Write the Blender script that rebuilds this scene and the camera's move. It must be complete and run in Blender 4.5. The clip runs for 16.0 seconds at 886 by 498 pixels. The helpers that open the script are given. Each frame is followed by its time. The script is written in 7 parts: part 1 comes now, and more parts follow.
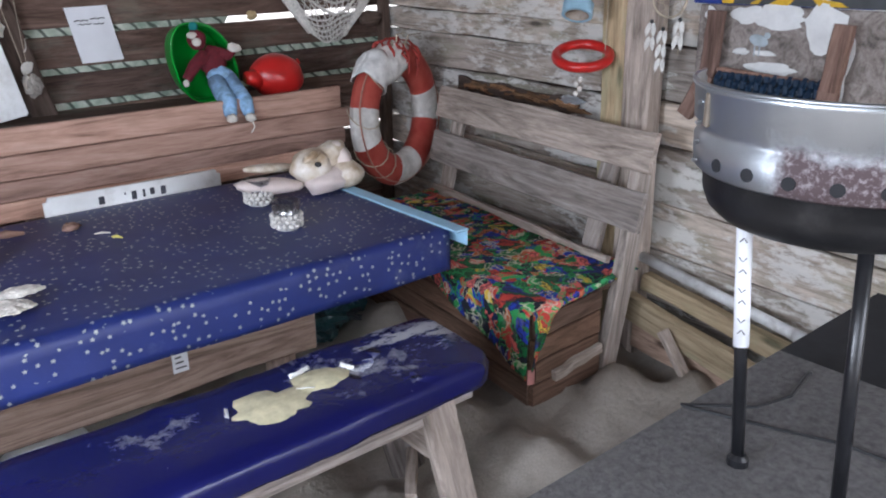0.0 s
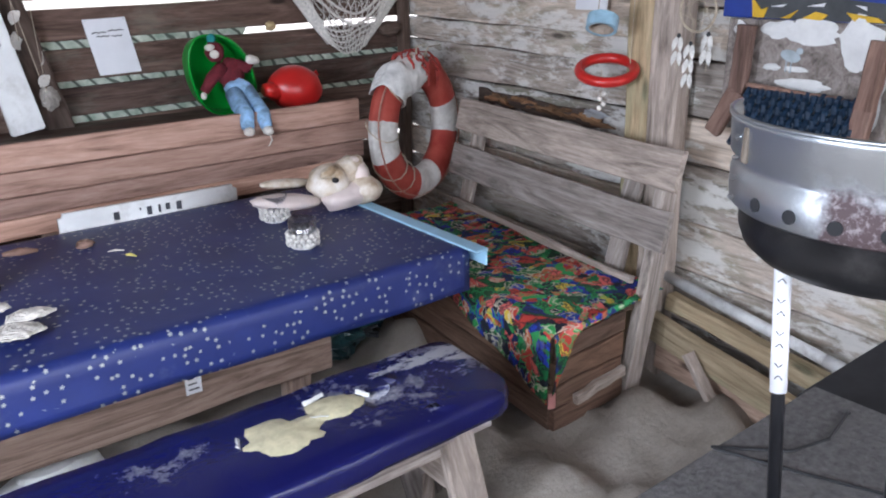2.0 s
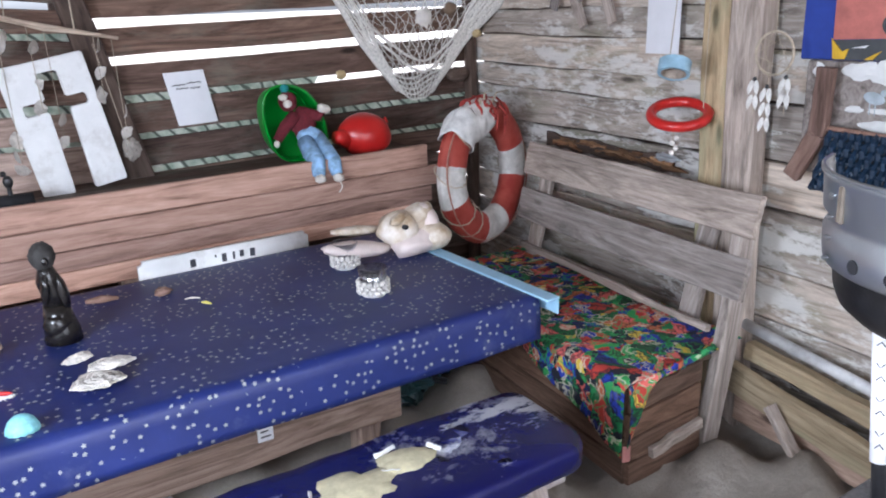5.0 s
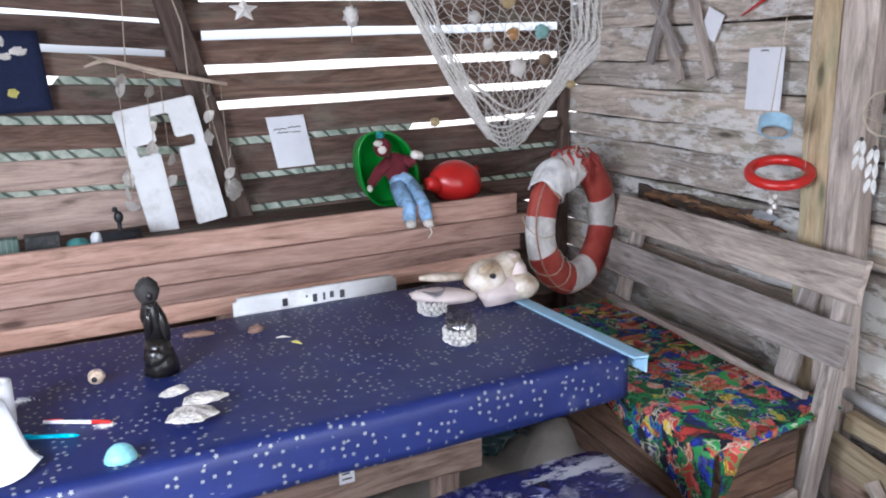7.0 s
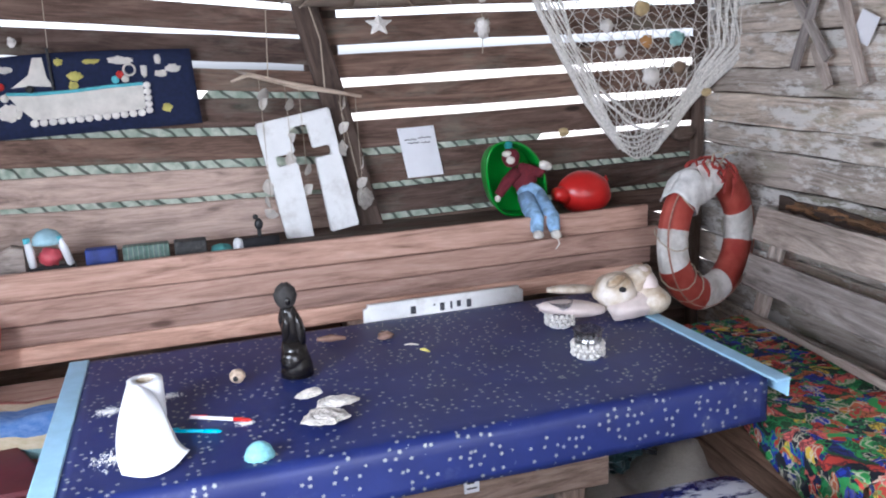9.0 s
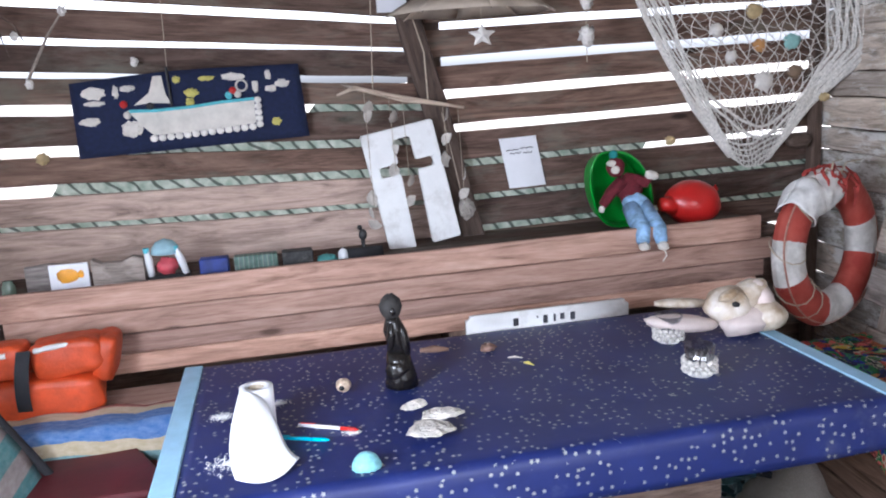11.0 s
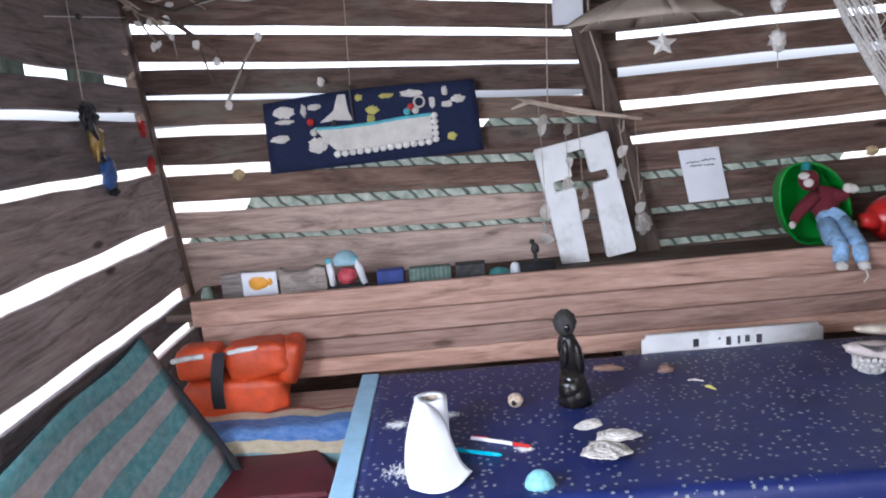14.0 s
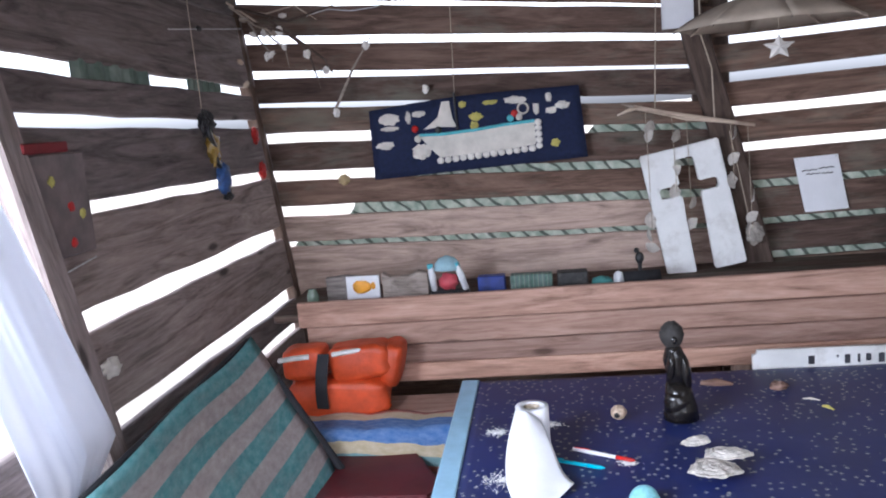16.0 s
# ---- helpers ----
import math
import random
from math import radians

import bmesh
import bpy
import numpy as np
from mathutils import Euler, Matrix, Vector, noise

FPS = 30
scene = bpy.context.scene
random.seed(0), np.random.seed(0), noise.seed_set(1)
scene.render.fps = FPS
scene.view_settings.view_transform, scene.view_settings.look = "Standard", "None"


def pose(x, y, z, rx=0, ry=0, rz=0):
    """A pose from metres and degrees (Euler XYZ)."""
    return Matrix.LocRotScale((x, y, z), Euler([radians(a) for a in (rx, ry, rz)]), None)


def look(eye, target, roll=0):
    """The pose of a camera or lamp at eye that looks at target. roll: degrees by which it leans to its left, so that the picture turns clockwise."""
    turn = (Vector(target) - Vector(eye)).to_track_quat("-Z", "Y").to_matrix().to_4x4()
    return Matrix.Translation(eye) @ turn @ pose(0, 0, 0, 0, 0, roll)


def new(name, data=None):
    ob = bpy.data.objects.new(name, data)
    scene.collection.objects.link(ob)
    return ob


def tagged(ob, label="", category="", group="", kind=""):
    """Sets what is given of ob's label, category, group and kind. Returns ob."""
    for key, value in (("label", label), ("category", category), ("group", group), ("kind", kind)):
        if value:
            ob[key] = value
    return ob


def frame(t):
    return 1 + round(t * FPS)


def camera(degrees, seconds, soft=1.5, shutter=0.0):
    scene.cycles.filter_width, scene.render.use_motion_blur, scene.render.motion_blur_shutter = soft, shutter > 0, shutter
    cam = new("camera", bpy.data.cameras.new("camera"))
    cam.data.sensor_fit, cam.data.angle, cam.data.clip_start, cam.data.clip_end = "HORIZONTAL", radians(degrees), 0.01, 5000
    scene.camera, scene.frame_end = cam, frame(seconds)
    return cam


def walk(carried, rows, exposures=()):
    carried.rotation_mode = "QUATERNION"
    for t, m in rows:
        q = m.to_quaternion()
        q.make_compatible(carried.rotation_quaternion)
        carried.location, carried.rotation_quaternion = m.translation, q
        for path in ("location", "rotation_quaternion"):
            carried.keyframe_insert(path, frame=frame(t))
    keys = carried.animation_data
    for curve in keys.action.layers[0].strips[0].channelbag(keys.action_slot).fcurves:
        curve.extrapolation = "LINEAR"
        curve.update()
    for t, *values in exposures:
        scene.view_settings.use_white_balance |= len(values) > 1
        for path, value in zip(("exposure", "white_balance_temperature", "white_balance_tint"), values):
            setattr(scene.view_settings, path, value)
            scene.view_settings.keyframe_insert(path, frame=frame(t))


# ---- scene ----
SKY, DOOR_W, SIDE_W, WINDOW_W = 0.165, 1.5, 11.5, 24.0
EXPOSURES = [(0.0, 0.63, 5720.0, 12.0), (3.0, 0.93, 5680.0, 12.5), (9.0, 1.03, 5650.0, 13.0), (12.5, 0.92, 5640.0, 14.0), (16.0, 0.62, 5620.0, 14.5)]
cam = camera(58.2, 16.0, soft=2.0)
PATH = [
    (0, (0.313, -2.568, 1.312), (1.514, -1.124, 0.625), -0.3),
    (0.5, (0.328, -2.55, 1.318), (1.52, -1.098, 0.631), -0.3),
    (1, (0.339, -2.539, 1.321), (1.523, -1.08, 0.636), -0.3),
    (1.5, (0.351, -2.523, 1.326), (1.526, -1.056, 0.644), -0.3),
    (2, (0.358, -2.514, 1.336), (1.524, -1.037, 0.658), -0.4),
    (2.5, (0.363, -2.505, 1.344), (1.519, -1.015, 0.678), -0.6),
    (3, (0.363, -2.499, 1.349), (1.516, -1.001, 0.698), -0.7),
    (5.5, (0.355, -2.485, 1.368), (1.368, -0.851, 0.817), -2.2),
    (6, (0.355, -2.489, 1.378), (1.321, -0.814, 0.867), -2.2),
    (6.5, (0.348, -2.483, 1.384), (1.276, -0.78, 0.896), -1.7),
    (7, (0.338, -2.479, 1.385), (1.235, -0.757, 0.906), -1.1),
    (7.5, (0.335, -2.479, 1.392), (1.183, -0.732, 0.915), -0.7),
    (8, (0.328, -2.475, 1.388), (1.084, -0.683, 0.923), -1.2),
    (8.5, (0.328, -2.473, 1.39), (1.013, -0.651, 0.931), -1.7),
    (9, (0.319, -2.469, 1.392), (0.94, -0.622, 0.942), -2.1),
    (11.5, (0.292, -2.442, 1.397), (0.623, -0.512, 0.991), -3.6),
    (12, (0.287, -2.44, 1.394), (0.544, -0.495, 1.002), -3.9),
    (12.5, (0.287, -2.435, 1.399), (0.465, -0.48, 1.014), -4.1),
    (13, (0.286, -2.435, 1.4), (0.405, -0.475, 1.024), -4.4),
    (13.5, (0.277, -2.433, 1.403), (0.332, -0.468, 1.035), -4.5),
    (14, (0.276, -2.425, 1.398), (0.263, -0.457, 1.042), -4.7),
    (14.5, (0.271, -2.43, 1.407), (0.206, -0.463, 1.052), -4.8),
    (15, (0.271, -2.427, 1.403), (0.133, -0.461, 1.063), -5.1),
    (15.5, (0.258, -2.424, 1.4), (0.064, -0.461, 1.07), -5.0),
    (16, (0.257, -2.425, 1.404), (0.005, -0.468, 1.081), -4.9),
]
walk(cam, [(t, look(eye, target, roll)) for t, eye, target, roll in PATH], EXPOSURES)

# ---------- light ----------
world = bpy.data.worlds.new("overcast_sky")
scene.world = world
world.use_nodes = True
wt = world.node_tree
wt.nodes.clear()
sky = wt.nodes.new("ShaderNodeTexSky")
sky.sky_type = "NISHITA"
sky.sun_disc = False
sky.sun_elevation = radians(48)
sky.sun_rotation = radians(150)
sky.dust_density = 4.0
pale = wt.nodes.new("ShaderNodeHueSaturation")
pale.inputs["Saturation"].default_value = 0.0
pale.inputs["Value"].default_value = 3.4
back = wt.nodes.new("ShaderNodeBackground")
back.inputs["Strength"].default_value = SKY
wout = wt.nodes.new("ShaderNodeOutputWorld")
wt.links.new(sky.outputs[0], pale.inputs["Color"])
wt.links.new(pale.outputs[0], back.inputs["Color"])
wt.links.new(back.outputs[0], wout.inputs["Surface"])

sun = new("sun", bpy.data.lights.new("sun", "SUN"))
sun.data.energy = 0.8
sun.data.angle = radians(14)
sun.data.color = (1.0, 0.97, 0.92)
sun.matrix_world = look((3, -6, 8), (0.8, -0.5, 0))


def sky_opening(name, eye, target, sx, sy, watts):
    """The sky's light in one of the hut's openings."""
    lamp = new(name, bpy.data.lights.new(name, "AREA"))
    lamp.data.shape = "RECTANGLE"
    lamp.data.size, lamp.data.size_y, lamp.data.energy = sx, sy, watts
    lamp.data.color = (0.95, 0.98, 1.0)
    lamp.matrix_world = look(eye, target)
    return lamp


sky_opening("doorway_daylight", (1.4, -3.95, 1.6), (1.5, -1.2, 0.1), 2.5, 0.8, DOOR_W)
sky_opening("side_daylight", (-0.72, -2.85, 1.6), (2.3, -0.6, 0.9), 1.1, 0.8, SIDE_W)
sky_opening("window_daylight", (-0.8, -1.72, 1.24), (2.4, -0.4, 1.1), 0.5, 0.65, WINDOW_W)


# ---------- materials ----------
class Nodes:
    def __init__(self, name):
        self.m = bpy.data.materials.new(name)
        self.m.use_nodes = True
        self.t = self.m.node_tree
        self.b = self.t.nodes["Principled BSDF"]

    def add(self, kind, **props):
        n = self.t.nodes.new(kind)
        for k, v in props.items():
            setattr(n, k, v)
        return n

    def put(self, socket, value):
        if isinstance(value, bpy.types.NodeSocket):
            self.t.links.new(value, socket)
        else:
            socket.default_value = value

    def coords(self, space="Object", scale=(1, 1, 1), shift=True):
        tc = self.add("ShaderNodeTexCoord")
        mp = self.add("ShaderNodeMapping")
        mp.inputs["Scale"].default_value = scale
        self.put(mp.inputs["Vector"], tc.outputs[space])
        if shift:
            info = self.add("ShaderNodeObjectInfo")
            mul = self.add("ShaderNodeVectorMath", operation="SCALE")
            mul.inputs[0].default_value = (37.0, 91.0, 53.0)
            self.put(mul.inputs["Scale"], info.outputs["Random"])
            self.put(mp.inputs["Location"], mul.outputs[0])
        return mp.outputs[0]

    def noise(self, vec, scale, detail=4.0, rough=0.6, distort=0.0):
        n = self.add("ShaderNodeTexNoise")
        self.put(n.inputs["Vector"], vec)
        n.inputs["Scale"].default_value = scale
        n.inputs["Detail"].default_value = detail
        n.inputs["Roughness"].default_value = rough
        n.inputs["Distortion"].default_value = distort
        return n.outputs[0]

    def ramp(self, fac, stops, mode="LINEAR"):
        r = self.add("ShaderNodeValToRGB")
        r.color_ramp.interpolation = mode
        el = r.color_ramp.elements
        while len(el) < len(stops):
            el.new(0.5)
        for e, (p, c) in zip(el, stops):
            e.position = p
            e.color = (*c, 1) if len(c) == 3 else c
        self.put(r.inputs[0], fac)
        return r.outputs[0]

    def mix(self, fac, a, b, blend="MIX"):
        n = self.add("ShaderNodeMix", data_type="RGBA", blend_type=blend)
        self.put(n.inputs[0], fac)
        for sock, v in ((n.inputs[6], a), (n.inputs[7], b)):
            if isinstance(v, tuple):
                v = (*v, 1)[:4]
            self.put(sock, v)
        return n.outputs[2]

    def math(self, op, a, b=0.0):
        n = self.add("ShaderNodeMath", operation=op)
        self.put(n.inputs[0], a)
        self.put(n.inputs[1], b)
        return n.outputs[0]

    def bump(self, height, strength=0.3, dist=0.005):
        n = self.add("ShaderNodeBump")
        n.inputs["Strength"].default_value = strength
        n.inputs["Distance"].default_value = dist
        self.put(n.inputs["Height"], height)
        self.put(self.b.inputs["Normal"], n.outputs[0])

    def done(self, colour, rough=0.6, metal=0.0):
        self.put(self.b.inputs["Base Color"], (*colour, 1) if isinstance(colour, tuple) else colour)
        self.put(self.b.inputs["Roughness"], rough)
        self.put(self.b.inputs["Metallic"], metal)
        return self.m


BW = ((0, 0, 0), (1, 1, 1))


def wood(name, dark, mid, light, stain=(0.05, 0.04, 0.03), stain_amt=0.35, paint=None, moss=None, rough=0.8, grain=1.0):
    """Sawn, weathered boards: grain along local x, knots, stains, and leftovers of paint or algae."""
    w = Nodes(name)
    dark = tuple(c * 0.6 for c in dark)
    long = w.coords(scale=(1.7, 17 * grain, 17 * grain))
    fine = w.coords(scale=(14, 150, 150))
    wide = w.coords(scale=(3.2, 7, 7))
    rings = w.noise(long, 1.0, 6, 0.65, 2.2)
    fibre = w.noise(fine, 1.0, 3, 0.7)
    blot = w.noise(wide, 1.0, 5, 0.65)
    col = w.ramp(rings, [(0.28, dark), (0.5, mid), (0.72, light)])
    col = w.mix(0.22, col, w.ramp(fibre, [(0.3, dark), (0.7, light)]))
    info = w.add("ShaderNodeObjectInfo")
    tone = w.ramp(info.outputs["Random"], [(0.0, (0.62, 0.62, 0.64)), (0.5, (1.0, 0.97, 0.95)), (1.0, (1.28, 1.2, 1.12))])
    col = w.mix(1.0, col, tone, "MULTIPLY")
    col = w.mix(w.math("MULTIPLY", w.ramp(blot, [(0.5, BW[0]), (0.75, BW[1])]), stain_amt), col, stain)
    kn = w.add("ShaderNodeTexVoronoi", feature="F1")
    w.put(kn.inputs["Vector"], w.coords(scale=(2.6, 8.0, 8.0)))
    kn.inputs["Scale"].default_value = 1.0
    knot = w.ramp(kn.outputs["Distance"], [(0.06, BW[1]), (0.13, BW[0])])
    col = w.mix(w.math("MULTIPLY", knot, 0.8), col, tuple(c * 0.35 for c in dark))
    if moss:
        g = w.ramp(w.noise(w.coords(scale=(2.2, 7, 7)), 1.0, 6, 0.7), [(0.5, BW[0]), (0.66, BW[1])])
        col = w.mix(w.math("MULTIPLY", g, 0.55), col, moss)
    if paint:
        p = w.ramp(w.noise(w.coords(scale=(3.0, 9, 9)), 1.0, 8, 0.75), [(0.5, BW[0]), (0.56, BW[1])])
        col = w.mix(w.math("MULTIPLY", p, 0.7), col, paint)
    w.bump(w.math("ADD", rings, w.math("MULTIPLY", fibre, 0.6)), 0.55, 0.004)
    w.b.inputs["Specular IOR Level"].default_value = 0.2
    return w.done(col, rough)


def plain(name, colour, rough=0.5, metal=0.0, var=0.25, scale=18.0, bump=0.15, dirt=None, space="Object"):
    """A plain surface with uneven tone, fine relief and, if told, dirt."""
    w = Nodes(name)
    v = w.coords(space, shift=False)
    a = w.noise(v, scale, 5, 0.6)
    b = w.noise(v, scale * 9, 3, 0.6)
    col = w.mix(w.ramp(a, [(0.3, BW[0]), (0.7, BW[1])]), tuple(c * (1 - var) for c in colour), tuple(min(1, c * (1 + var)) for c in colour))
    if dirt:
        col = w.mix(w.math("MULTIPLY", w.ramp(w.noise(v, scale * 0.6, 7, 0.7), [(0.52, BW[0]), (0.68, BW[1])]), 0.7), col, dirt)
    w.bump(w.math("ADD", a, w.math("MULTIPLY", b, 0.4)), bump, 0.004)
    return w.done(col, rough, metal)


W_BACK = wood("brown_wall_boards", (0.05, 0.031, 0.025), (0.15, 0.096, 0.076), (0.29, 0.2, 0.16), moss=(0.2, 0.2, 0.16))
# pinkish lower boards, lightened in the colour for light falling from the left
W_LOW = wood("lit_pinkish_lower_boards", (0.2, 0.14, 0.12), (0.48, 0.365, 0.31), (0.7, 0.57, 0.5))
W_LEFT = wood("grey_brown_wall_boards", (0.14, 0.112, 0.105), (0.33, 0.275, 0.262), (0.5, 0.43, 0.41))
W_RIGHT = wood("weathered_pale_boards", (0.16, 0.125, 0.1), (0.52, 0.455, 0.39), (0.78, 0.72, 0.65), stain=(0.07, 0.045, 0.032), stain_amt=0.7, paint=(0.8, 0.79, 0.76), moss=(0.22, 0.23, 0.14))
W_BENCH = wood("pinkish_planed_boards", (0.3, 0.165, 0.12), (0.52, 0.322, 0.247), (0.7, 0.49, 0.395), stain=(0.2, 0.12, 0.09), stain_amt=0.3)
W_PALLET = wood("grey_pallet_boards", (0.12, 0.1, 0.088), (0.35, 0.305, 0.278), (0.58, 0.53, 0.49), stain_amt=0.25)
W_BOX = wood("brown_crate_boards", (0.07, 0.042, 0.03), (0.15, 0.092, 0.066), (0.25, 0.165, 0.12))
W_BEAM = wood("dusty_beam_wood", (0.18, 0.115, 0.085), (0.42, 0.3, 0.235), (0.62, 0.48, 0.39))
W_NEW = wood("yellowish_new_timber", (0.24, 0.18, 0.105), (0.41, 0.33, 0.215), (0.55, 0.46, 0.32), stain_amt=0.2, moss=(0.3, 0.32, 0.2))
W_DARK = wood("dark_old_post", (0.05, 0.036, 0.03), (0.12, 0.085, 0.068), (0.2, 0.15, 0.125))
W_ROOF = wood("roof_boards", (0.05, 0.04, 0.034), (0.11, 0.09, 0.076), (0.2, 0.17, 0.145))
W_RED = wood("reddish_brown_wood", (0.11, 0.06, 0.045), (0.24, 0.15, 0.12), (0.36, 0.25, 0.21))
W_DRIFT = wood("pale_driftwood", (0.3, 0.24, 0.19), (0.48, 0.4, 0.33), (0.65, 0.57, 0.48))


def sand_material():
    w = Nodes("fine_pale_sand")
    v = w.coords(shift=False)
    a = w.noise(v, 3.0, 6, 0.6)
    g = w.noise(v, 260.0, 2, 0.7)
    col = w.mix(w.ramp(a, [(0.3, BW[0]), (0.7, BW[1])]), (0.2, 0.172, 0.147), (0.36, 0.32, 0.28))
    col = w.mix(0.25, col, w.ramp(g, [(0.3, (0.22, 0.19, 0.16)), (0.7, (0.62, 0.58, 0.52))]))
    w.bump(w.math("ADD", w.math("MULTIPLY", w.noise(v, 14, 4, 0.6), 1.0), w.math("MULTIPLY", g, 0.12)), 0.6, 0.02)
    return w.done(col, 0.95)


SAND = sand_material()


# ---------- building helpers ----------
def mesh_object(name, bm, material, parent=None, label="", smooth=False):
    me = bpy.data.meshes.new(name)
    bmesh.ops.recalc_face_normals(bm, faces=bm.faces)
    bm.to_mesh(me)
    bm.free()
    for m in material if isinstance(material, (list, tuple)) else [material]:
        me.materials.append(m)
    if smooth:
        for p in me.polygons:
            p.use_smooth = True
    ob = new(name, me)
    if parent is not None:
        ob.parent = parent
    if label:
        ob["label"] = label
    return ob


def part(name, bm, material, parent, label="", smooth=False):
    return mesh_object(name, bm, material, parent, label, smooth)


def thing(name, label, category, at=(0, 0, 0), group="", kind=""):
    """An Empty at a thing's base; its parts are laid in world places."""
    e = new(name)
    e.empty_display_size = 0.05
    return tagged(e, label, category, group, kind)


def axes_from(a, b, up):
    x = (Vector(b) - Vector(a)).normalized()
    y = Vector(up).cross(x).normalized()
    z = x.cross(y)
    return Matrix((x, y, z)).transposed().to_4x4()


def plank_mesh(length, thick, height, rng, rough=0.004, seg=5, worn=0.006, far=None):
    """A board: local x along it from 0, y its thickness, z its height; uneven sawn edges, ends out of square."""
    bm = bmesh.new()
    rings = []
    for i in range(seg + 1):
        x = length * i / seg
        x += rng.uniform(-worn, worn) if i in (0, seg) else 0
        hh = height + ((far or height) - height) * i / seg
        lo, hi = -hh / 2 + rng.uniform(-rough, rough), hh / 2 + rng.uniform(-rough, rough)
        c = min(thick, height) * 0.14
        t = thick / 2
        w = rng.uniform(-rough, rough) * 0.5
        ring = [(-t + c, lo), (t - c, lo), (t, lo + c), (t, hi - c), (t - c, hi), (-t + c, hi), (-t, hi - c), (-t, lo + c)]
        rings.append([bm.verts.new((x, w + py, pz)) for py, pz in ring])
    for p, q in zip(rings, rings[1:]):
        for k in range(8):
            bm.faces.new((p[k], p[(k + 1) % 8], q[(k + 1) % 8], q[k]))
    bm.faces.new(rings[0])
    bm.faces.new(rings[-1][::-1])
    return bm


RNG = random.Random(7)


def plank(name, a, b, height, thick, material, parent=None, up=(0, 0, 1), label="", rough=0.004, seg=5, far=None):
    """A board from a to b (the middle of its section), its height along up."""
    length = (Vector(b) - Vector(a)).length
    ob = mesh_object(name, plank_mesh(length, thick, height, RNG, rough, seg, far=far), material, parent, label)
    ob.matrix_world = Matrix.Translation(a) @ axes_from(a, b, up)
    return ob


def box_bm(x0, x1, y0, y1, z0, z1, bevel=0.004, seg=1):
    bm = bmesh.new()
    bmesh.ops.create_cube(bm, size=1.0)
    for v in bm.verts:
        v.co = ((x0 + x1) / 2 + v.co.x * (x1 - x0), (y0 + y1) / 2 + v.co.y * (y1 - y0), (z0 + z1) / 2 + v.co.z * (z1 - z0))
    if bevel:
        bmesh.ops.bevel(bm, geom=bm.edges[:], offset=bevel, segments=seg, affect="EDGES")
    return bm


def tube_bm(points, radius, sides=8, closed=False):
    """A round rod along points; radius is a number or one for each point."""
    pts = [Vector(p) for p in points]
    n = len(pts)
    rad = radius if isinstance(radius, (list, tuple)) else [radius] * n
    bm = bmesh.new()
    rings = []
    up = Vector((0.13, 0.21, 0.97))
    for i, p in enumerate(pts):
        d = (pts[(i + 1) % n] - pts[i - 1]) if closed else (pts[min(i + 1, n - 1)] - pts[max(i - 1, 0)])
        d.normalize()
        s = up - d * up.dot(d)
        if s.length < 0.05:
            s = Vector((1, 0, 0)) - d * d.x
        s.normalize()
        up = s
        u = d.cross(s)
        rings.append([bm.verts.new(p + (s * math.cos(2 * math.pi * k / sides) + u * math.sin(2 * math.pi * k / sides)) * rad[i]) for k in range(sides)])
    pairs = list(zip(rings, rings[1:])) + ([(rings[-1], rings[0])] if closed else [])
    for p, q in pairs:
        for k in range(sides):
            bm.faces.new((p[k], p[(k + 1) % sides], q[(k + 1) % sides], q[k]))
    if not closed:
        bm.faces.new(rings[0][::-1])
        bm.faces.new(rings[-1])
    return bm


def lathe_bm(profile, centre=(0, 0, 0), sides=32):
    """A turned form from (radius, z) pairs, bottom to top."""
    bm = bmesh.new()
    rings = []
    for r, z in profile:
        rings.append([bm.verts.new((centre[0] + r * math.cos(2 * math.pi * k / sides), centre[1] + r * math.sin(2 * math.pi * k / sides), centre[2] + z)) for k in range(sides)])
    for p, q in zip(rings, rings[1:]):
        for k in range(sides):
            bm.faces.new((p[k], p[(k + 1) % sides], q[(k + 1) % sides], q[k]))
    for ring, (r, z) in ((rings[0], profile[0]), (rings[-1], profile[-1])):
        if r > 1e-4:
            bm.faces.new(ring)
    bmesh.ops.remove_doubles(bm, verts=bm.verts, dist=1e-5)
    return bm


def blob_bm(centre, size, turn=(0, 0, 0), lumps=0.0, seed=0, segs=20, freq=3.0):
    """A rounded lump: an ellipsoid with uneven relief."""
    bm = bmesh.new()
    bmesh.ops.create_uvsphere(bm, u_segments=segs, v_segments=max(8, segs * 2 // 3), radius=1.0)
    rot = Euler([radians(a) for a in turn]).to_matrix()
    for v in bm.verts:
        k = 1 + lumps * noise.noise(v.co * freq + Vector((seed * 7.3, seed * 1.7, 0)))
        v.co = Vector(centre) + rot @ Vector((v.co.x * size[0] * k, v.co.y * size[1] * k, v.co.z * size[2] * k))
    return bm


def join(*bms):
    """Several forms as one mesh."""
    out = bmesh.new()
    for b in bms:
        me = bpy.data.meshes.new("tmp")
        b.to_mesh(me)
        b.free()
        out.from_mesh(me)
        bpy.data.meshes.remove(me)
    return out


def paint_faces(bm, index):
    for f in bm.faces:
        f.material_index = index
    return bm


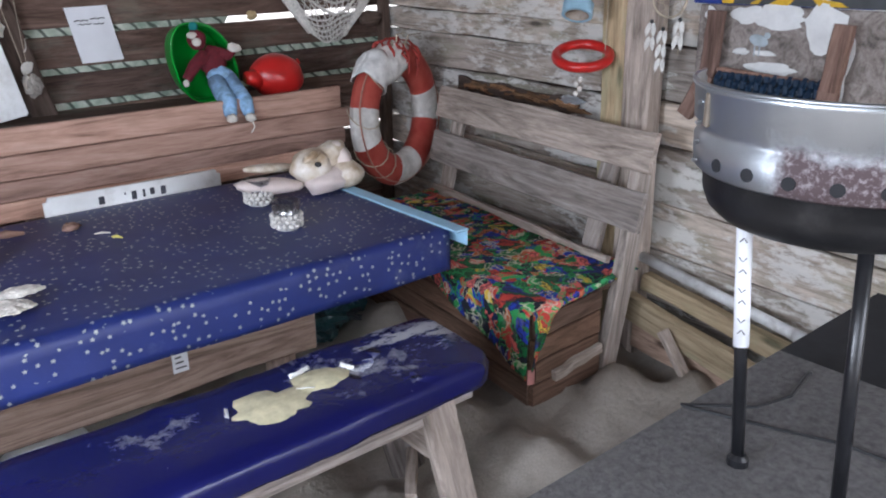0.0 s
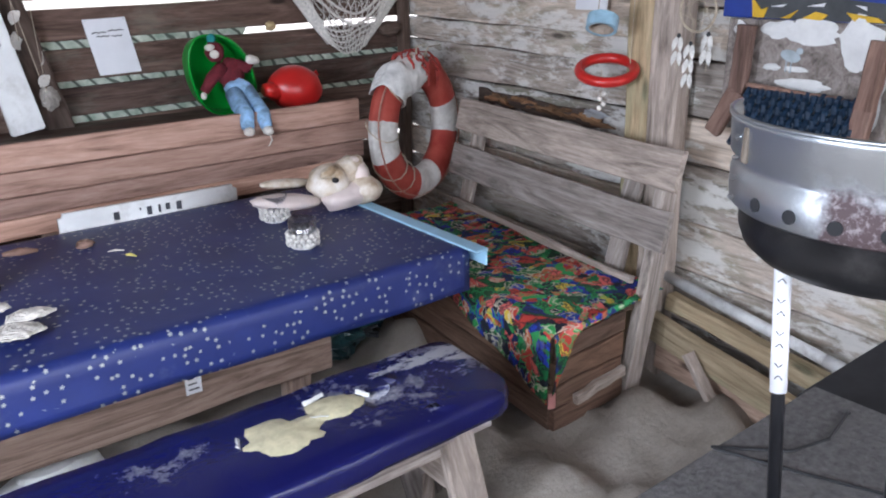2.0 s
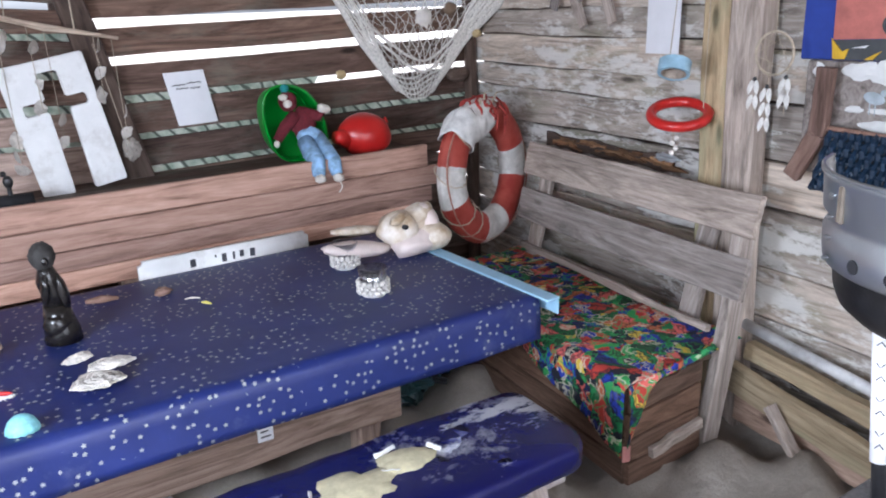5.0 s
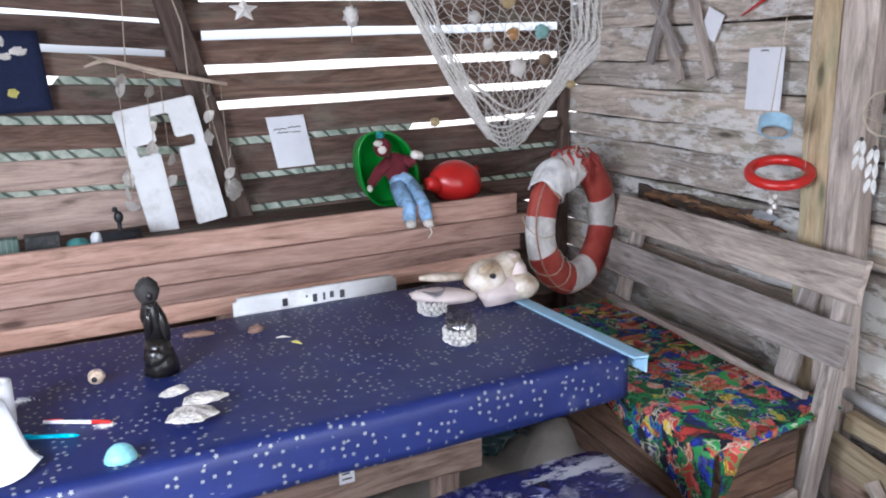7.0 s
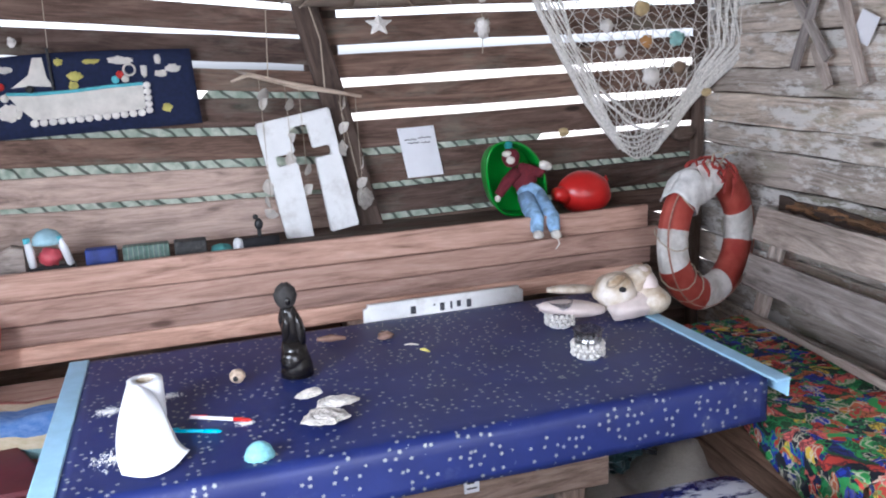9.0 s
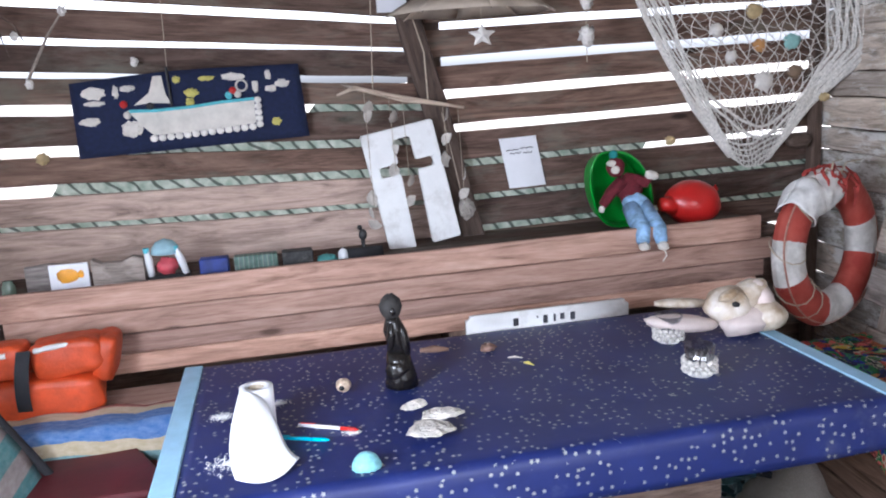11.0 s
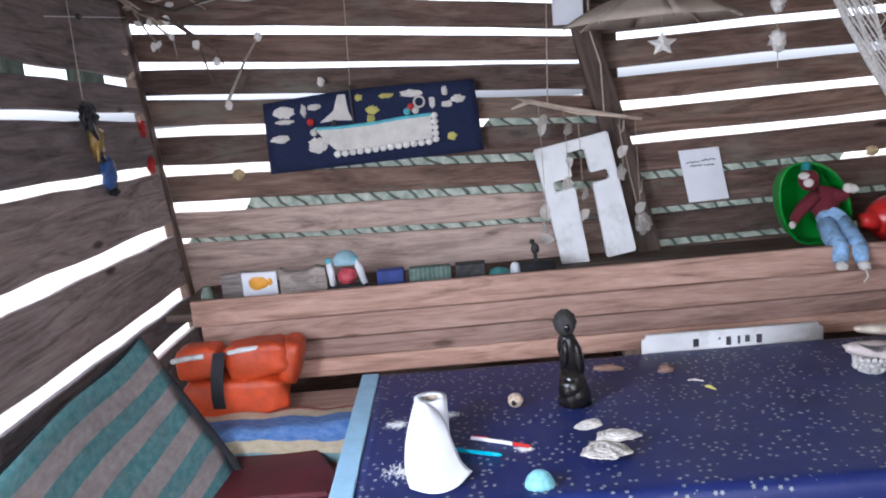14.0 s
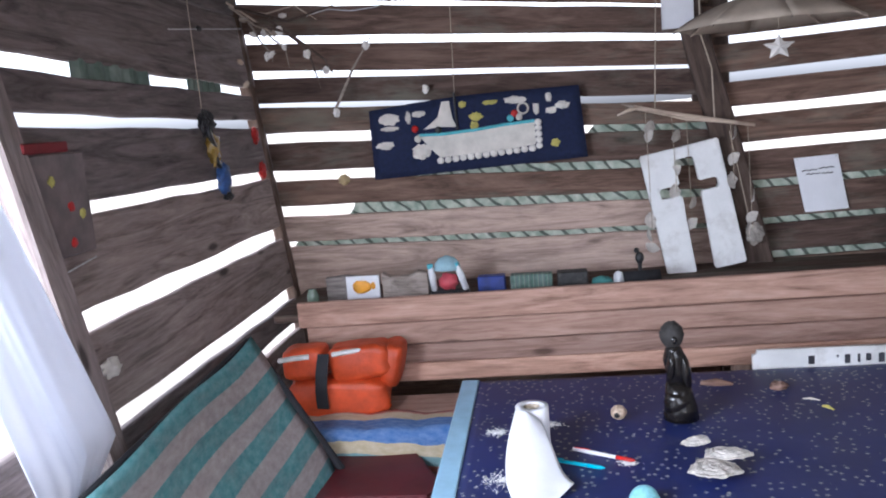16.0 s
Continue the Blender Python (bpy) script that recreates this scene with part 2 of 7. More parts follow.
def sheet_bm(point, nu, nv, thick=0.0):
    """A curved sheet from point(u, v), u and v from 0 to 1, with a UV map, and a back face where it has thickness."""
    bm = bmesh.new()
    uv = bm.loops.layers.uv.new("UVMap")
    grid = [[bm.verts.new(point(i / nu, j / nv)) for j in range(nv + 1)] for i in range(nu + 1)]
    for i in range(nu):
        for j in range(nv):
            f = bm.faces.new((grid[i][j], grid[i + 1][j], grid[i + 1][j + 1], grid[i][j + 1]))
            for loop, (a, b) in zip(f.loops, ((i, j), (i + 1, j), (i + 1, j + 1), (i, j + 1))):
                loop[uv].uv = (a / nu, b / nv)
    if thick:
        bm.normal_update()
        bmesh.ops.solidify(bm, geom=bm.faces[:], thickness=thick)
    return bm


def wobble(x, y, f=1.0, s=0.0):
    return noise.noise(Vector((x * f, y * f, s)))


# ---------- ground ----------
def ground_height(x, y):
    inside = max(0.0, 1 - max(abs(x - 0.9) / 3.2, abs(y + 1.4) / 3.4) ** 6)
    h = 0.05 * wobble(x, y, 2.6) + 0.085 * wobble(x, y, 5.5, 4) + 0.03 * wobble(x, y, 12, 9) + 0.012 * wobble(x, y, 24, 2)
    h += 0.05 * math.exp(-((x - 2.25) ** 2 + (y + 1.35) ** 2) / 0.06) * 0.5
    return h * inside - 0.01 + (1 - inside) * 0.05 * wobble(x, y, 0.4)


def build_ground():
    bm = bmesh.new()
    ax = [0.9 + s for s in [-900, -200, -60, -20, -9, -5] + [-3.4 + 0.0425 * i for i in range(161)] + [5, 9, 20, 60, 200, 900]]
    ay = [-1.4 + s for s in [-900, -200, -60, -20, -9, -5] + [-3.4 + 0.0425 * i for i in range(161)] + [5, 9, 20, 60, 200, 900]]
    g = [[bm.verts.new((x, y, ground_height(x, y))) for y in ay] for x in ax]
    for i in range(len(ax) - 1):
        for j in range(len(ay) - 1):
            bm.faces.new((g[i][j], g[i + 1][j], g[i + 1][j + 1], g[i][j + 1]))
    ob = mesh_object("ground", bm, SAND, smooth=True)
    tagged(ob, "fine pale beach sand trodden into hollows, also the hut floor", "sand", kind="structure")


build_ground()

# ---------- walls ----------
YB, XL = 0.745, -0.79


def xr(y):
    """The right wall's inner face."""
    return 2.70 + 0.08 * (y - 0.74)


wall_back = thing("wall_back", "brown weathered board wall with daylight slits between the boards", "wall", kind="structure")
# slits of the left half: height and width at the corner, then at the post; the upper boards fall towards the post
LEFT_SLITS = [(0.55, 0.03, 0.55, 0.03), (0.665, 0.02, 0.665, 0.02), (0.94, 0.024, 0.905, 0.022), (1.08, 0.048, 1.035, 0.03), (1.229, 0.042, 1.155, 0.03), (1.384, 0.042, 1.29, 0.026), (1.517, 0.016, 1.395, 0.028), (1.64, 0.03, 1.513, 0.013), (1.782, 0.036, 1.622, 0.026), (1.932, 0.026, 1.735, 0.014), (2.06, 0.012, 1.86, 0.012), (2.2, 0.01, 2.06, 0.01), (2.27, 0.006, 2.265, 0.006)]
RIGHT_SLITS = [(0.5, 0.02), (0.635, 0.02), (0.77, 0.026), (0.905, 0.026), (1.05, 0.028), (1.197, 0.032), (1.335, 0.036), (1.465, 0.038), (1.605, 0.03), (1.745, 0.03), (1.88, 0.02), (2.02, 0.015), (2.25, 0.01)]


def board_rows(slits, low):
    edges = [low]
    for z, h in slits:
        edges += [z - h / 2, z + h / 2]
    return [(edges[i], edges[i + 1]) for i in range(0, len(edges) - 1, 2)]


# rows from 0.6 to 1.1 m take the wood with light in its colour
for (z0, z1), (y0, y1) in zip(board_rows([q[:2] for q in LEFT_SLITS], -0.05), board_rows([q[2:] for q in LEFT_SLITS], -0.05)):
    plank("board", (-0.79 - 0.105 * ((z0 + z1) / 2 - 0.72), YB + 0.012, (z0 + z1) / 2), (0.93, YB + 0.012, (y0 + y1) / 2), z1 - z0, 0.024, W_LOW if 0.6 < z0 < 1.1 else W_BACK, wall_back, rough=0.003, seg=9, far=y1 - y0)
for z0, z1 in board_rows(RIGHT_SLITS, -0.05):
    zc = (z0 + z1) / 2
    plank("board", (0.935, YB + 0.014, zc), (2.74, YB + 0.014, zc + 0.036), z1 - z0, 0.024, W_BACK, wall_back, rough=0.003, seg=6)

wall_left = thing("wall_left", "dark grey-brown wide board wall with daylight slits", "wall", kind="structure")
TILT = -0.105


def xl(z):
    """The left wall's inner face; the wall leans outwards."""
    return -0.765 + TILT * (z - 0.72)


# lower and upper edge at the rear corner, then at the post
for a0, a1, b0, b1 in ((-0.05, 0.33, -0.05, 0.33), (0.335, 0.608, 0.335, 0.617), (0.643, 0.727, 0.648, 0.737), (0.781, 0.974, 0.78, 0.986), (1.028, 1.22, 1.034, 1.256), (1.256, 1.427, 1.284, 1.461), (1.456, 1.552, 1.495, 1.588), (1.584, 1.86, 1.628, 1.86), (1.865, 2.275, 1.865, 2.275)):
    za, zb = (a0 + a1) / 2, (b0 + b1) / 2
    plank("board", (xl(za) - 0.013, YB - 0.002, za), (xl(zb) - 0.013, -0.88, zb), a1 - a0, 0.026, W_LEFT, wall_left, up=(TILT, 0, 1), rough=0.004, seg=9, far=b1 - b0)
for i in range(10):
    zc = 0.06 + i * 0.222
    plank("board", (xl(zc) - 0.013, -2.03 if 4 <= i <= 6 else -0.885, zc), (xl(zc) - 0.013, -2.2, zc), 0.221, 0.026, W_LEFT, wall_left, up=(TILT, 0, 1), rough=0.001)
    if i in (0, 9):
        plank("board", (xl(zc) - 0.013, -2.2, zc), (xl(zc) - 0.013, -4.02, zc), 0.219, 0.026, W_LEFT, wall_left, up=(TILT, 0, 1))
    else:
        plank("board", (xl(zc) - 0.013, -3.5, zc), (xl(zc) - 0.013, -4.02, zc), 0.219, 0.026, W_LEFT, wall_left, up=(TILT, 0, 1))

wall_right = thing("wall_right", "weathered pale grey boards with peeling paint and algae", "wall", kind="structure")
z = -0.05
for h in (0.16, 0.17, 0.15, 0.14, 0.16, 0.12, 0.145, 0.1, 0.13, 0.11, 0.14, 0.12, 0.15, 0.13, 0.17, 0.16, 0.17):
    off = RNG.uniform(0, 0.012)
    plank("board", (xr(YB) + 0.014 + off, YB - 0.005, z + h / 2), (xr(-0.97) + 0.014 + off, -0.97, z + h / 2 + RNG.uniform(-0.004, 0.004)), h - 0.005, 0.026, W_RIGHT, wall_right, rough=0.006, seg=10)
    z += h
z = -0.05
for h in (0.2, 0.19, 0.17, 0.2, 0.15, 0.18, 0.16, 0.2, 0.18, 0.19, 0.2, 0.19, 0.18):
    plank("board", (xr(-0.95) + 0.03, -0.975, z + h / 2), (xr(-4.0) + 0.03, -4.0, z + h / 2), h - 0.005, 0.026, W_RIGHT, wall_right, rough=0.004, seg=10)
    z += h

# added dark sheet outside the boards, keeps the sky out of their joints
part("backing", box_bm(2.78, 2.8, -4.0, YB, -0.05, 2.28, 0), W_DARK, wall_right)

wall_front = thing("wall_front", "board wall beside the open front of the hut", "wall", kind="structure")
for i in range(10):
    zc = 0.06 + i * 0.222
    if i == 9:
        plank("board", (XL, -4.0, zc), (2.45, -4.0, zc), 0.219, 0.026, W_LEFT, wall_front)
    else:
        plank("board", (XL, -4.0, zc), (0.15, -4.0, zc), 0.219, 0.026, W_LEFT, wall_front)

rows = [box_bm(-1.1, 2.9, YB + 0.1 - 0.2 * (i + 1) + 0.004, YB + 0.1 - 0.2 * i, 2.28, 2.305, 0.003) for i in range(25)]
ceiling = tagged(mesh_object("ceiling", join(*rows), W_ROOF), "flat roof of dark boards laid side by side", "ceiling", kind="structure")
plank("board", (0.93, YB + 0.045, 0.3), (0.93, YB + 0.045, 2.28), 0.14, 0.02, W_DARK, wall_back, up=(1, 0, 0))

for nm, a, b, hgt, thk, mt, lab in [
    ("corner_post", (-0.695, 0.70, -0.05), (-0.95, 0.70, 2.28), 0.045, 0.05, W_DARK, "dark old corner post of the hut"),
    ("wall_post", (1.19, 0.70, 0.3), (0.70, 0.70, 2.28), 0.095, 0.05, W_DARK, "leaning dark wooden post against the board wall"),
    ("corner_post", (2.665, 0.70, -0.05), (2.655, 0.70, 2.28), 0.05, 0.05, W_DARK, "dark post in the corner of the hut"),
    ("wall_post", (2.515, -0.86, -0.05), (2.515, -0.83, 2.28), 0.095, 0.07, W_NEW, "yellowish timber post standing against the board wall"),
    ("wall_post", (2.51, -0.97, -0.05), (2.51, -0.945, 2.28), 0.11, 0.09, W_PALLET, "grey timber post standing against the board wall"),
    ("wall_post", (-0.66, -0.75, -0.05), (-0.9, -1.02, 2.28), 0.085, 0.05, W_LEFT, "grey-brown timber post beside the curtain"),
]:
    ob = plank(nm, a, b, hgt, thk, mt, up=(0, 1, 0) if a[0] > 2.6 or nm == "wall_post" and a[0] != 1.19 else (1, 0, 0), seg=8)
    tagged(ob, lab, "post", kind="structure")

# ---------- cloth and other materials of the large things ----------
def star_cloth():
    """Navy oilcloth printed with scattered small gold stars; UV in metres."""
    w = Nodes("navy_star_oilcloth")
    tc = w.add("ShaderNodeTexCoord")
    sc = w.add("ShaderNodeVectorMath", operation="SCALE")
    w.put(sc.inputs[0], tc.outputs["UV"])
    sc.inputs["Scale"].default_value = 36.0
    vo = w.add("ShaderNodeTexVoronoi", voronoi_dimensions="2D")
    w.put(vo.inputs["Vector"], sc.outputs[0])
    vo.inputs["Scale"].default_value = 1.0
    vo.inputs["Randomness"].default_value = 0.9
    rel = w.add("ShaderNodeVectorMath", operation="SUBTRACT")
    w.put(rel.inputs[0], sc.outputs[0])
    w.put(rel.inputs[1], vo.outputs["Position"])
    xyz = w.add("ShaderNodeSeparateXYZ")
    w.put(xyz.inputs[0], rel.outputs[0])
    rnd = w.add("ShaderNodeSeparateColor")
    w.put(rnd.inputs[0], vo.outputs["Color"])
    ang = w.math("ARCTAN2", xyz.outputs[1], xyz.outputs[0])
    ang = w.math("ADD", w.math("MULTIPLY", ang, 5.0), w.math("MULTIPLY", rnd.outputs[1], 6.28))
    reach = w.math("ADD", w.math("MULTIPLY", w.math("COSINE", ang), 0.06), 0.145)
    star = w.math("LESS_THAN", vo.outputs["Distance"], reach)
    knotv = w.add("ShaderNodeTexVoronoi", voronoi_dimensions="2D")
    w.put(knotv.inputs["Vector"], sc.outputs[0])
    knotv.inputs["Scale"].default_value = 0.3
    knotv.inputs["Randomness"].default_value = 0.75
    group = w.math("LESS_THAN", knotv.outputs["Distance"], 0.48)
    keep = w.math("MULTIPLY", w.math("GREATER_THAN", rnd.outputs[0], 0.12), group)
    star = w.math("MULTIPLY", star, keep)
    v = w.coords(shift=False)
    base = w.mix(w.ramp(w.noise(v, 5.0, 5), [(0.35, BW[0]), (0.7, BW[1])]), (0.009, 0.017, 0.1), (0.014, 0.026, 0.14))
    col = w.mix(star, base, (0.32, 0.33, 0.3))
    dust = w.ramp(w.noise(v, 7.0, 8, 0.75), [(0.56, BW[0]), (0.74, BW[1])])
    col = w.mix(w.math("MULTIPLY", dust, 0.12), col, (0.4, 0.42, 0.46))
    w.bump(w.noise(v, 9, 4, 0.5), 0.25, 0.006)
    return w.done(col, w.mix(dust, (0.46, 0.46, 0.46), (0.65, 0.65, 0.65)))


def flower_cloth():
    """Cotton print in wild blots of green, red, blue, orange, yellow and black."""
    w = Nodes("bright_flower_print")
    v = w.coords(shift=False)
    n = w.add("ShaderNodeTexNoise")
    w.put(n.inputs["Vector"], v)
    n.inputs["Scale"].default_value = 9.0
    n.inputs["Detail"].default_value = 3.0
    off = w.add("ShaderNodeVectorMath", operation="MULTIPLY_ADD")
    w.put(off.inputs[0], n.outputs["Color"])
    off.inputs[1].default_value = (0.2, 0.2, 0.2)
    w.put(off.inputs[2], v)
    vo = w.add("ShaderNodeTexVoronoi")
    w.put(vo.inputs["Vector"], off.outputs[0])
    vo.inputs["Scale"].default_value = 24.0
    sep = w.add("ShaderNodeSeparateColor")
    w.put(sep.inputs[0], vo.outputs["Color"])
    cols = [(0.012, 0.015, 0.03), (0.015, 0.17, 0.05), (0.5, 0.05, 0.035), (0.02, 0.045, 0.4), (0.02, 0.09, 0.035), (0.55, 0.15, 0.06), (0.015, 0.03, 0.14), (0.75, 0.15, 0.13), (0.05, 0.36, 0.09), (0.7, 0.5, 0.06), (0.02, 0.03, 0.16)]
    pos = [0, 0.13, 0.26, 0.38, 0.48, 0.58, 0.66, 0.74, 0.82, 0.9, 0.95]
    col = w.ramp(sep.outputs[0], list(zip(pos, cols)), "CONSTANT")
    v2 = w.add("ShaderNodeTexVoronoi", feature="DISTANCE_TO_EDGE")
    w.put(v2.inputs["Vector"], off.outputs[0])
    v2.inputs["Scale"].default_value = 32.0
    line = w.ramp(v2.outputs["Distance"], [(0.05, BW[1]), (0.1, BW[0])])
    col = w.mix(w.math("MULTIPLY", line, 0.75), col, w.ramp(sep.outputs[1], [(0.0, (0.05, 0.38, 0.12)), (0.3, (0.01, 0.012, 0.02)), (0.72, (0.7, 0.66, 0.5))], "CONSTANT"))
    dust = w.ramp(w.noise(v, 6.0, 7, 0.7), [(0.6, BW[0]), (0.75, BW[1])])
    col = w.mix(w.math("MULTIPLY", dust, 0.4), col, (0.5, 0.46, 0.4))
    w.bump(w.noise(v, 18, 4, 0.6), 0.4, 0.006)
    return w.done(col, 0.85)


def vinyl_material():
    """Glossy navy vinyl, dusted with sand in patches."""
    w = Nodes("navy_vinyl")
    v = w.coords(shift=False)
    d = w.ramp(w.noise(v, 4.0, 9, 0.72), [(0.6, BW[0]), (0.68, BW[1])])
    s = w.add("ShaderNodeSeparateXYZ")
    w.put(s.inputs[0], v)
    end = w.math("MULTIPLY", w.ramp(w.math("MULTIPLY", s.outputs[0], 0.5), [(0.54, BW[0]), (0.64, BW[1])]), w.ramp(w.math("ADD", s.outputs[1], 1.4), [(0.12, BW[0]), (0.26, BW[1])]))
    smear = w.ramp(w.math("ADD", w.noise(w.coords(scale=(0.6, 1.6, 1), shift=False), 9.0, 9, 0.72), w.math("MULTIPLY", end, 0.13)), [(0.67, BW[0]), (0.71, BW[1])])
    d = w.math("MAXIMUM", d, w.math("MULTIPLY", smear, end))
    base = w.mix(w.noise(v, 3.0, 4), (0.005, 0.006, 0.06), (0.008, 0.009, 0.095))
    col = w.mix(w.math("MULTIPLY", d, 0.7), base, (0.6, 0.6, 0.62))
    w.bump(w.noise(v, 10, 5, 0.6), 0.3, 0.01)
    return w.done(col, w.mix(d, (0.27, 0.27, 0.27), (0.6, 0.6, 0.6)))


CLOTH = star_cloth()
FLOWER = flower_cloth()
VINYL = vinyl_material()
SKYBLUE = plain("pale_blue_plastic", (0.33, 0.55, 0.72), 0.45, var=0.1)
WHITE_FOAM = plain("white_foam", (0.78, 0.78, 0.77), 0.75, var=0.05, dirt=(0.55, 0.53, 0.5))
YELLOW_FOAM = plain("yellowed_foam_filling", (0.55, 0.5, 0.33), 0.95, var=0.2, scale=40, bump=0.6)
BLACK = plain("black_paint", (0.018, 0.018, 0.02), 0.4, var=0.3)
FELT = plain("gritty_grey_roofing_felt", (0.1, 0.094, 0.095), 0.9, var=0.4, scale=70, bump=1.0, dirt=(0.14, 0.132, 0.126))
MATTE_BLACK = plain("black_cloth", (0.015, 0.015, 0.018), 0.85, var=0.3)
SHELL = plain("pale_seashell", (0.78, 0.74, 0.69), 0.55, var=0.15, scale=30, bump=0.4)
CORD = plain("hemp_cord", (0.45, 0.38, 0.29), 0.9, scale=90)
PAPER = plain("white_paper", (0.8, 0.8, 0.83), 0.8, var=0.03)
INK = plain("dark_ink", (0.05, 0.05, 0.06), 0.7)

# ---------- table with its oilcloth ----------
TZ = 0.57
table = thing("table", "low wooden trestle table standing in the sand", "table")
for i in range(5):
    y = -0.075 - i * 0.178
    plank("top_board", (0.0, y, TZ - 0.026), (1.74, y, TZ - 0.026), 0.03, 0.174, W_BEAM, table)
plank("rail", (0.20, -0.56, 0.232), (1.435, -0.56, 0.232), 0.135, 0.06, W_BEAM, table, rough=0.006, label="wide knotty rail below the tabletop")
for x in (0.32, 1.36):
    for y in (-0.16, -0.5):
        plank("leg", (x, y, -0.03), (x, y, TZ - 0.045), 0.08, 0.07, W_BEAM, table, up=(1, 0, 0))

cloth = thing("tablecloth", "dusty navy oilcloth with gold stars, hanging over the table front", "tablecloth")
CX0, CX1, CYB, CYF, DROP = 0.02, 1.74, 0.0, -0.878, 0.115


def cloth_point(u, v):
    """Over the top from the back edge, round the front edge, and down."""
    x = CX0 + (CX1 - CX0) * u
    flat = CYB - CYF - 0.012
    s = v * (flat + 0.02 + DROP)
    if s < flat:
        return (x, CYB - s, TZ - 0.003 + 0.0015 * wobble(x, s, 6))
    if s < flat + 0.02:
        a = (s - flat) / 0.02 * math.pi / 2
        return (x, CYB - flat - 0.012 * math.sin(a), TZ - 0.003 - 0.012 * (1 - math.cos(a)))
    d = s - flat - 0.02
    return (x, CYF - 0.004 - 0.05 * d + 0.006 * wobble(x, d, 5, 2) * d / 0.1, TZ - 0.015 - d * (1 - 0.05 * wobble(x, 0, 2, 9)))


bm = sheet_bm(cloth_point, 60, 48, 0.002)
uvl = bm.loops.layers.uv[0]
for f in bm.faces:
    for lp in f.loops:
        lp[uvl].uv = (lp[uvl].uv.x * (CX1 - CX0), lp[uvl].uv.y * 1.02)
part("cloth", bm, CLOTH, cloth, smooth=True)


def corner_fold(u, v):
    """The loose flap of the cloth at the table's right front corner."""
    z = TZ - 0.012 - 0.115 * v * (1 - 0.25 * u)
    return (CX1 + 0.035 * u * (1 - 0.5 * v), CYF + 0.22 * u * (0.4 + 0.6 * (1 - v)), z)


bm = sheet_bm(corner_fold, 8, 8, 0.002)
for f in bm.faces:
    for lp in f.loops:
        lp[bm.loops.layers.uv[0]].uv *= 0.16
part("corner_flap", bm, CLOTH, cloth, smooth=True)
for x0, x1, y0, y1 in ((-0.03, 0.025, -0.885, 0.004), (1.725, 1.775, -0.93, -0.0)):
    pr = part("edge_strip", box_bm(x0, x1, y0, y1, TZ - 0.004, TZ + 0.004, 0.003), SKYBLUE, cloth, "pale blue plastic edge strip")
    part("strip_lip", box_bm(x0 if x0 < 0 else x1 - 0.006, x0 + 0.006 if x0 < 0 else x1, y0 + 0.005, y1 - 0.005, TZ - 0.05, TZ - 0.004, 0.002), SKYBLUE, cloth)

tag_ob = thing("price_tag", "small white printed tag pinned to the rail", "tag")
part("card", box_bm(0.985, 1.03, -0.596, -0.592, 0.235, 0.30, 0.001), PAPER, tag_ob)
for i in range(3):
    part("bar", box_bm(0.993, 1.022 - 0.006 * i, -0.5975, -0.596, 0.248 + 0.016 * i, 0.252 + 0.016 * i, 0), INK, tag_ob)

# ---------- blue bench ----------
BZ = 0.404
bench = thing("bench", "long trestle bench with torn glossy navy vinyl cushion", "bench")


YBB = -1.015


def cushion():
    bm = bmesh.new()
    x0, x1, yb, yf = -0.4, 1.535, YBB, -1.335
    out = []
    n = 60
    for i in range(n + 1):
        out.append((x0 + (x1 - 0.1 - x0) * i / n, yb))
    for k in range(1, 13):
        a = math.pi / 2 - math.pi * k / 13
        sq = lambda q: math.copysign(abs(q) ** 0.3, q)
        out.append((x1 - 0.1 + (0.1 - 0.07 * max(0, -math.sin(a))) * sq(math.cos(a)), (yb + yf) / 2 + (yb - yf) / 2 * sq(math.sin(a))))
    for i in range(n + 1):
        out.append((x1 - 0.1 - (x1 - 0.1 - x0) * i / n, yf))
    cx, cy = 0.6, (yb + yf) / 2
    rings = []
    for inset, z in ((0.0, BZ - 0.062), (-0.006, BZ - 0.05), (-0.006, BZ - 0.016), (-0.001, BZ - 0.005), (0.012, BZ), (0.07, BZ + 0.002), (0.16, BZ + 0.003)):
        ring = []
        for x, y in out:
            yy = cy + (y - cy) * (1 - inset / 0.19)
            xx = x - inset if x > x1 - 0.2 else x
            ring.append(bm.verts.new((xx, yy, z + 0.006 * wobble(xx, yy, 7) + 0.004 * wobble(xx, yy, 18, 3) - (0.012 * max(0, wobble(xx, 0, 9, 5)) if inset <= 0 else 0))))
        rings.append(ring)
    for p, q in zip(rings, rings[1:]):
        for k in range(len(p)):
            bm.faces.new((p[k], p[(k + 1) % len(p)], q[(k + 1) % len(p)], q[k]))
    m = len(out)
    top = rings[-1]
    for i in range(m // 2):
        j = m - 1 - i
        if j - 1 > i + 1:
            bm.faces.new((top[i], top[i + 1], top[j - 1], top[j]))
    return bm


seat = part("cushion", cushion(), VINYL, bench, "glossy navy vinyl cushion", smooth=True)


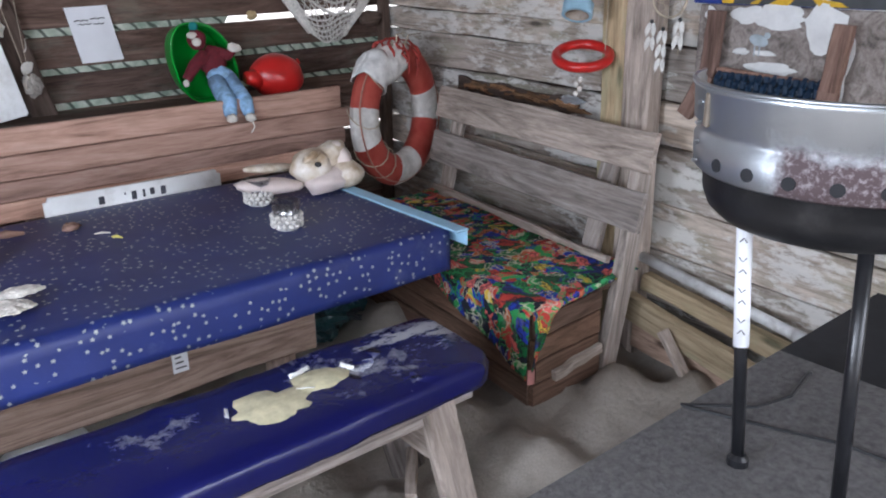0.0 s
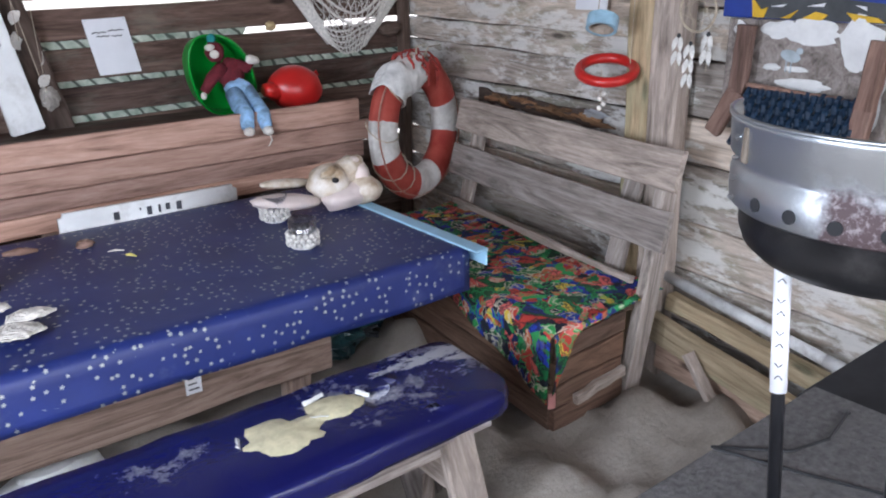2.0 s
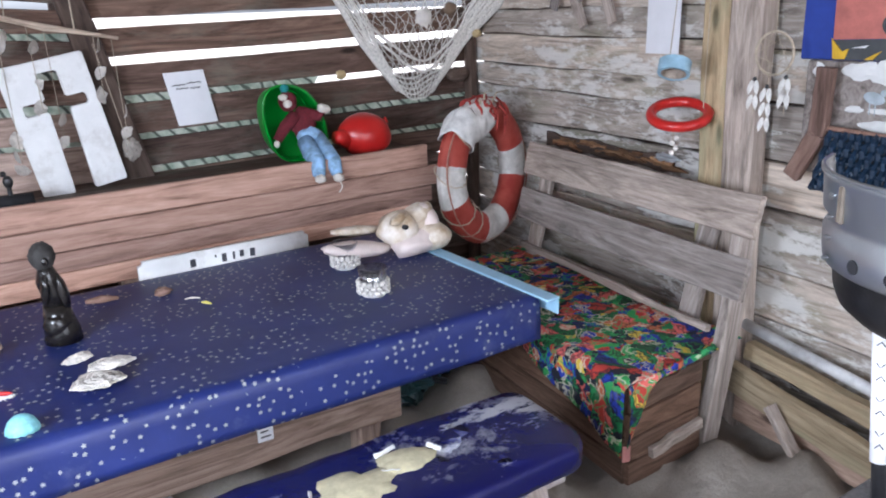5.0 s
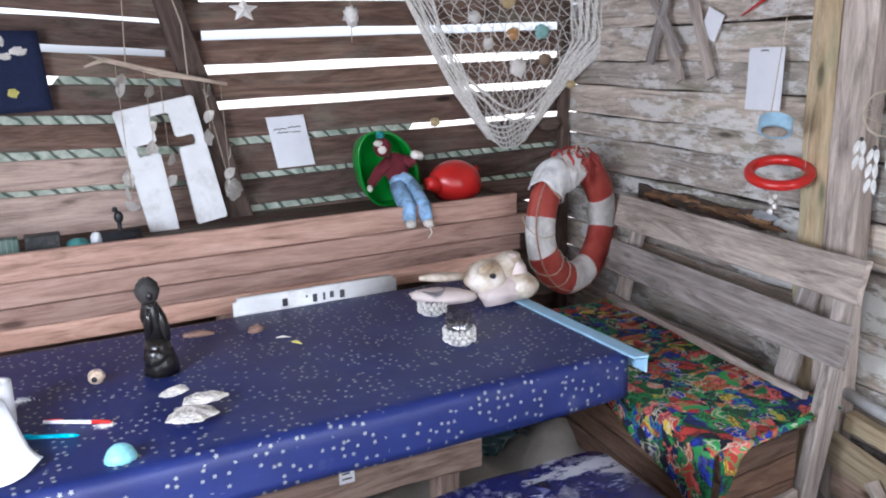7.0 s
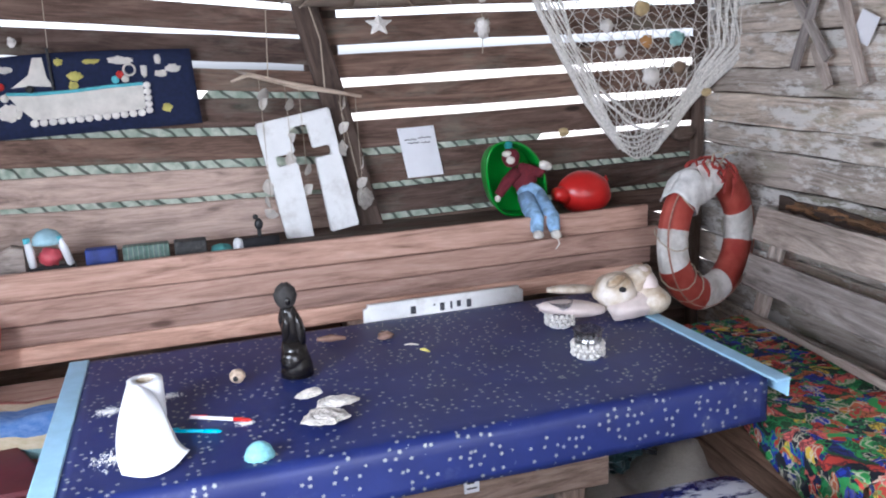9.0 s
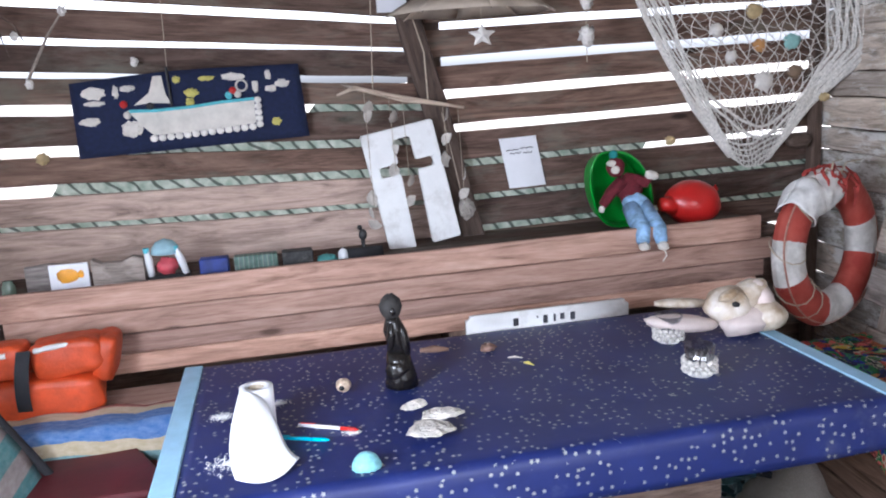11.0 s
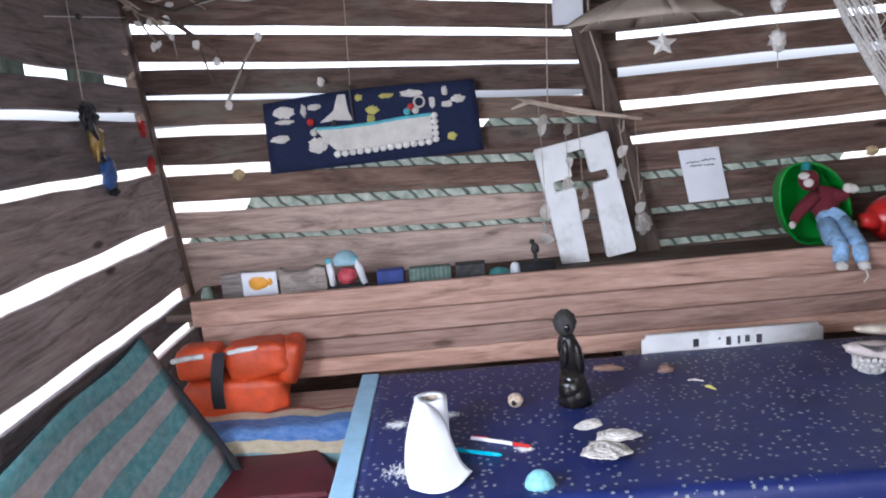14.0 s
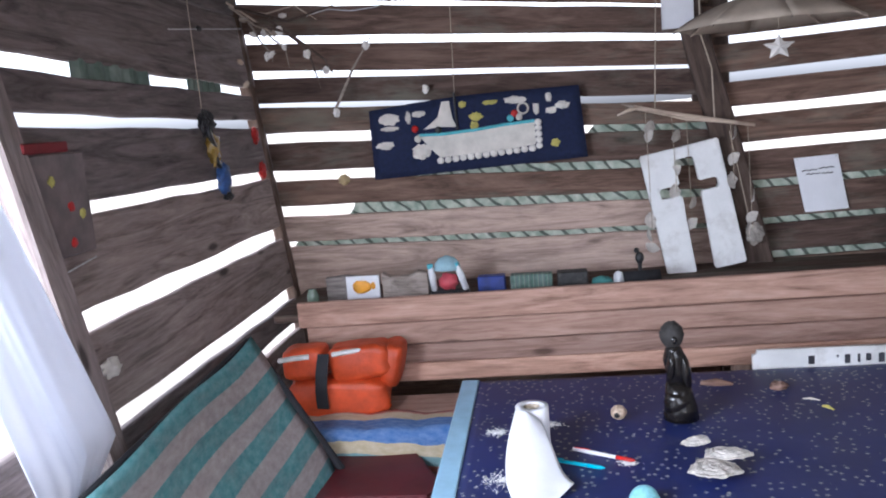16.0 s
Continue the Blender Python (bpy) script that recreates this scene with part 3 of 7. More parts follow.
def ragged_patch(cx, cy, rx, ry, z, seed, n=28, dome=0.012):
    """A torn patch with an uneven outline, a little domed."""
    bm = bmesh.new()
    mid = bm.verts.new((cx, cy, z + dome))
    rim, half = [], []
    for k in range(n):
        a = 2 * math.pi * k / n
        r = 1 + 0.45 * noise.noise(Vector((math.cos(a) * 1.4, math.sin(a) * 1.4, seed))) + 0.18 * noise.noise(Vector((math.cos(a) * 5, math.sin(a) * 5, seed)))
        rim.append(bm.verts.new((cx + rx * r * math.cos(a), cy + ry * r * math.sin(a), z)))
        half.append(bm.verts.new((cx + rx * r * 0.6 * math.cos(a), cy + ry * r * 0.6 * math.sin(a), z + dome * 0.8 + dome * 0.25 * wobble(k, seed, 1.7))))
    for k in range(n):
        bm.faces.new((rim[k], rim[(k + 1) % n], half[(k + 1) % n], half[k]))
        bm.faces.new((half[k], half[(k + 1) % n], mid))
    return bm


part("foam_tear", join(ragged_patch(0.985, -1.185, 0.1, 0.066, BZ + 0.003, 2), ragged_patch(1.12, -1.15, 0.075, 0.045, BZ + 0.004, 5)), YELLOW_FOAM, seat, "bare yellowed foam in the tear", smooth=True)


def vinyl_flap(x, y, w, h, a, seed):
    ca, sa = math.cos(a), math.sin(a)

    def pt(u, v):
        px, py = (u - 0.5) * w, v * h * (0.7 + 0.5 * wobble(u * 3, seed, 1.3))
        return (x + ca * px - sa * py, y + sa * px + ca * py, BZ + 0.007 + 0.012 * v * (1 - 0.4 * v) + 0.004 * wobble(u * 5, v, 2, seed))
    return sheet_bm(pt, 8, 4, 0.0015)


for args in ((1.1, -1.105, 0.06, 0.01, 0.2, 1), (1.195, -1.15, 0.04, 0.01, -1.2, 2), (1.075, -1.17, 0.04, 0.012, 2.6, 3), (0.895, -1.16, 0.035, 0.01, 1.2, 4)):
    part("torn_flap", vinyl_flap(*args), WHITE_FOAM, seat, "white-backed torn vinyl flap", smooth=True)
plank("seat_board", (-0.4, -1.175, BZ - 0.085), (1.45, -1.175, BZ - 0.085), 0.03, 0.27, W_PALLET, bench)
plank("apron", (-0.4, -1.29, BZ - 0.11), (1.32, -1.29, BZ - 0.1), 0.05, 0.025, W_PALLET, bench)
for y in (-1.3, -1.06):
    plank("leg", (1.345, y, BZ - 0.08), (1.435, y + (0.01 if y < -1.1 else -0.01), -0.03), 0.095, 0.03, W_PALLET, bench, up=(1, 0, 0))
plank("cross_brace", (1.36, -1.3, 0.2), (1.36, -1.05, 0.2), 0.09, 0.03, W_PALLET, bench)
plank("strut", (1.3, -1.25, 0.04), (1.42, -1.1, 0.05), 0.05, 0.03, W_PALLET, bench)
for y in (-1.26, -1.06):
    plank("leg", (-0.2, y, BZ - 0.08), (-0.25, y, -0.03), 0.095, 0.03, W_PALLET, bench, up=(1, 0, 0))

DUST = plain("white_sand_dust", (0.62, 0.62, 0.62), 0.9, scale=60, bump=0.6)
# ---------- long bench along the back wall ----------
back_bench = thing("back_bench", "long wall bench with a plank backrest of pinkish boards", "bench")
BBY = 0.255
for z0, z1, xa, xb in ((0.711, 0.80, -0.62, 2.1), (0.631, 0.709, -0.6, 2.145), (0.563, 0.629, -0.6, 2.12), (0.495, 0.561, -0.6, 2.08)):
    plank("backrest_board", (xa, BBY - 0.02 * (0.8 - z1), (z0 + z1) / 2), (xb, BBY - 0.02 * (0.8 - z1), (z0 + z1) / 2 + 0.018), z1 - z0, 0.024, W_BENCH, back_bench, rough=0.0015, seg=8)
for x in (-0.5, 0.9, 2.0):
    plank("upright", (x, BBY + 0.035, 0.0), (x, BBY + 0.035, 0.79), 0.06, 0.04, W_BEAM, back_bench, up=(1, 0, 0))
plank("ledge", (-0.72, 0.5, 0.735), (2.2, 0.5, 0.75), 0.03, 0.46, W_BACK, back_bench, label="shelf board behind the backrest")
plank("seat_board", (-0.7, 0.15, 0.435), (2.0, 0.15, 0.435), 0.03, 0.17, W_BENCH, back_bench)
plank("seat_board", (-0.7, -0.03, 0.435), (2.0, -0.03, 0.435), 0.03, 0.17, W_BENCH, back_bench)
plank("front_board", (-0.7, -0.1, 0.24), (2.0, -0.1, 0.24), 0.34, 0.025, W_DARK, back_bench)

# ---------- box seat with pallet backrest by the right wall ----------
box_seat = thing("box_seat", "crate seat with a grey pallet backrest", "bench")


def slant(y, dx):
    return dx + 0.11 * (y + 1.08)


SZ = 0.315
for i, (z0, z1) in enumerate(((0.0, 0.075), (0.08, 0.15), (0.155, 0.23), (0.235, SZ - 0.012))):
    plank("side_board", (1.9, -1.085, (z0 + z1) / 2), (2.2, -1.085, (z0 + z1) / 2 + 0.012), z1 - z0, 0.02, W_BOX, box_seat)
    plank("front_board", (1.9, -1.075, (z0 + z1) / 2), (2.03, 0.1, (z0 + z1) / 2), z1 - z0, 0.02, W_BOX, box_seat)
plank("lid", (2.12, -1.06, SZ - 0.005), (2.25, 0.12, SZ - 0.005), 0.02, 0.4, W_BOX, box_seat)
plank("cleat", (1.98, -1.105, 0.09), (2.19, -1.105, 0.12), 0.035, 0.02, W_PALLET, box_seat)
for za, zb, xo in ((0.68, 0.808, 2.333), (0.496, 0.624, 2.293)):
    plank("back_board", (xo, -1.15, (za + zb) / 2), (xo + 0.165, 0.07, (za + zb) / 2 - 0.008), zb - za, 0.022, W_PALLET, box_seat, up=(0.25, 0, 1), rough=0.003, seg=8)
plank("slim_board", (2.29, -1.04, 0.375), (2.44, 0.05, 0.38), 0.025, 0.022, W_PALLET, box_seat, up=(0.25, 0, 1))
plank("back_post", (2.245, -1.085, -0.02), (2.388, -1.085, 0.79), 0.075, 0.04, W_PALLET, box_seat, up=(1, 0, 0))
for y in (-0.9, 0.0):
    b = slant(y, 2.33)
    plank("back_post", (b + 0.0, y, 0.3), (b + 0.125, y, 0.75), 0.03, 0.07, W_PALLET, box_seat, up=(1, 0, 0))

throw = thing("flower_throw", "crumpled bright flower-print cloth on the crate seat", "cloth")


def throw_point(u, v):
    """Lies on the lid and hangs over its front edge, longest at the near corner."""
    y = 0.12 - 1.215 * u
    top = 0.5
    hang = 0.05 + 0.2 * max(0, u - 0.45) ** 1.2 / 0.55 + 0.03 * wobble(u, 0, 8)
    s = v * (top + hang)
    xe = slant(y, 1.885)
    fold = 0.008 * wobble(u * 3, v * 4, 3) + 0.004 * wobble(u * 9, v * 9, 2, 4)
    if s < top:
        return (xe + top - s, y, SZ + 0.016 + abs(fold) + 0.03 * max(0, (0.12 - s)) * 2)
    d = s - top
    return (xe - 0.012 - abs(fold) * 1.5, y + 0.04 * d * math.sin(u * 20), SZ + 0.014 - d)


part("cloth", sheet_bm(throw_point, 64, 40, 0.003), FLOWER, throw, smooth=True)


def throw_end(u, v):
    """The short drop over the crate's near end."""
    x = 1.88 + 0.36 * u
    d = v * (0.02 + 0.2 * max(0, 0.28 - u) ** 1.1 / 0.28 + 0.012 * abs(wobble(u, 1, 9)))
    return (x, -1.097 - 0.008 * abs(wobble(u * 6, v * 2, 2)) - 0.01 * math.sin(v * 3), SZ + 0.016 - d + 0.03 * u)


part("drop", sheet_bm(throw_end, 24, 8, 0.003), FLOWER, throw, smooth=True)
PINK = plain("pink_hem", (0.5, 0.22, 0.2), 0.85)
part("hem", tube_bm([(1.905 + 0.12 * i / 12, -1.04 + 1.1 * i / 12, 0.255 - 0.1 * max(0, 0.3 - i / 12) + 0.006 * math.sin(i)) for i in range(13)], 0.008, 6), plain("red_hem", (0.5, 0.04, 0.03), 0.8), throw, "red cloth hem")
part("pink_corner", sheet_bm(lambda u, v: (1.872 + 0.05 * u, -1.09 - 0.012 * math.sin(3 * u) + 0.02 * u, 0.14 - 0.05 * v - 0.01 * u), 5, 4, 0.003), PINK, throw, "pink lining corner")

# ---------- counter with felt and the tripod grill ----------
counter = thing("counter", "work surface covered with gritty grey roofing felt", "table")
part("top", box_bm(0.95, 1.72, -3.2, -1.91, 0.55, 0.585, 0.005), FELT, counter, "grey roofing felt top")
for x in (1.02, 1.65):
    for y in (-3.1, -1.99):
        plank("leg", (x, y, -0.03), (x, y, 0.552), 0.07, 0.07, W_PALLET, counter, up=(1, 0, 0))
slab = thing("dark_slab", "black flat board lying behind the felt counter", "board")
part("board", box_bm(1.76, 2.3, -2.5, -1.86, 0.5, 0.53, 0.006), MATTE_BLACK, slab)
for x in (1.8, 2.25):
    for y in (-2.45, -1.91):
        plank("leg", (x, y, -0.03), (x, y, 0.502), 0.05, 0.05, W_DARK, slab, up=(1, 0, 0))


def steel_worn():
    """Galvanised sheet, scorched mauve and sooty lower down, with bare white flecks."""
    w = Nodes("scorched_galvanised_steel")
    v = w.coords(shift=False)
    n = w.noise(v, 6.0, 5, 0.6)
    f = w.noise(v, 130.0, 3, 0.7)
    s = w.add("ShaderNodeSeparateXYZ")
    w.put(s.inputs[0], v)
    rag = w.math("MULTIPLY", w.math("SUBTRACT", w.noise(v, 14.0, 5, 0.65), 0.5), 0.09)
    side = w.ramp(w.math("MULTIPLY", w.math("ADD", w.math("SUBTRACT", -2.1, s.outputs[1]), rag), 10.0), [(0.1, BW[0]), (0.35, BW[1])])
    low = w.ramp(w.math("MULTIPLY", w.math("ADD", w.math("SUBTRACT", 1.122, s.outputs[2]), rag), 10.0), [(0.1, BW[0]), (0.3, BW[1])])
    burn = w.math("MULTIPLY", side, low)
    col = w.mix(n, (0.36, 0.385, 0.41), (0.58, 0.61, 0.64))
    sc = w.mix(w.ramp(f, [(0.5, BW[0]), (0.75, BW[1])]), (0.075, 0.05, 0.054), (0.3, 0.27, 0.28))
    col = w.mix(burn, col, sc)
    w.bump(w.math("ADD", n, w.math("MULTIPLY", f, 0.5)), 0.25, 0.004)
    return w.done(col, w.mix(burn, (0.33, 0.33, 0.33), (0.75, 0.75, 0.75)), w.mix(burn, (0.9, 0.9, 0.9), (0.1, 0.1, 0.1)))


STEEL = steel_worn()
GX, GY = 1.377, -2.11
grill = thing("grill", "scorched round steel charcoal grill on black tripod legs", "grill")
DRUM = [(0.178, 1.032), (0.183, 1.036), (0.185, 1.05), (0.186, 1.075), (0.181, 1.083), (0.181, 1.092), (0.188, 1.1), (0.191, 1.14), (0.194, 1.145), (0.1915, 1.148)]
FRONT = 3.52


def shield_pt(u, v):
    """The wind shield: rather more than half a ring, open at the back."""
    i = v * (len(DRUM) - 1)
    r, zz = DRUM[round(i)]
    a = FRONT - 1.75 + 3.5 * u
    return (GX + r * math.cos(a), GY + r * math.sin(a), zz + 0.011)


drum = part("wind_shield", sheet_bm(shield_pt, 56, len(DRUM) - 1, 0.003), STEEL, grill, "silver steel wind shield, scorched mauve", smooth=True)
part("bowl", lathe_bm([(0.02, 0.966), (0.1, 0.968), (0.142, 0.976), (0.16, 0.992), (0.168, 1.012), (0.171, 1.045), (0.182, 1.05), (0.184, 1.056), (0.172, 1.058), (0.15, 0.998), (0.02, 0.985)], (GX, GY, 0), 48), plain("sooty_black_enamel", (0.008, 0.008, 0.009), 0.42, var=0.4, dirt=(0.05, 0.047, 0.047)), grill, "sooty black bowl", smooth=True)
part("rim_lip", tube_bm([(GX + 0.1915 * math.cos(FRONT - 1.75 + 3.5 * i / 48), GY + 0.1915 * math.sin(FRONT - 1.75 + 3.5 * i / 48), 1.16) for i in range(49)], 0.003, 6), STEEL, grill, smooth=True)
for k in range(8):
    a = 2.72 + k * 0.285
    c = Vector((GX + 0.1855 * math.cos(a), GY + 0.1855 * math.sin(a), 1.063))
    d = Vector((math.cos(a), math.sin(a), 0))
    part("vent_hole", tube_bm([c - d * 0.004, c + d * 0.0012], 0.0085, 14), MATTE_BLACK, drum, "round black vent hole")
for k in range(4):
    a = 2.43
    zz = 1.061 + 0.025 * k
    p0 = Vector((GX + 0.19 * math.cos(a + 0.05), GY + 0.19 * math.sin(a + 0.05), zz))
    p1 = Vector((GX + 0.19 * math.cos(a - 0.06), GY + 0.19 * math.sin(a - 0.06), zz - 0.006))
    part("louvre", tube_bm([p0, (p0 + p1) / 2 * 1.0, p1], [0.001, 0.004, 0.001], 6), STEEL, drum)
a = 2.57
part("slot", box_bm(-0.003, 0.003, -0.006, 0.006, -0.022, 0.022, 0.002), plain("rust_brown", (0.16, 0.13, 0.1), 0.7), drum, "bare oblong slot").matrix_world = Matrix.Translation((GX + 0.1895 * math.cos(a), GY + 0.1895 * math.sin(a), 1.129)) @ Matrix.Rotation(a, 4, "Z")
BLACK_POLE = plain("black_steel_tube", (0.012, 0.012, 0.014), 0.3, var=0.3)
for lx, ly, tx, ty in ((1.314, -2.064, 1.345, -2.005), (1.29, -2.225, 1.3, -2.195), (1.6, -2.3, 1.5, -2.2)):
    foot, top = Vector((lx, ly, 0.587)), Vector((tx, ty, 0.985))
    leg = part("leg", tube_bm([foot, top], 0.0095, 14), BLACK_POLE, grill, smooth=True)
    part("foot", lathe_bm([(0.016, 0.585), (0.016, 0.597), (0.0105, 0.603)], (lx, ly, 0), 14), BLACK_POLE, leg)
    if tx == 1.345:
        lo, hi = foot.lerp(top, 0.46), foot.lerp(top, 0.93)
        part("label_sleeve", tube_bm([lo, hi], 0.0115, 16), PAPER, leg, "white sleeve with dark marks", smooth=True)
        ea = math.atan2(-2.52 - ly, 0.35 - lx)
        for k in range(7):
            c = lo.lerp(hi, 0.12 + 0.12 * k) + Vector((math.cos(ea), math.sin(ea), 0)) * 0.0118
            t = Vector((-math.sin(ea), math.cos(ea), 0)) * 0.005
            part("mark", tube_bm([c - t, c + Vector((0, 0, 0.006 * (-1) ** k)), c + t], 0.0009, 5), INK, leg)
cable = thing("cable", "thin black cable looped over the felt", "cable")
part("wire", tube_bm([(1.39, -1.91, 0.588), (1.48, -2.0, 0.589), (1.56, -2.02, 0.589), (1.66, -2.0, 0.59), (1.78, -1.99, 0.535)], 0.003, 6), BLACK, cable)
part("wire", tube_bm([(1.39, -1.915, 0.588), (1.44, -2.05, 0.589), (1.48, -2.14, 0.589), (1.5, -2.3, 0.589)], 0.003, 6), BLACK, cable)

# ---------- timber stack and pipe by the right wall ----------
for nm, a, b, h, t, m, lab, cat in (
    ("timber", (2.50, -1.04, 0.255), (2.42, -1.95, 0.16), 0.06, 0.05, W_NEW, "yellowish timber batten leaning along the wall", "plank"),
    ("timber", (2.45, -1.02, 0.165), (2.36, -1.85, 0.07), 0.095, 0.04, W_NEW, "wide pale timber board lying along the wall", "plank"),
    ("timber", (2.49, -1.03, 0.06), (2.42, -1.9, 0.03), 0.12, 0.05, W_BEAM, "rough board half buried in the sand", "plank"),
):
    tagged(plank(nm, a, b, h, t, m, seg=8), lab, cat)
prop = tagged(plank("prop_stick", (2.37, -1.22, 0.16), (2.36, -1.385, -0.03), 0.045, 0.02, W_PALLET, up=(1, 0, 0)), "short grey stick propped against the timber", "stick")
PIPE = plain("dusty_white_pipe", (0.62, 0.62, 0.62), 0.4, var=0.2, dirt=(0.3, 0.28, 0.27))
pipe = thing("pipe", "long dusty white plastic pipe lying on the timber", "pipe")
part("tube", tube_bm([(2.50, -1.02, 0.335), (2.44, -1.67, 0.265)], 0.018, 16), PIPE, pipe, smooth=True)
part("end_collar", tube_bm([(2.4455, -1.61, 0.272), (2.4395, -1.675, 0.2645)], 0.0195, 16), PIPE, pipe, smooth=True)
part("bore", tube_bm([(2.441, -1.66, 0.266), (2.4392, -1.6765, 0.2642)], 0.015, 16), BLACK, pipe)

# ---------- lifebuoy ----------
def buoy_material():
    w = Nodes("faded_red_and_white_canvas")
    v = w.coords("UV", shift=False)
    s = w.add("ShaderNodeSeparateXYZ")
    w.put(s.inputs[0], v)
    band = w.math("FRACT", w.math("ADD", w.math("MULTIPLY", s.outputs[0], 4.0), 0.3))
    wb = w.noise(w.coords(shift=False), 30, 3)
    wide = w.math("LESS_THAN", w.math("ADD", band, w.math("MULTIPLY", w.math("SUBTRACT", wb, 0.5), 0.06)), 0.4)
    o = w.coords(shift=False)
    red = w.mix(w.ramp(w.noise(o, 12, 6), [(0.35, BW[0]), (0.7, BW[1])]), (0.3, 0.03, 0.02), (0.42, 0.08, 0.055))
    white = w.mix(w.ramp(w.noise(o, 14, 6), [(0.4, BW[0]), (0.65, BW[1])]), (0.45, 0.43, 0.4), (0.72, 0.7, 0.67))
    w.bump(w.noise(o, 25, 5, 0.6), 0.5, 0.006)
    return w.done(w.mix(wide, red, white), 0.75)


buoy = thing("lifebuoy", "faded red and white lifebuoy with frayed rope leaning in the corner", "lifebuoy")
BC = Vector((2.305, 0.13, 0.695))
bx, bz = Vector((0.93, 0.36, -0.12)).normalized(), Vector((0.07, 0.1, 1)).normalized()
bx = (bx - bz * bx.dot(bz)).normalized()
by = bz.cross(bx)
RB, rb = 0.213, 0.063


def buoy_point(u, v):
    a, b = 2 * math.pi * u, 2 * math.pi * v
    squash = 1 + 0.04 * math.sin(2 * a + 1)
    r = RB * squash + (rb * (1 + 0.06 * noise.noise(Vector((math.cos(a) * 4, math.sin(a) * 4, math.cos(b)))))) * math.cos(b)
    return BC + (bx * math.sin(a) * 1.16 + bz * math.cos(a) * 1.05) * r + by * rb * 0.8 * math.sin(b)


ring = part("ring", sheet_bm(buoy_point, 72, 20), buoy_material(), buoy, "red and white canvas ring", smooth=True)
rope_pts = []
for i in range(97):
    a = 2 * math.pi * i / 96
    r = RB + rb - 0.012 + 0.012 * abs(math.sin(2 * a + 0.7)) * (0.6 + 0.5 * noise.noise(Vector((a * 2, 0, 0))))
    rope_pts.append(BC + (bx * math.sin(a) * 1.16 + bz * math.cos(a) * 1.05) * r - by * 0.03)
ROPE = plain("frayed_reddish_rope", (0.4, 0.2, 0.15), 0.9, scale=80, bump=0.6)
part("grab_rope", tube_bm(rope_pts, 0.0035, 6, True), ROPE, buoy)
for k in range(10):
    a0 = RNG.uniform(-0.6, 0.6) if k < 6 else RNG.uniform(3.6, 5.6)
    pts = []
    for i in range(14):
        b = i / 13 * 6.5 + k
        aa = a0 + 0.18 * math.sin(i * 0.5 + k)
        r = RB + (rb + 0.006) * math.cos(b)
        pts.append(BC + (bx * math.sin(aa) * 1.16 + bz * math.cos(aa) * 1.05) * r + by * (rb * 0.85) * math.sin(b))
    part("rope_strand", tube_bm(pts, 0.0028, 5), ROPE if k < 6 else CORD, buoy)


def wrap_pt(u, v):
    """A torn canvas wrap round the ring's upper left, its hem uneven."""
    a = -0.98 + 0.95 * u + 0.16 * wobble(v * 5, 2, 1.0, 3) * (1 if u > 0.5 else -1)
    b = 2 * math.pi * v
    lump = 0.012 + 0.014 * wobble(math.cos(b) * 2, u * 4, 1.0, 1) + 0.006 * wobble(math.cos(b) * 7, u * 9, 1.0, 5)
    r = RB + (rb + lump) * math.cos(b)
    return BC + (bx * math.sin(a) * 1.16 + bz * math.cos(a) * 1.05) * r + by * (rb * 0.85 + lump) * math.sin(b)


part("white_wrap", sheet_bm(wrap_pt, 24, 32, 0.003), plain("dirty_white_canvas", (0.66, 0.65, 0.63), 0.85, bump=0.6), buoy, "torn dirty white canvas wrap", smooth=True)
RAG = plain("frayed_red_canvas", (0.36, 0.05, 0.04), 0.9, var=0.4, scale=40, bump=0.6)
for k in range(16):
    rr = random.Random(40 + k)
    a0, b0 = rr.uniform(-0.45, 0.5), rr.uniform(-2.4, 0.4)
    pts = []
    for i in range(6):
        aa, b = a0 + 0.05 * i * rr.uniform(0.4, 1.6) * (1 if k % 2 else -1), b0 + 0.25 * i
        r = RB + (rb + 0.012 + 0.012 * rr.random()) * math.cos(b)
        pts.append(BC + (bx * math.sin(aa) * 1.16 + bz * math.cos(aa) * 1.05) * r + by * (rb * 0.85 + 0.014) * math.sin(b))
    part("frayed_strand", tube_bm(pts, [0.003, 0.006, 0.007, 0.006, 0.004, 0.0015], 5), RAG, buoy)
for q in ((-0.1, 0.02, 0.33), (-0.06, 0.05, 0.36), (0.03, 0.06, 0.36)):
    part("loose_end", tube_bm([BC + bx * q[0] * 0.6 + bz * 0.27 - by * 0.03, BC + bx * q[0] + bz * (q[2] - 0.04) - by * 0.05, BC + bx * (q[0] + q[1]) * 1.3 + bz * (q[2] - 0.03) - by * 0.06], [0.006, 0.004, 0.0015], 5), CORD, buoy)

# ---------- strips stuffed into the slits ----------
def stripe_material(name, axis, scale, bands, rough=0.8, soft=False, space="Object", dirt=None):
    """Woven stripes across one axis; bands are (position, colour) within one repeat."""
    w = Nodes(name)
    v = w.coords(space, shift=False)
    s = w.add("ShaderNodeSeparateXYZ")
    w.put(s.inputs[0], v)
    n = w.noise(v, 8, 4)
    f = w.math("FRACT", w.math("ADD", w.math("MULTIPLY", s.outputs[axis], scale), w.math("MULTIPLY", n, 0.06)))
    col = w.ramp(f, bands, "CONSTANT")
    col = w.mix(0.2, col, w.ramp(w.noise(v, 30, 4), [(0.3, (0.1, 0.1, 0.1)), (0.7, (0.7, 0.7, 0.7))]))
    if dirt:
        col = w.mix(w.math("MULTIPLY", w.ramp(n, [(0.45, BW[0]), (0.7, BW[1])]), 0.35), col, dirt)
    w.bump(w.noise(v, 60, 4), 0.3, 0.003)
    m = w.done(col, rough)
    if soft:
        glow_through(w, col, soft)
    return m


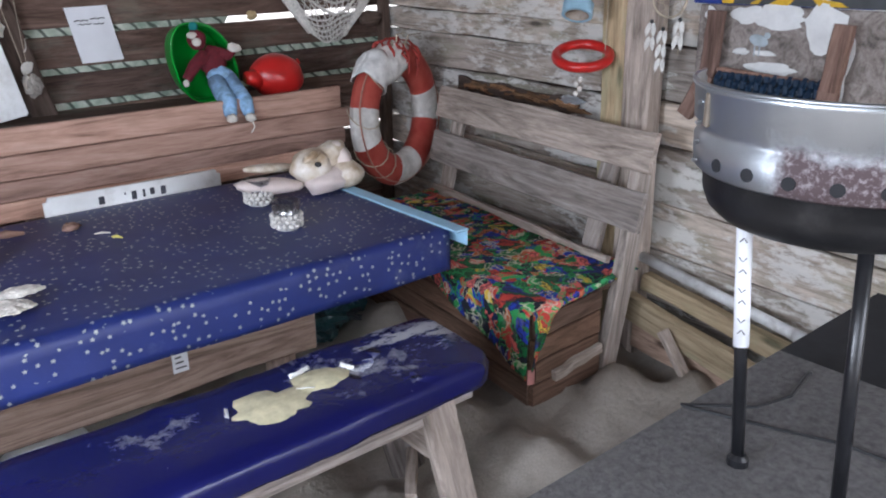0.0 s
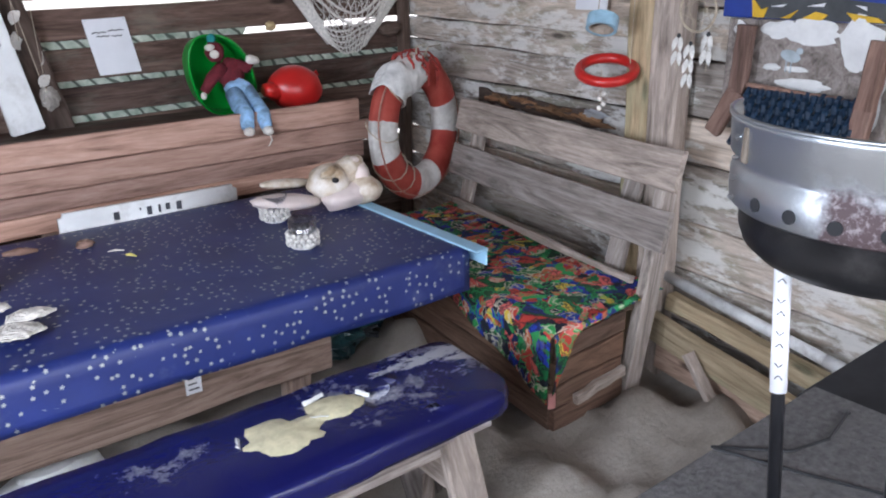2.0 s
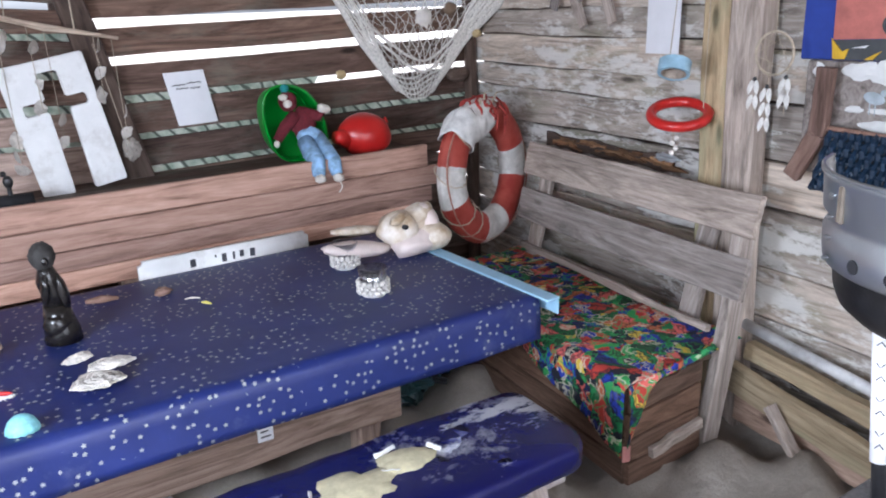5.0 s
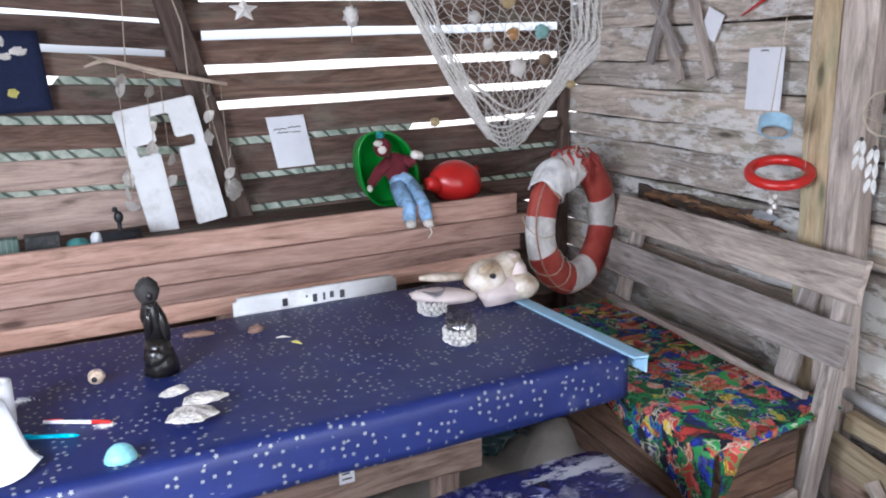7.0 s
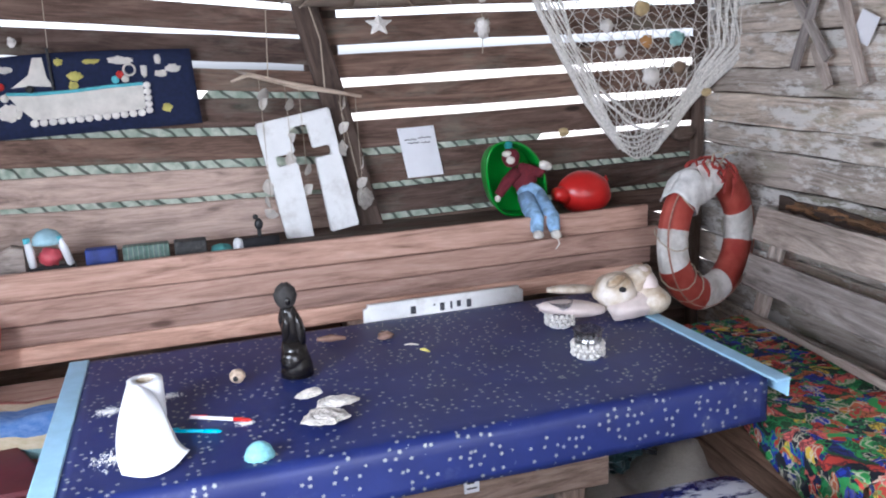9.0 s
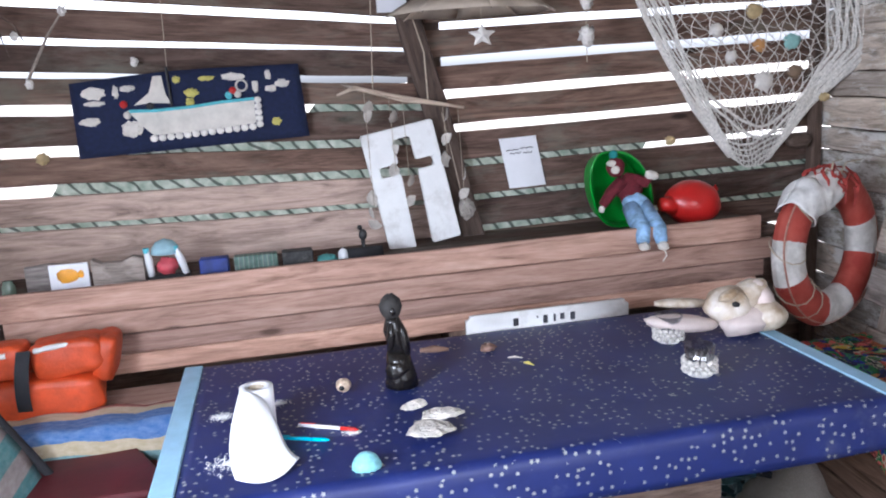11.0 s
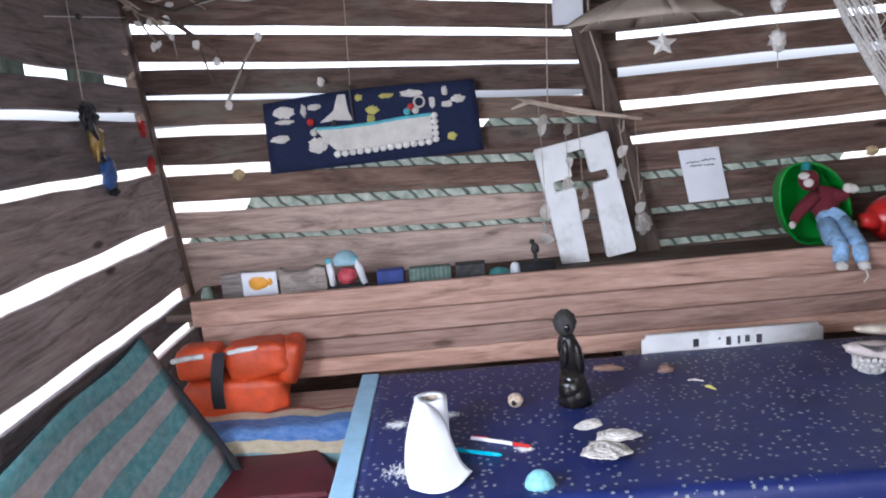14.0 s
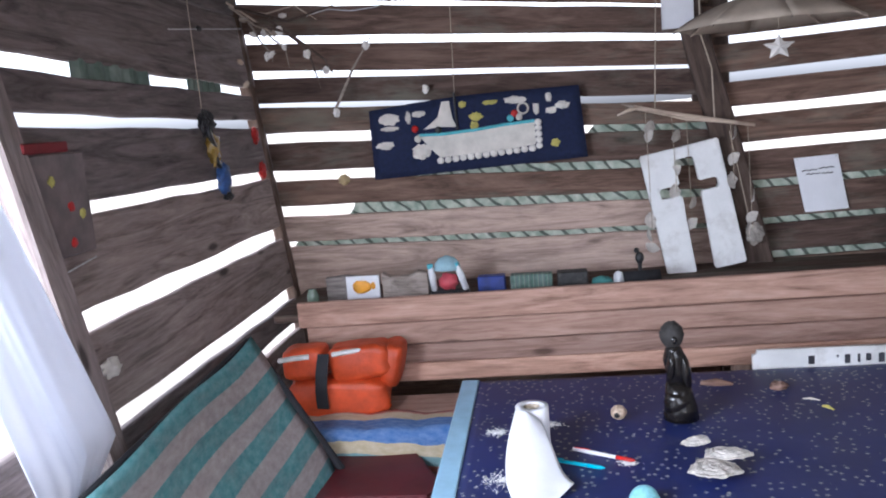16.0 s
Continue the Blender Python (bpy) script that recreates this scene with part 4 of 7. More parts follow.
def glow_through(w, col, share):
    """Lets part of the light behind a thin cloth come through."""
    tr = w.add("ShaderNodeBsdfTranslucent")
    w.put(tr.inputs["Color"], col)
    mx = w.add("ShaderNodeMixShader")
    mx.inputs[0].default_value = share
    out = w.t.nodes["Material Output"]
    w.t.links.new(w.b.outputs[0], mx.inputs[1])
    w.t.links.new(tr.outputs[0], mx.inputs[2])
    w.t.links.new(mx.outputs[0], out.inputs["Surface"])


def weave_material():
    """Crumpled pale green cloth tape with dark slanting folds of uneven spacing."""
    w = Nodes("pale_green_woven_tape")
    v = w.coords(shift=False)
    wave = w.add("ShaderNodeTexWave", wave_type="BANDS", bands_direction="DIAGONAL")
    w.put(wave.inputs["Vector"], w.coords())
    wave.inputs["Scale"].default_value = 9.0
    wave.inputs["Distortion"].default_value = 5.0
    wave.inputs["Detail Scale"].default_value = 0.7
    n = wave.outputs["Fac"]
    pale = w.ramp(w.noise(v, 22, 4), [(0.35, (0.34, 0.42, 0.34)), (0.6, (0.62, 0.66, 0.58)), (0.75, (0.76, 0.77, 0.72))])
    fold = w.ramp(n, [(0.05, BW[1]), (0.2, BW[0])])
    col = w.mix(w.math("MULTIPLY", fold, 0.85), pale, (0.06, 0.075, 0.06))
    w.bump(n, 0.6, 0.01)
    m = w.done(col, 0.85)
    glow_through(w, col, 0.3)
    return m


WEAVE = weave_material()
for xa, xb, zz, hh, dz in ((-0.78, 0.93, 0.936, 0.05, -0.031), (-0.53, 0.93, 1.069, 0.062, -0.034), (-0.25, 0.93, 1.2, 0.055, -0.045), (0.45, 0.93, 1.313, 0.05, -0.023),
                           (0.94, 1.86, 1.05, 0.05, 0.018), (0.94, 2.7, 0.905, 0.05, 0.036), (0.94, 2.7, 0.77, 0.05, 0.036)):
    strip = thing("woven_strip", "pale green woven tape stuffed between the wall boards", "strip", group="strips in the wall slits")

    def strip_pt(u, v, xa=xa, xb=xb, zz=zz, hh=hh, dz=dz):
        x = xa + (xb - xa) * u
        fold = wobble(x * 9, zz, 1.0, v * 0.7)
        return (x + 0.03 * v + 0.012 * wobble(x * 30, v, 1.0, zz), YB + 0.02 + 0.012 * fold * (0.4 + v), zz + dz * u + hh * (v - 0.5) * (0.9 + 0.25 * wobble(x * 14, 0, 1.0, zz)))
    part("tape", sheet_bm(strip_pt, 150, 4, 0.002), WEAVE, strip, smooth=True)
tape_l = thing("woven_strip", "dull green woven tape stuffed in the wall slit", "strip", group="strips in the wall slits")
DULL = stripe_material("dull_green_tape", 1, 4.0, [(0.0, (0.1, 0.18, 0.13)), (0.6, (0.2, 0.28, 0.22))])
for ya, yb in ((-0.54, -0.14), (0.13, 0.4)):
    part("tape", sheet_bm(lambda u, v: (-0.866 + 0.004 * math.sin(u * 30), yb + (ya - yb) * u, 1.584 - 0.037 * (yb + (ya - yb) * u) + 0.05 * (v - 0.5)), 20, 3, 0.002), DULL, tape_l)

# ---------- appliqué picture of a ship ----------
NAVY = plain("navy_felt", (0.008, 0.014, 0.05), 0.9, var=0.25, scale=60)
CREAM = plain("cream_cloth", (0.66, 0.62, 0.56), 0.8, var=0.15)
YELLOW = plain("faded_yellow_cloth", (0.5, 0.45, 0.12), 0.8)
AQUA = plain("aqua_trim", (0.12, 0.5, 0.58), 0.7)
REDP = plain("red_plastic", (0.5, 0.018, 0.015), 0.3, var=0.1)
pic = thing("ship_picture", "navy cloth wall hanging with a shell-trimmed white ship", "wall hanging")


def px_at(a, b):
    """A place on the hanging from hundredths of its width and height."""
    return (-0.392 + 0.825 * a / 100, 1.478 - 0.28 * b / 100)


def pic_point(u, v):
    x = -0.39 + (0.815 + 0.02 * v) * u
    top = 1.455 + 0.03 * math.sin(min(1, u * 1.6) * 1.6)
    bot = 1.185 + 0.028 * u
    return (x, YB - 0.05 - 0.01 * math.sin(u * 3.1) - 0.004 * math.sin(u * 9), top + (bot - top) * v)


part("panel", sheet_bm(pic_point, 24, 8, 0.006), NAVY, pic, "navy felt ground", smooth=True)


def patch(name, pts, material, y=YB - 0.068, thick=0.008, parent=pic, label=""):
    bm = bmesh.new()
    f = bm.faces.new([bm.verts.new((x, y, z)) for x, z in pts])
    r = bmesh.ops.extrude_face_region(bm, geom=[f])
    for v in r["geom"]:
        if isinstance(v, bmesh.types.BMVert):
            v.co.y -= thick
    return part(name, bm, material, parent, label)


hull = patch("hull", [px_at(*q) for q in ((23, 46), (30, 48), (50, 46), (70, 40), (78, 40), (78, 72), (60, 78), (33, 80), (29, 68))], CREAM, label="cream cloth hull")
part("rail_trim", tube_bm([(px_at(a, b)[0], YB - 0.08, px_at(a, b)[1]) for a, b in ((24, 47), (35, 48), (50, 46), (64, 42), (78, 40))], 0.006, 6), AQUA, pic, "aqua rail trim")
for k in range(13):
    x, zz = px_at(33 + 3.6 * k, 84 - 0.6 * k)
    part("scallop", blob_bm((x, YB - 0.082, zz), (0.0145, 0.007, 0.013), segs=10), SHELL, pic)
for k in range(5):
    x, zz = px_at(79.5, 42 + 8 * k)
    part("scallop", blob_bm((x, YB - 0.082, zz), (0.014, 0.007, 0.012), segs=10), SHELL, pic)
patch("sail", [px_at(*q) for q in ((26, 40), (33, 25), (35.5, 4), (39, 4), (40, 28), (42, 40), (34, 38))], CREAM, label="cream sail")
part("mast", tube_bm([(px_at(41.5, 0)[0], YB - 0.075, px_at(41.5, 0)[1] + 0.02), (px_at(42, 44)[0], YB - 0.075, px_at(42, 44)[1])], 0.005, 8), BLACK, pic)
for a, b, w, hgt, m in ((10, 22, 4.5, 7, CREAM), (70, 10, 5, 5, CREAM), (7, 58, 4, 5, CREAM), (91, 22, 3.2, 5, CREAM), (19, 22, 1.3, 8, CREAM), (24, 18, 3, 4, CREAM), (45, 10, 1.8, 4, YELLOW), (58, 10, 3.6, 3, YELLOW), (51, 28, 3, 5, YELLOW), (50, 40, 2.2, 5, YELLOW), (87, 72, 2.2, 5, YELLOW), (79, 24, 1.4, 7, CREAM), (86, 28, 2.4, 4, CREAM), (85, 10, 1.4, 6, CREAM), (24, 70, 4.2, 10, CREAM), (10, 35, 4, 3, CREAM)):
    x, zz = px_at(a, b)
    part("applique", blob_bm((x, YB - 0.07, zz), (w * 0.00825, 0.006, hgt * 0.0028), lumps=0.7, seed=a, segs=12), m, pic)
x, zz = px_at(73, 22)
part("ring", tube_bm([(x + 0.02 * math.cos(k * 0.524), YB - 0.075, zz + 0.02 * math.sin(k * 0.524)) for k in range(12)], 0.004, 6, True), CREAM, pic)
for a, b, m in ((69, 28, REDP), (22, 38, REDP), (67, 34, AQUA), (33, 42, BLACK), (23, 52, CREAM), (71, 33, CREAM)):
    x, zz = px_at(a, b)
    part("button", blob_bm((x, YB - 0.082, zz), (0.014, 0.01, 0.014), segs=10), m, pic)
part("cord", tube_bm([(-0.05, YB - 0.05, 1.47), (-0.03, YB - 0.03, 2.28)], 0.0015, 5), CORD, pic)

# ---------- foam board with a cross cut out ----------
foam = thing("foam_board", "white foam board with a cross cut out, leaning on the wall", "board")
fo, fu, fv = Vector((0.629, 0.64, 1.2)), Vector((0.284, 0.0, 0.05)), Vector((0.086, -0.03, -0.462))
us, vs = (0, 0.14, 0.41, 0.65, 0.88, 1), (0, 0.09, 0.29, 0.375, 1)
bm = bmesh.new()
vert = {}
for i in range(5):
    for j in range(4):
        if i == 2 and j >= 1 or j == 2 and i in (1, 3):
            continue
        q = []
        for a, b in ((i, j), (i + 1, j), (i + 1, j + 1), (i, j + 1)):
            if (a, b) not in vert:
                vert[a, b] = bm.verts.new(fo + fu * (us[a] - (0.05 if b == 4 and a in (2, 3) else 0)) + fv * vs[b])
            q.append(vert[a, b])
        bm.faces.new(q)
r = bmesh.ops.extrude_face_region(bm, geom=bm.faces[:])
for v in r["geom"]:
    if isinstance(v, bmesh.types.BMVert):
        v.co.y -= 0.032
bmesh.ops.recalc_face_normals(bm, faces=bm.faces)
bmesh.ops.bevel(bm, geom=[e for e in bm.edges if e.calc_face_angle(0) > 1.0], offset=0.005, segments=2, affect="EDGES")
part("board", bm, WHITE_FOAM, foam)


# ---------- shell mobiles ----------
def shell_bm(c, r, turn=0.0, seed=0):
    """A ribbed scallop-like shell, cupped."""
    bm = bmesh.new()
    tip = bm.verts.new((0, 0, -0.8 * r))
    rings = []
    n = 14
    for j in range(1, 4):
        row = []
        for k in range(n + 1):
            a = -1.25 + 2.5 * k / n
            rr = r * j / 3 * (1.55 if j == 3 else 1.5) * (1 + 0.06 * (k % 2))
            row.append(bm.verts.new((rr * math.sin(a) * 0.8, -0.35 * r * math.sin(j / 3 * 2.2) - 0.04 * r * (k % 2), -0.8 * r + rr * math.cos(a))))
        rings.append(row)
    for k in range(n):
        bm.faces.new((tip, rings[0][k], rings[0][k + 1]))
        for p, q in zip(rings, rings[1:]):
            bm.faces.new((p[k], q[k], q[k + 1], p[k + 1]))
    bmesh.ops.solidify(bm, geom=bm.faces[:], thickness=0.1 * r)
    rot = Euler((0.3 * math.sin(seed * 3), turn, seed * 1.3)).to_matrix()
    for v in bm.verts:
        v.co = Vector(c) + rot @ v.co
    return bm


mobile = thing("shell_mobile", "driftwood stick mobile hung with seashells on cords", "mobile")
part("stick", tube_bm([(0.555, 0.6, 1.36), (0.62, 0.6, 1.383), (0.74, 0.605, 1.35), (0.9, 0.6, 1.315), (1.04, 0.6, 1.285)], [0.004, 0.009, 0.01, 0.009, 0.006], 8), W_DRIFT, mobile, "pale driftwood stick", smooth=True)
part("twig", tube_bm([(0.62, 0.6, 1.383), (0.57, 0.59, 1.4)], [0.006, 0.003], 6), W_DRIFT, mobile)
part("twig", tube_bm([(0.66, 0.595, 1.37), (0.8, 0.59, 1.325), (0.98, 0.59, 1.3)], 0.005, 6), W_DRIFT, mobile)
part("cord", tube_bm([(0.69, 0.6, 1.37), (0.73, 0.6, 2.28)], 0.0022, 5), CORD, mobile)
part("cord", tube_bm([(0.9, 0.6, 1.315), (0.895, 0.6, 1.5), (0.86, 0.6, 1.62), (0.85, 0.6, 2.28)], 0.003, 5), CORD, mobile)
for x, zs in ((0.655, (1.31, 1.275, 0.96, 0.91, 0.86)), (0.748, (1.27, 1.14, 1.06)), (0.8, (1.02, 0.94)), (0.955, (1.265, 1.17, 1.09)), (1.015, (1.03, 0.95, 0.9))):
    top = 1.375 - 0.2 * (x - 0.62)
    string = part("string", tube_bm([(x, 0.6, top), (x + 0.01, 0.6, zs[-1])], 0.0012, 5), CORD, mobile)
    for k, zz in enumerate(zs):
        part("shell", shell_bm((x + 0.004, 0.592, zz), 0.024 + 0.008 * ((k * 7 + int(x * 100)) % 3) / 2, k * 0.9, k + x), SHELL, mobile)
part("string", tube_bm([(0.955, 0.62, 1.27), (0.985, 0.62, 1.12), (1.03, 0.62, 0.88)], 0.0015, 5), CORD, mobile)
part("large_shell", blob_bm((1.035, 0.61, 0.885), (0.03, 0.018, 0.04), lumps=0.4, seed=4), plain("barnacled_grey_shell", (0.3, 0.27, 0.24), 0.85, scale=60, bump=0.8), mobile, "grey barnacled shell")
white_mob = thing("starfish_mobile", "white starfish and shells hanging on thin cords", "mobile")
sx, sy, sz = 1.085, 0.45, 1.545
part("cord", tube_bm([(sx, sy, sz), (sx, sy, 2.28)], 0.0012, 5), CORD, white_mob)
bm = bmesh.new()
mid = [bm.verts.new((sx, sy - 0.014, sz)), bm.verts.new((sx, sy + 0.014, sz))]
rim = []
for k in range(10):
    a = math.pi / 2 + k * math.pi / 5
    r = 0.055 if k % 2 == 0 else 0.026
    rim.append(bm.verts.new((sx + r * math.cos(a), sy, sz + r * math.sin(a) * 0.8)))
for k in range(10):
    bm.faces.new((mid[0], rim[k], rim[(k + 1) % 10]))
    bm.faces.new((mid[1], rim[(k + 1) % 10], rim[k]))
part("starfish", bm, SHELL, white_mob, "white starfish")
for x, zs in ((1.51, (1.665, 1.53)),):
    part("cord", tube_bm([(x, 0.5, zs[-1] - 0.1), (x, 0.5, zs[-1]), (x, 0.5, 2.28)], 0.0018, 5), CORD, white_mob)
    for zz in zs:
        part("shell", blob_bm((x, 0.495, zz), (0.026, 0.022, 0.034), lumps=0.7, seed=zz), SHELL, white_mob, smooth=True)

# ---------- beige parasol ----------
parasol = thing("parasol", "beige paper parasol hanging open under the roof", "parasol")
CANVAS = plain("beige_canvas", (0.42, 0.35, 0.28), 0.85, var=0.12)
PC, PR = Vector((1.04, 0.4, 1.72)), 0.31
for k in range(8):
    a0, a1 = k * math.pi / 4, (k + 1) * math.pi / 4

    def panel_pt(u, v, a0=a0, a1=a1):
        a = a0 + (a1 - a0) * u
        chord = math.cos(math.pi / 8) / math.cos(a - (a0 + a1) / 2)
        r = PR * v * (chord - 0.03 * v * math.sin(u * math.pi))
        return PC + Vector((r * math.cos(a), r * math.sin(a) * 0.8, -0.1 * v * v + (0.02 if v < 0.01 else 0)))
    part("panel", sheet_bm(panel_pt, 6, 6, 0.002), CANVAS, parasol, smooth=True)
    part("rib", tube_bm([PC + Vector((0, 0, -0.008)), PC + Vector((PR * 0.5 * math.cos(a0), PR * 0.4 * math.sin(a0), -0.033)), PC + Vector((PR * math.cos(a0), PR * 0.8 * math.sin(a0), -0.105))], 0.0025, 5), W_DRIFT, parasol)
part("cord", tube_bm([PC, PC + Vector((0, 0, 0.56))], 0.002, 5), CORD, parasol)
card = thing("white_card", "white card fixed to the top of the leaning post", "card")
part("card", box_bm(0.735, 0.85, 0.655, 0.66, 1.655, 1.8, 0.001), PAPER, card)


# ---------- notices ----------
def notice(tl, tr, bl, nrm, label, lines, name="notice"):
    tl, tr, bl = Vector(tl), Vector(tr), Vector(bl)
    e = thing(name, label, "paper")
    nrm = Vector(nrm)
    u, v = tr - tl, bl - tl
    part("sheet", sheet_bm(lambda a, b: tl + u * a + v * b + nrm * (0.004 * math.sin(a * 3) + 0.006 * b * b), 8, 8, 0.001), PAPER, e)
    for a0, a1, b in lines:
        p0, p1 = tl + u * a0 + v * b, tl + u * a1 + v * b
        pts = [p0.lerp(p1, i / 6) + v * 0.012 * math.sin(i * 2.4 + b * 30) + nrm * (0.0085 + 0.006 * b * b) for i in range(7)]
        part("bar", tube_bm(pts, 0.0019, 4), INK, e)
    for a in (0.06, 0.94):
        part("pin", blob_bm(tl + u * a + v * 0.03 + nrm * 0.008, (0.003, 0.003, 0.003), segs=8), PIPE, e)
    return e


notice((1.213, YB - 0.012, 1.143), (1.372, YB - 0.012, 1.148), (1.25, YB - 0.012, 0.935), (0, -1, 0), "white handwritten notice pinned to the brown wall boards", [(0.12, 0.45, 0.24), (0.5, 0.85, 0.22), (0.2, 0.5, 0.31), (0.55, 0.8, 0.32)])
notice((xr(-0.53) - 0.03, -0.49, 1.381), (xr(-0.66) - 0.03, -0.645, 1.383), (xr(-0.53) - 0.03, -0.492, 1.175), (-1, 0, 0), "blank white sheet on a clip hanging from the pale wall", [(0.4, 0.6, 0.05)])

# ---------- doll in the green seat, red buoy ----------
GREEN = plain("bright_green_plastic", (0.01, 0.26, 0.025), 0.3, var=0.1)
# a child's bucket seat; only its category says sledge
tray = thing("toy_sledge", "bright green plastic bucket seat standing on the ledge", "sledge")


def tray_point(u, v):
    """A long shallow tub, its open side to the room."""
    a = 2 * math.pi * u
    sq = lambda q: math.copysign(abs(q) ** 0.75, q)
    k = min(1.0, v * 1.5)
    wall = max(0.0, v - 0.667) * 3
    lx, lz = 0.118 * sq(math.cos(a)) * (k + 0.06 * wall), 0.148 * sq(math.sin(a)) * (k + 0.05 * wall)
    y = 0.56 - 0.085 * wall * (0.6 + 0.4 * abs(math.cos(a))) + 0.02 * (1 - k)
    lx *= 1 - 0.12 * max(0, math.sin(a))
    return (1.635 + lx - 0.04 * (lz / 0.15), y - 0.16 * lz + 0.0, 0.925 + lz)


part("tub", sheet_bm(tray_point, 48, 18, 0.005), GREEN, tray, smooth=True)
part("rim", tube_bm([Vector(tray_point(i / 48, 1.0)) for i in range(48)], 0.006, 6, True), GREEN, tray, smooth=True)

MAROON = plain("maroon_knit", (0.13, 0.012, 0.02), 0.9, scale=70, bump=0.5)
JEANS = plain("faded_light_denim", (0.26, 0.42, 0.62), 0.85, var=0.5, scale=25)
SKIN = plain("pale_cloth", (0.62, 0.58, 0.52), 0.85)
TEAL = plain("teal_wool", (0.02, 0.22, 0.22), 0.9)
doll_bm = join(
    paint_faces(blob_bm((1.66, 0.455, 0.935), (0.052, 0.035, 0.06), (0, 8, 0), 0.2, 1), 0),
    paint_faces(tube_bm([(1.63, 0.45, 0.965), (1.58, 0.45, 0.925), (1.545, 0.455, 0.875)], [0.028, 0.024, 0.018], 10), 0),
    paint_faces(tube_bm([(1.685, 0.45, 0.965), (1.72, 0.44, 0.955), (1.725, 0.42, 0.975)], [0.026, 0.022, 0.018], 10), 0),
    paint_faces(blob_bm((1.605, 0.46, 1.02), (0.036, 0.034, 0.04), (0, -20, 0), 0.2, 3), 0),
    paint_faces(blob_bm((1.59, 0.43, 1.015), (0.018, 0.015, 0.016)), 2),
    paint_faces(blob_bm((1.578, 0.44, 1.04), (0.02, 0.015, 0.013)), 2),
    paint_faces(blob_bm((1.735, 0.415, 0.985), (0.03, 0.016, 0.016), (0, 15, 0), 0.4, 2), 2),
    paint_faces(blob_bm((1.54, 0.45, 0.862), (0.012, 0.012, 0.014)), 2),
    paint_faces(blob_bm((1.6, 0.47, 1.068), (0.018, 0.016, 0.02)), 3),
    paint_faces(blob_bm((1.675, 0.43, 0.878), (0.056, 0.038, 0.04), lumps=0.2, seed=5), 1),
    paint_faces(tube_bm([(1.65, 0.42, 0.865), (1.645, 0.36, 0.82), (1.615, 0.25, 0.805), (1.604, 0.222, 0.765)], [0.036, 0.036, 0.03, 0.024], 12), 1),
    paint_faces(tube_bm([(1.7, 0.42, 0.865), (1.705, 0.36, 0.82), (1.68, 0.25, 0.805), (1.678, 0.222, 0.76)], [0.036, 0.036, 0.03, 0.022], 12), 1),
    paint_faces(blob_bm((1.603, 0.21, 0.752), (0.02, 0.024, 0.016), lumps=0.3, seed=4), 2),
    paint_faces(blob_bm((1.678, 0.21, 0.747), (0.02, 0.024, 0.016), lumps=0.3, seed=6), 2),
    paint_faces(tube_bm([(1.678, 0.205, 0.745), (1.69, 0.206, 0.71), (1.675, 0.207, 0.69)], 0.003, 5), 2),
)
doll = tagged(mesh_object("doll", doll_bm, [MAROON, JEANS, SKIN, TEAL], smooth=True), "cloth doll in maroon jumper and pale blue jeans on the ledge", "doll")

ball = thing("red_float", "glossy red plastic fishing float on the ledge", "float")
part("body", blob_bm((1.93, 0.45, 0.855), (0.118, 0.09, 0.09), (0, 8, 0), 0.06, 2, 32, 1.5), REDP, ball, smooth=True)
part("neck", tube_bm([(1.835, 0.44, 0.855), (1.8, 0.435, 0.86), (1.785, 0.432, 0.862)], [0.045, 0.028, 0.026], 16), REDP, ball, smooth=True)
part("lug", tube_bm([(2.02, 0.45, 0.9), (2.03, 0.45, 0.912), (2.037, 0.45, 0.895)], 0.008, 8), REDP, ball)

# ---------- fishing net with shells ----------
NETC = plain("off_white_net_twine", (0.72, 0.69, 0.64), 0.9, scale=90)
net = thing("fishing_net", "off-white fishing net hung with shells over the corner", "net")


def net_point(u, v):
    """u across from left edge to right edge, v from the roof down to the bottom tip."""
    xl = 1.6 + 0.63 * v ** 1.4
    xrr = 2.8 - 0.97 * max(0, v - 0.62)
    x = xl + (xrr - xl) * u
    zb = 2.24 - 1.29 * v + 0.05 * max(0, v - 0.8) * 5 * (u * 2 - 1) ** 2
    bow = 0.05 * math.sin(u * math.pi) * math.sin(v * 2.5)
    y = min(0.69, 0.70 - 0.03 - bow)
    if x > 2.62:
        y -= (x - 2.62) * 1.6
        x = 2.62 + (x - 2.62) * 0.5
    return Vector((x + 0.008 * wobble(u * 9, v * 9, 1, 3), y - 0.02 * abs(wobble(u * 4, v * 4, 1)), zb - 0.05 * math.sin(u * math.pi) * (1 - v)))


wires = []
for k in range(-14, 30):
    for s in (1, -1):
        pts = []
        for i in range(41):
            v = i / 40
            u = k / 14 + s * (v - 0.5) * 0.9
            u += 0.01 * math.sin(i * 1.3 + k)
            if 0 <= u <= 1:
                pts.append(net_point(u, v))
            elif len(pts) > 1:
                break
        if len(pts) > 2:
            wires.append(tube_bm(pts, 0.0022, 3))
for j in range(6, 40):
    v = j / 40
    wires.append(tube_bm([net_point(i / 26, min(1, v + 0.012 * math.sin(i * 2.1 + j))) for i in range(27)], 0.0014, 3))
tagged(part("mesh", join(*wires), NETC, net), kind="stuff")
for u0, r in ((0.0, 0.012), (1.0, 0.01)):
    part("edge_rope", tube_bm([net_point(u0, i / 30) for i in range(31)], r, 6), NETC, net, smooth=True)
for k in range(12):
    part("gathered_edge", tube_bm([net_point(0.009 * k + 0.012 * math.sin(i * 0.9 + k), min(1, i / 24)) + Vector((0, -0.006 - 0.001 * k, 0)) for i in range(25)], 0.0042, 4), NETC, net)
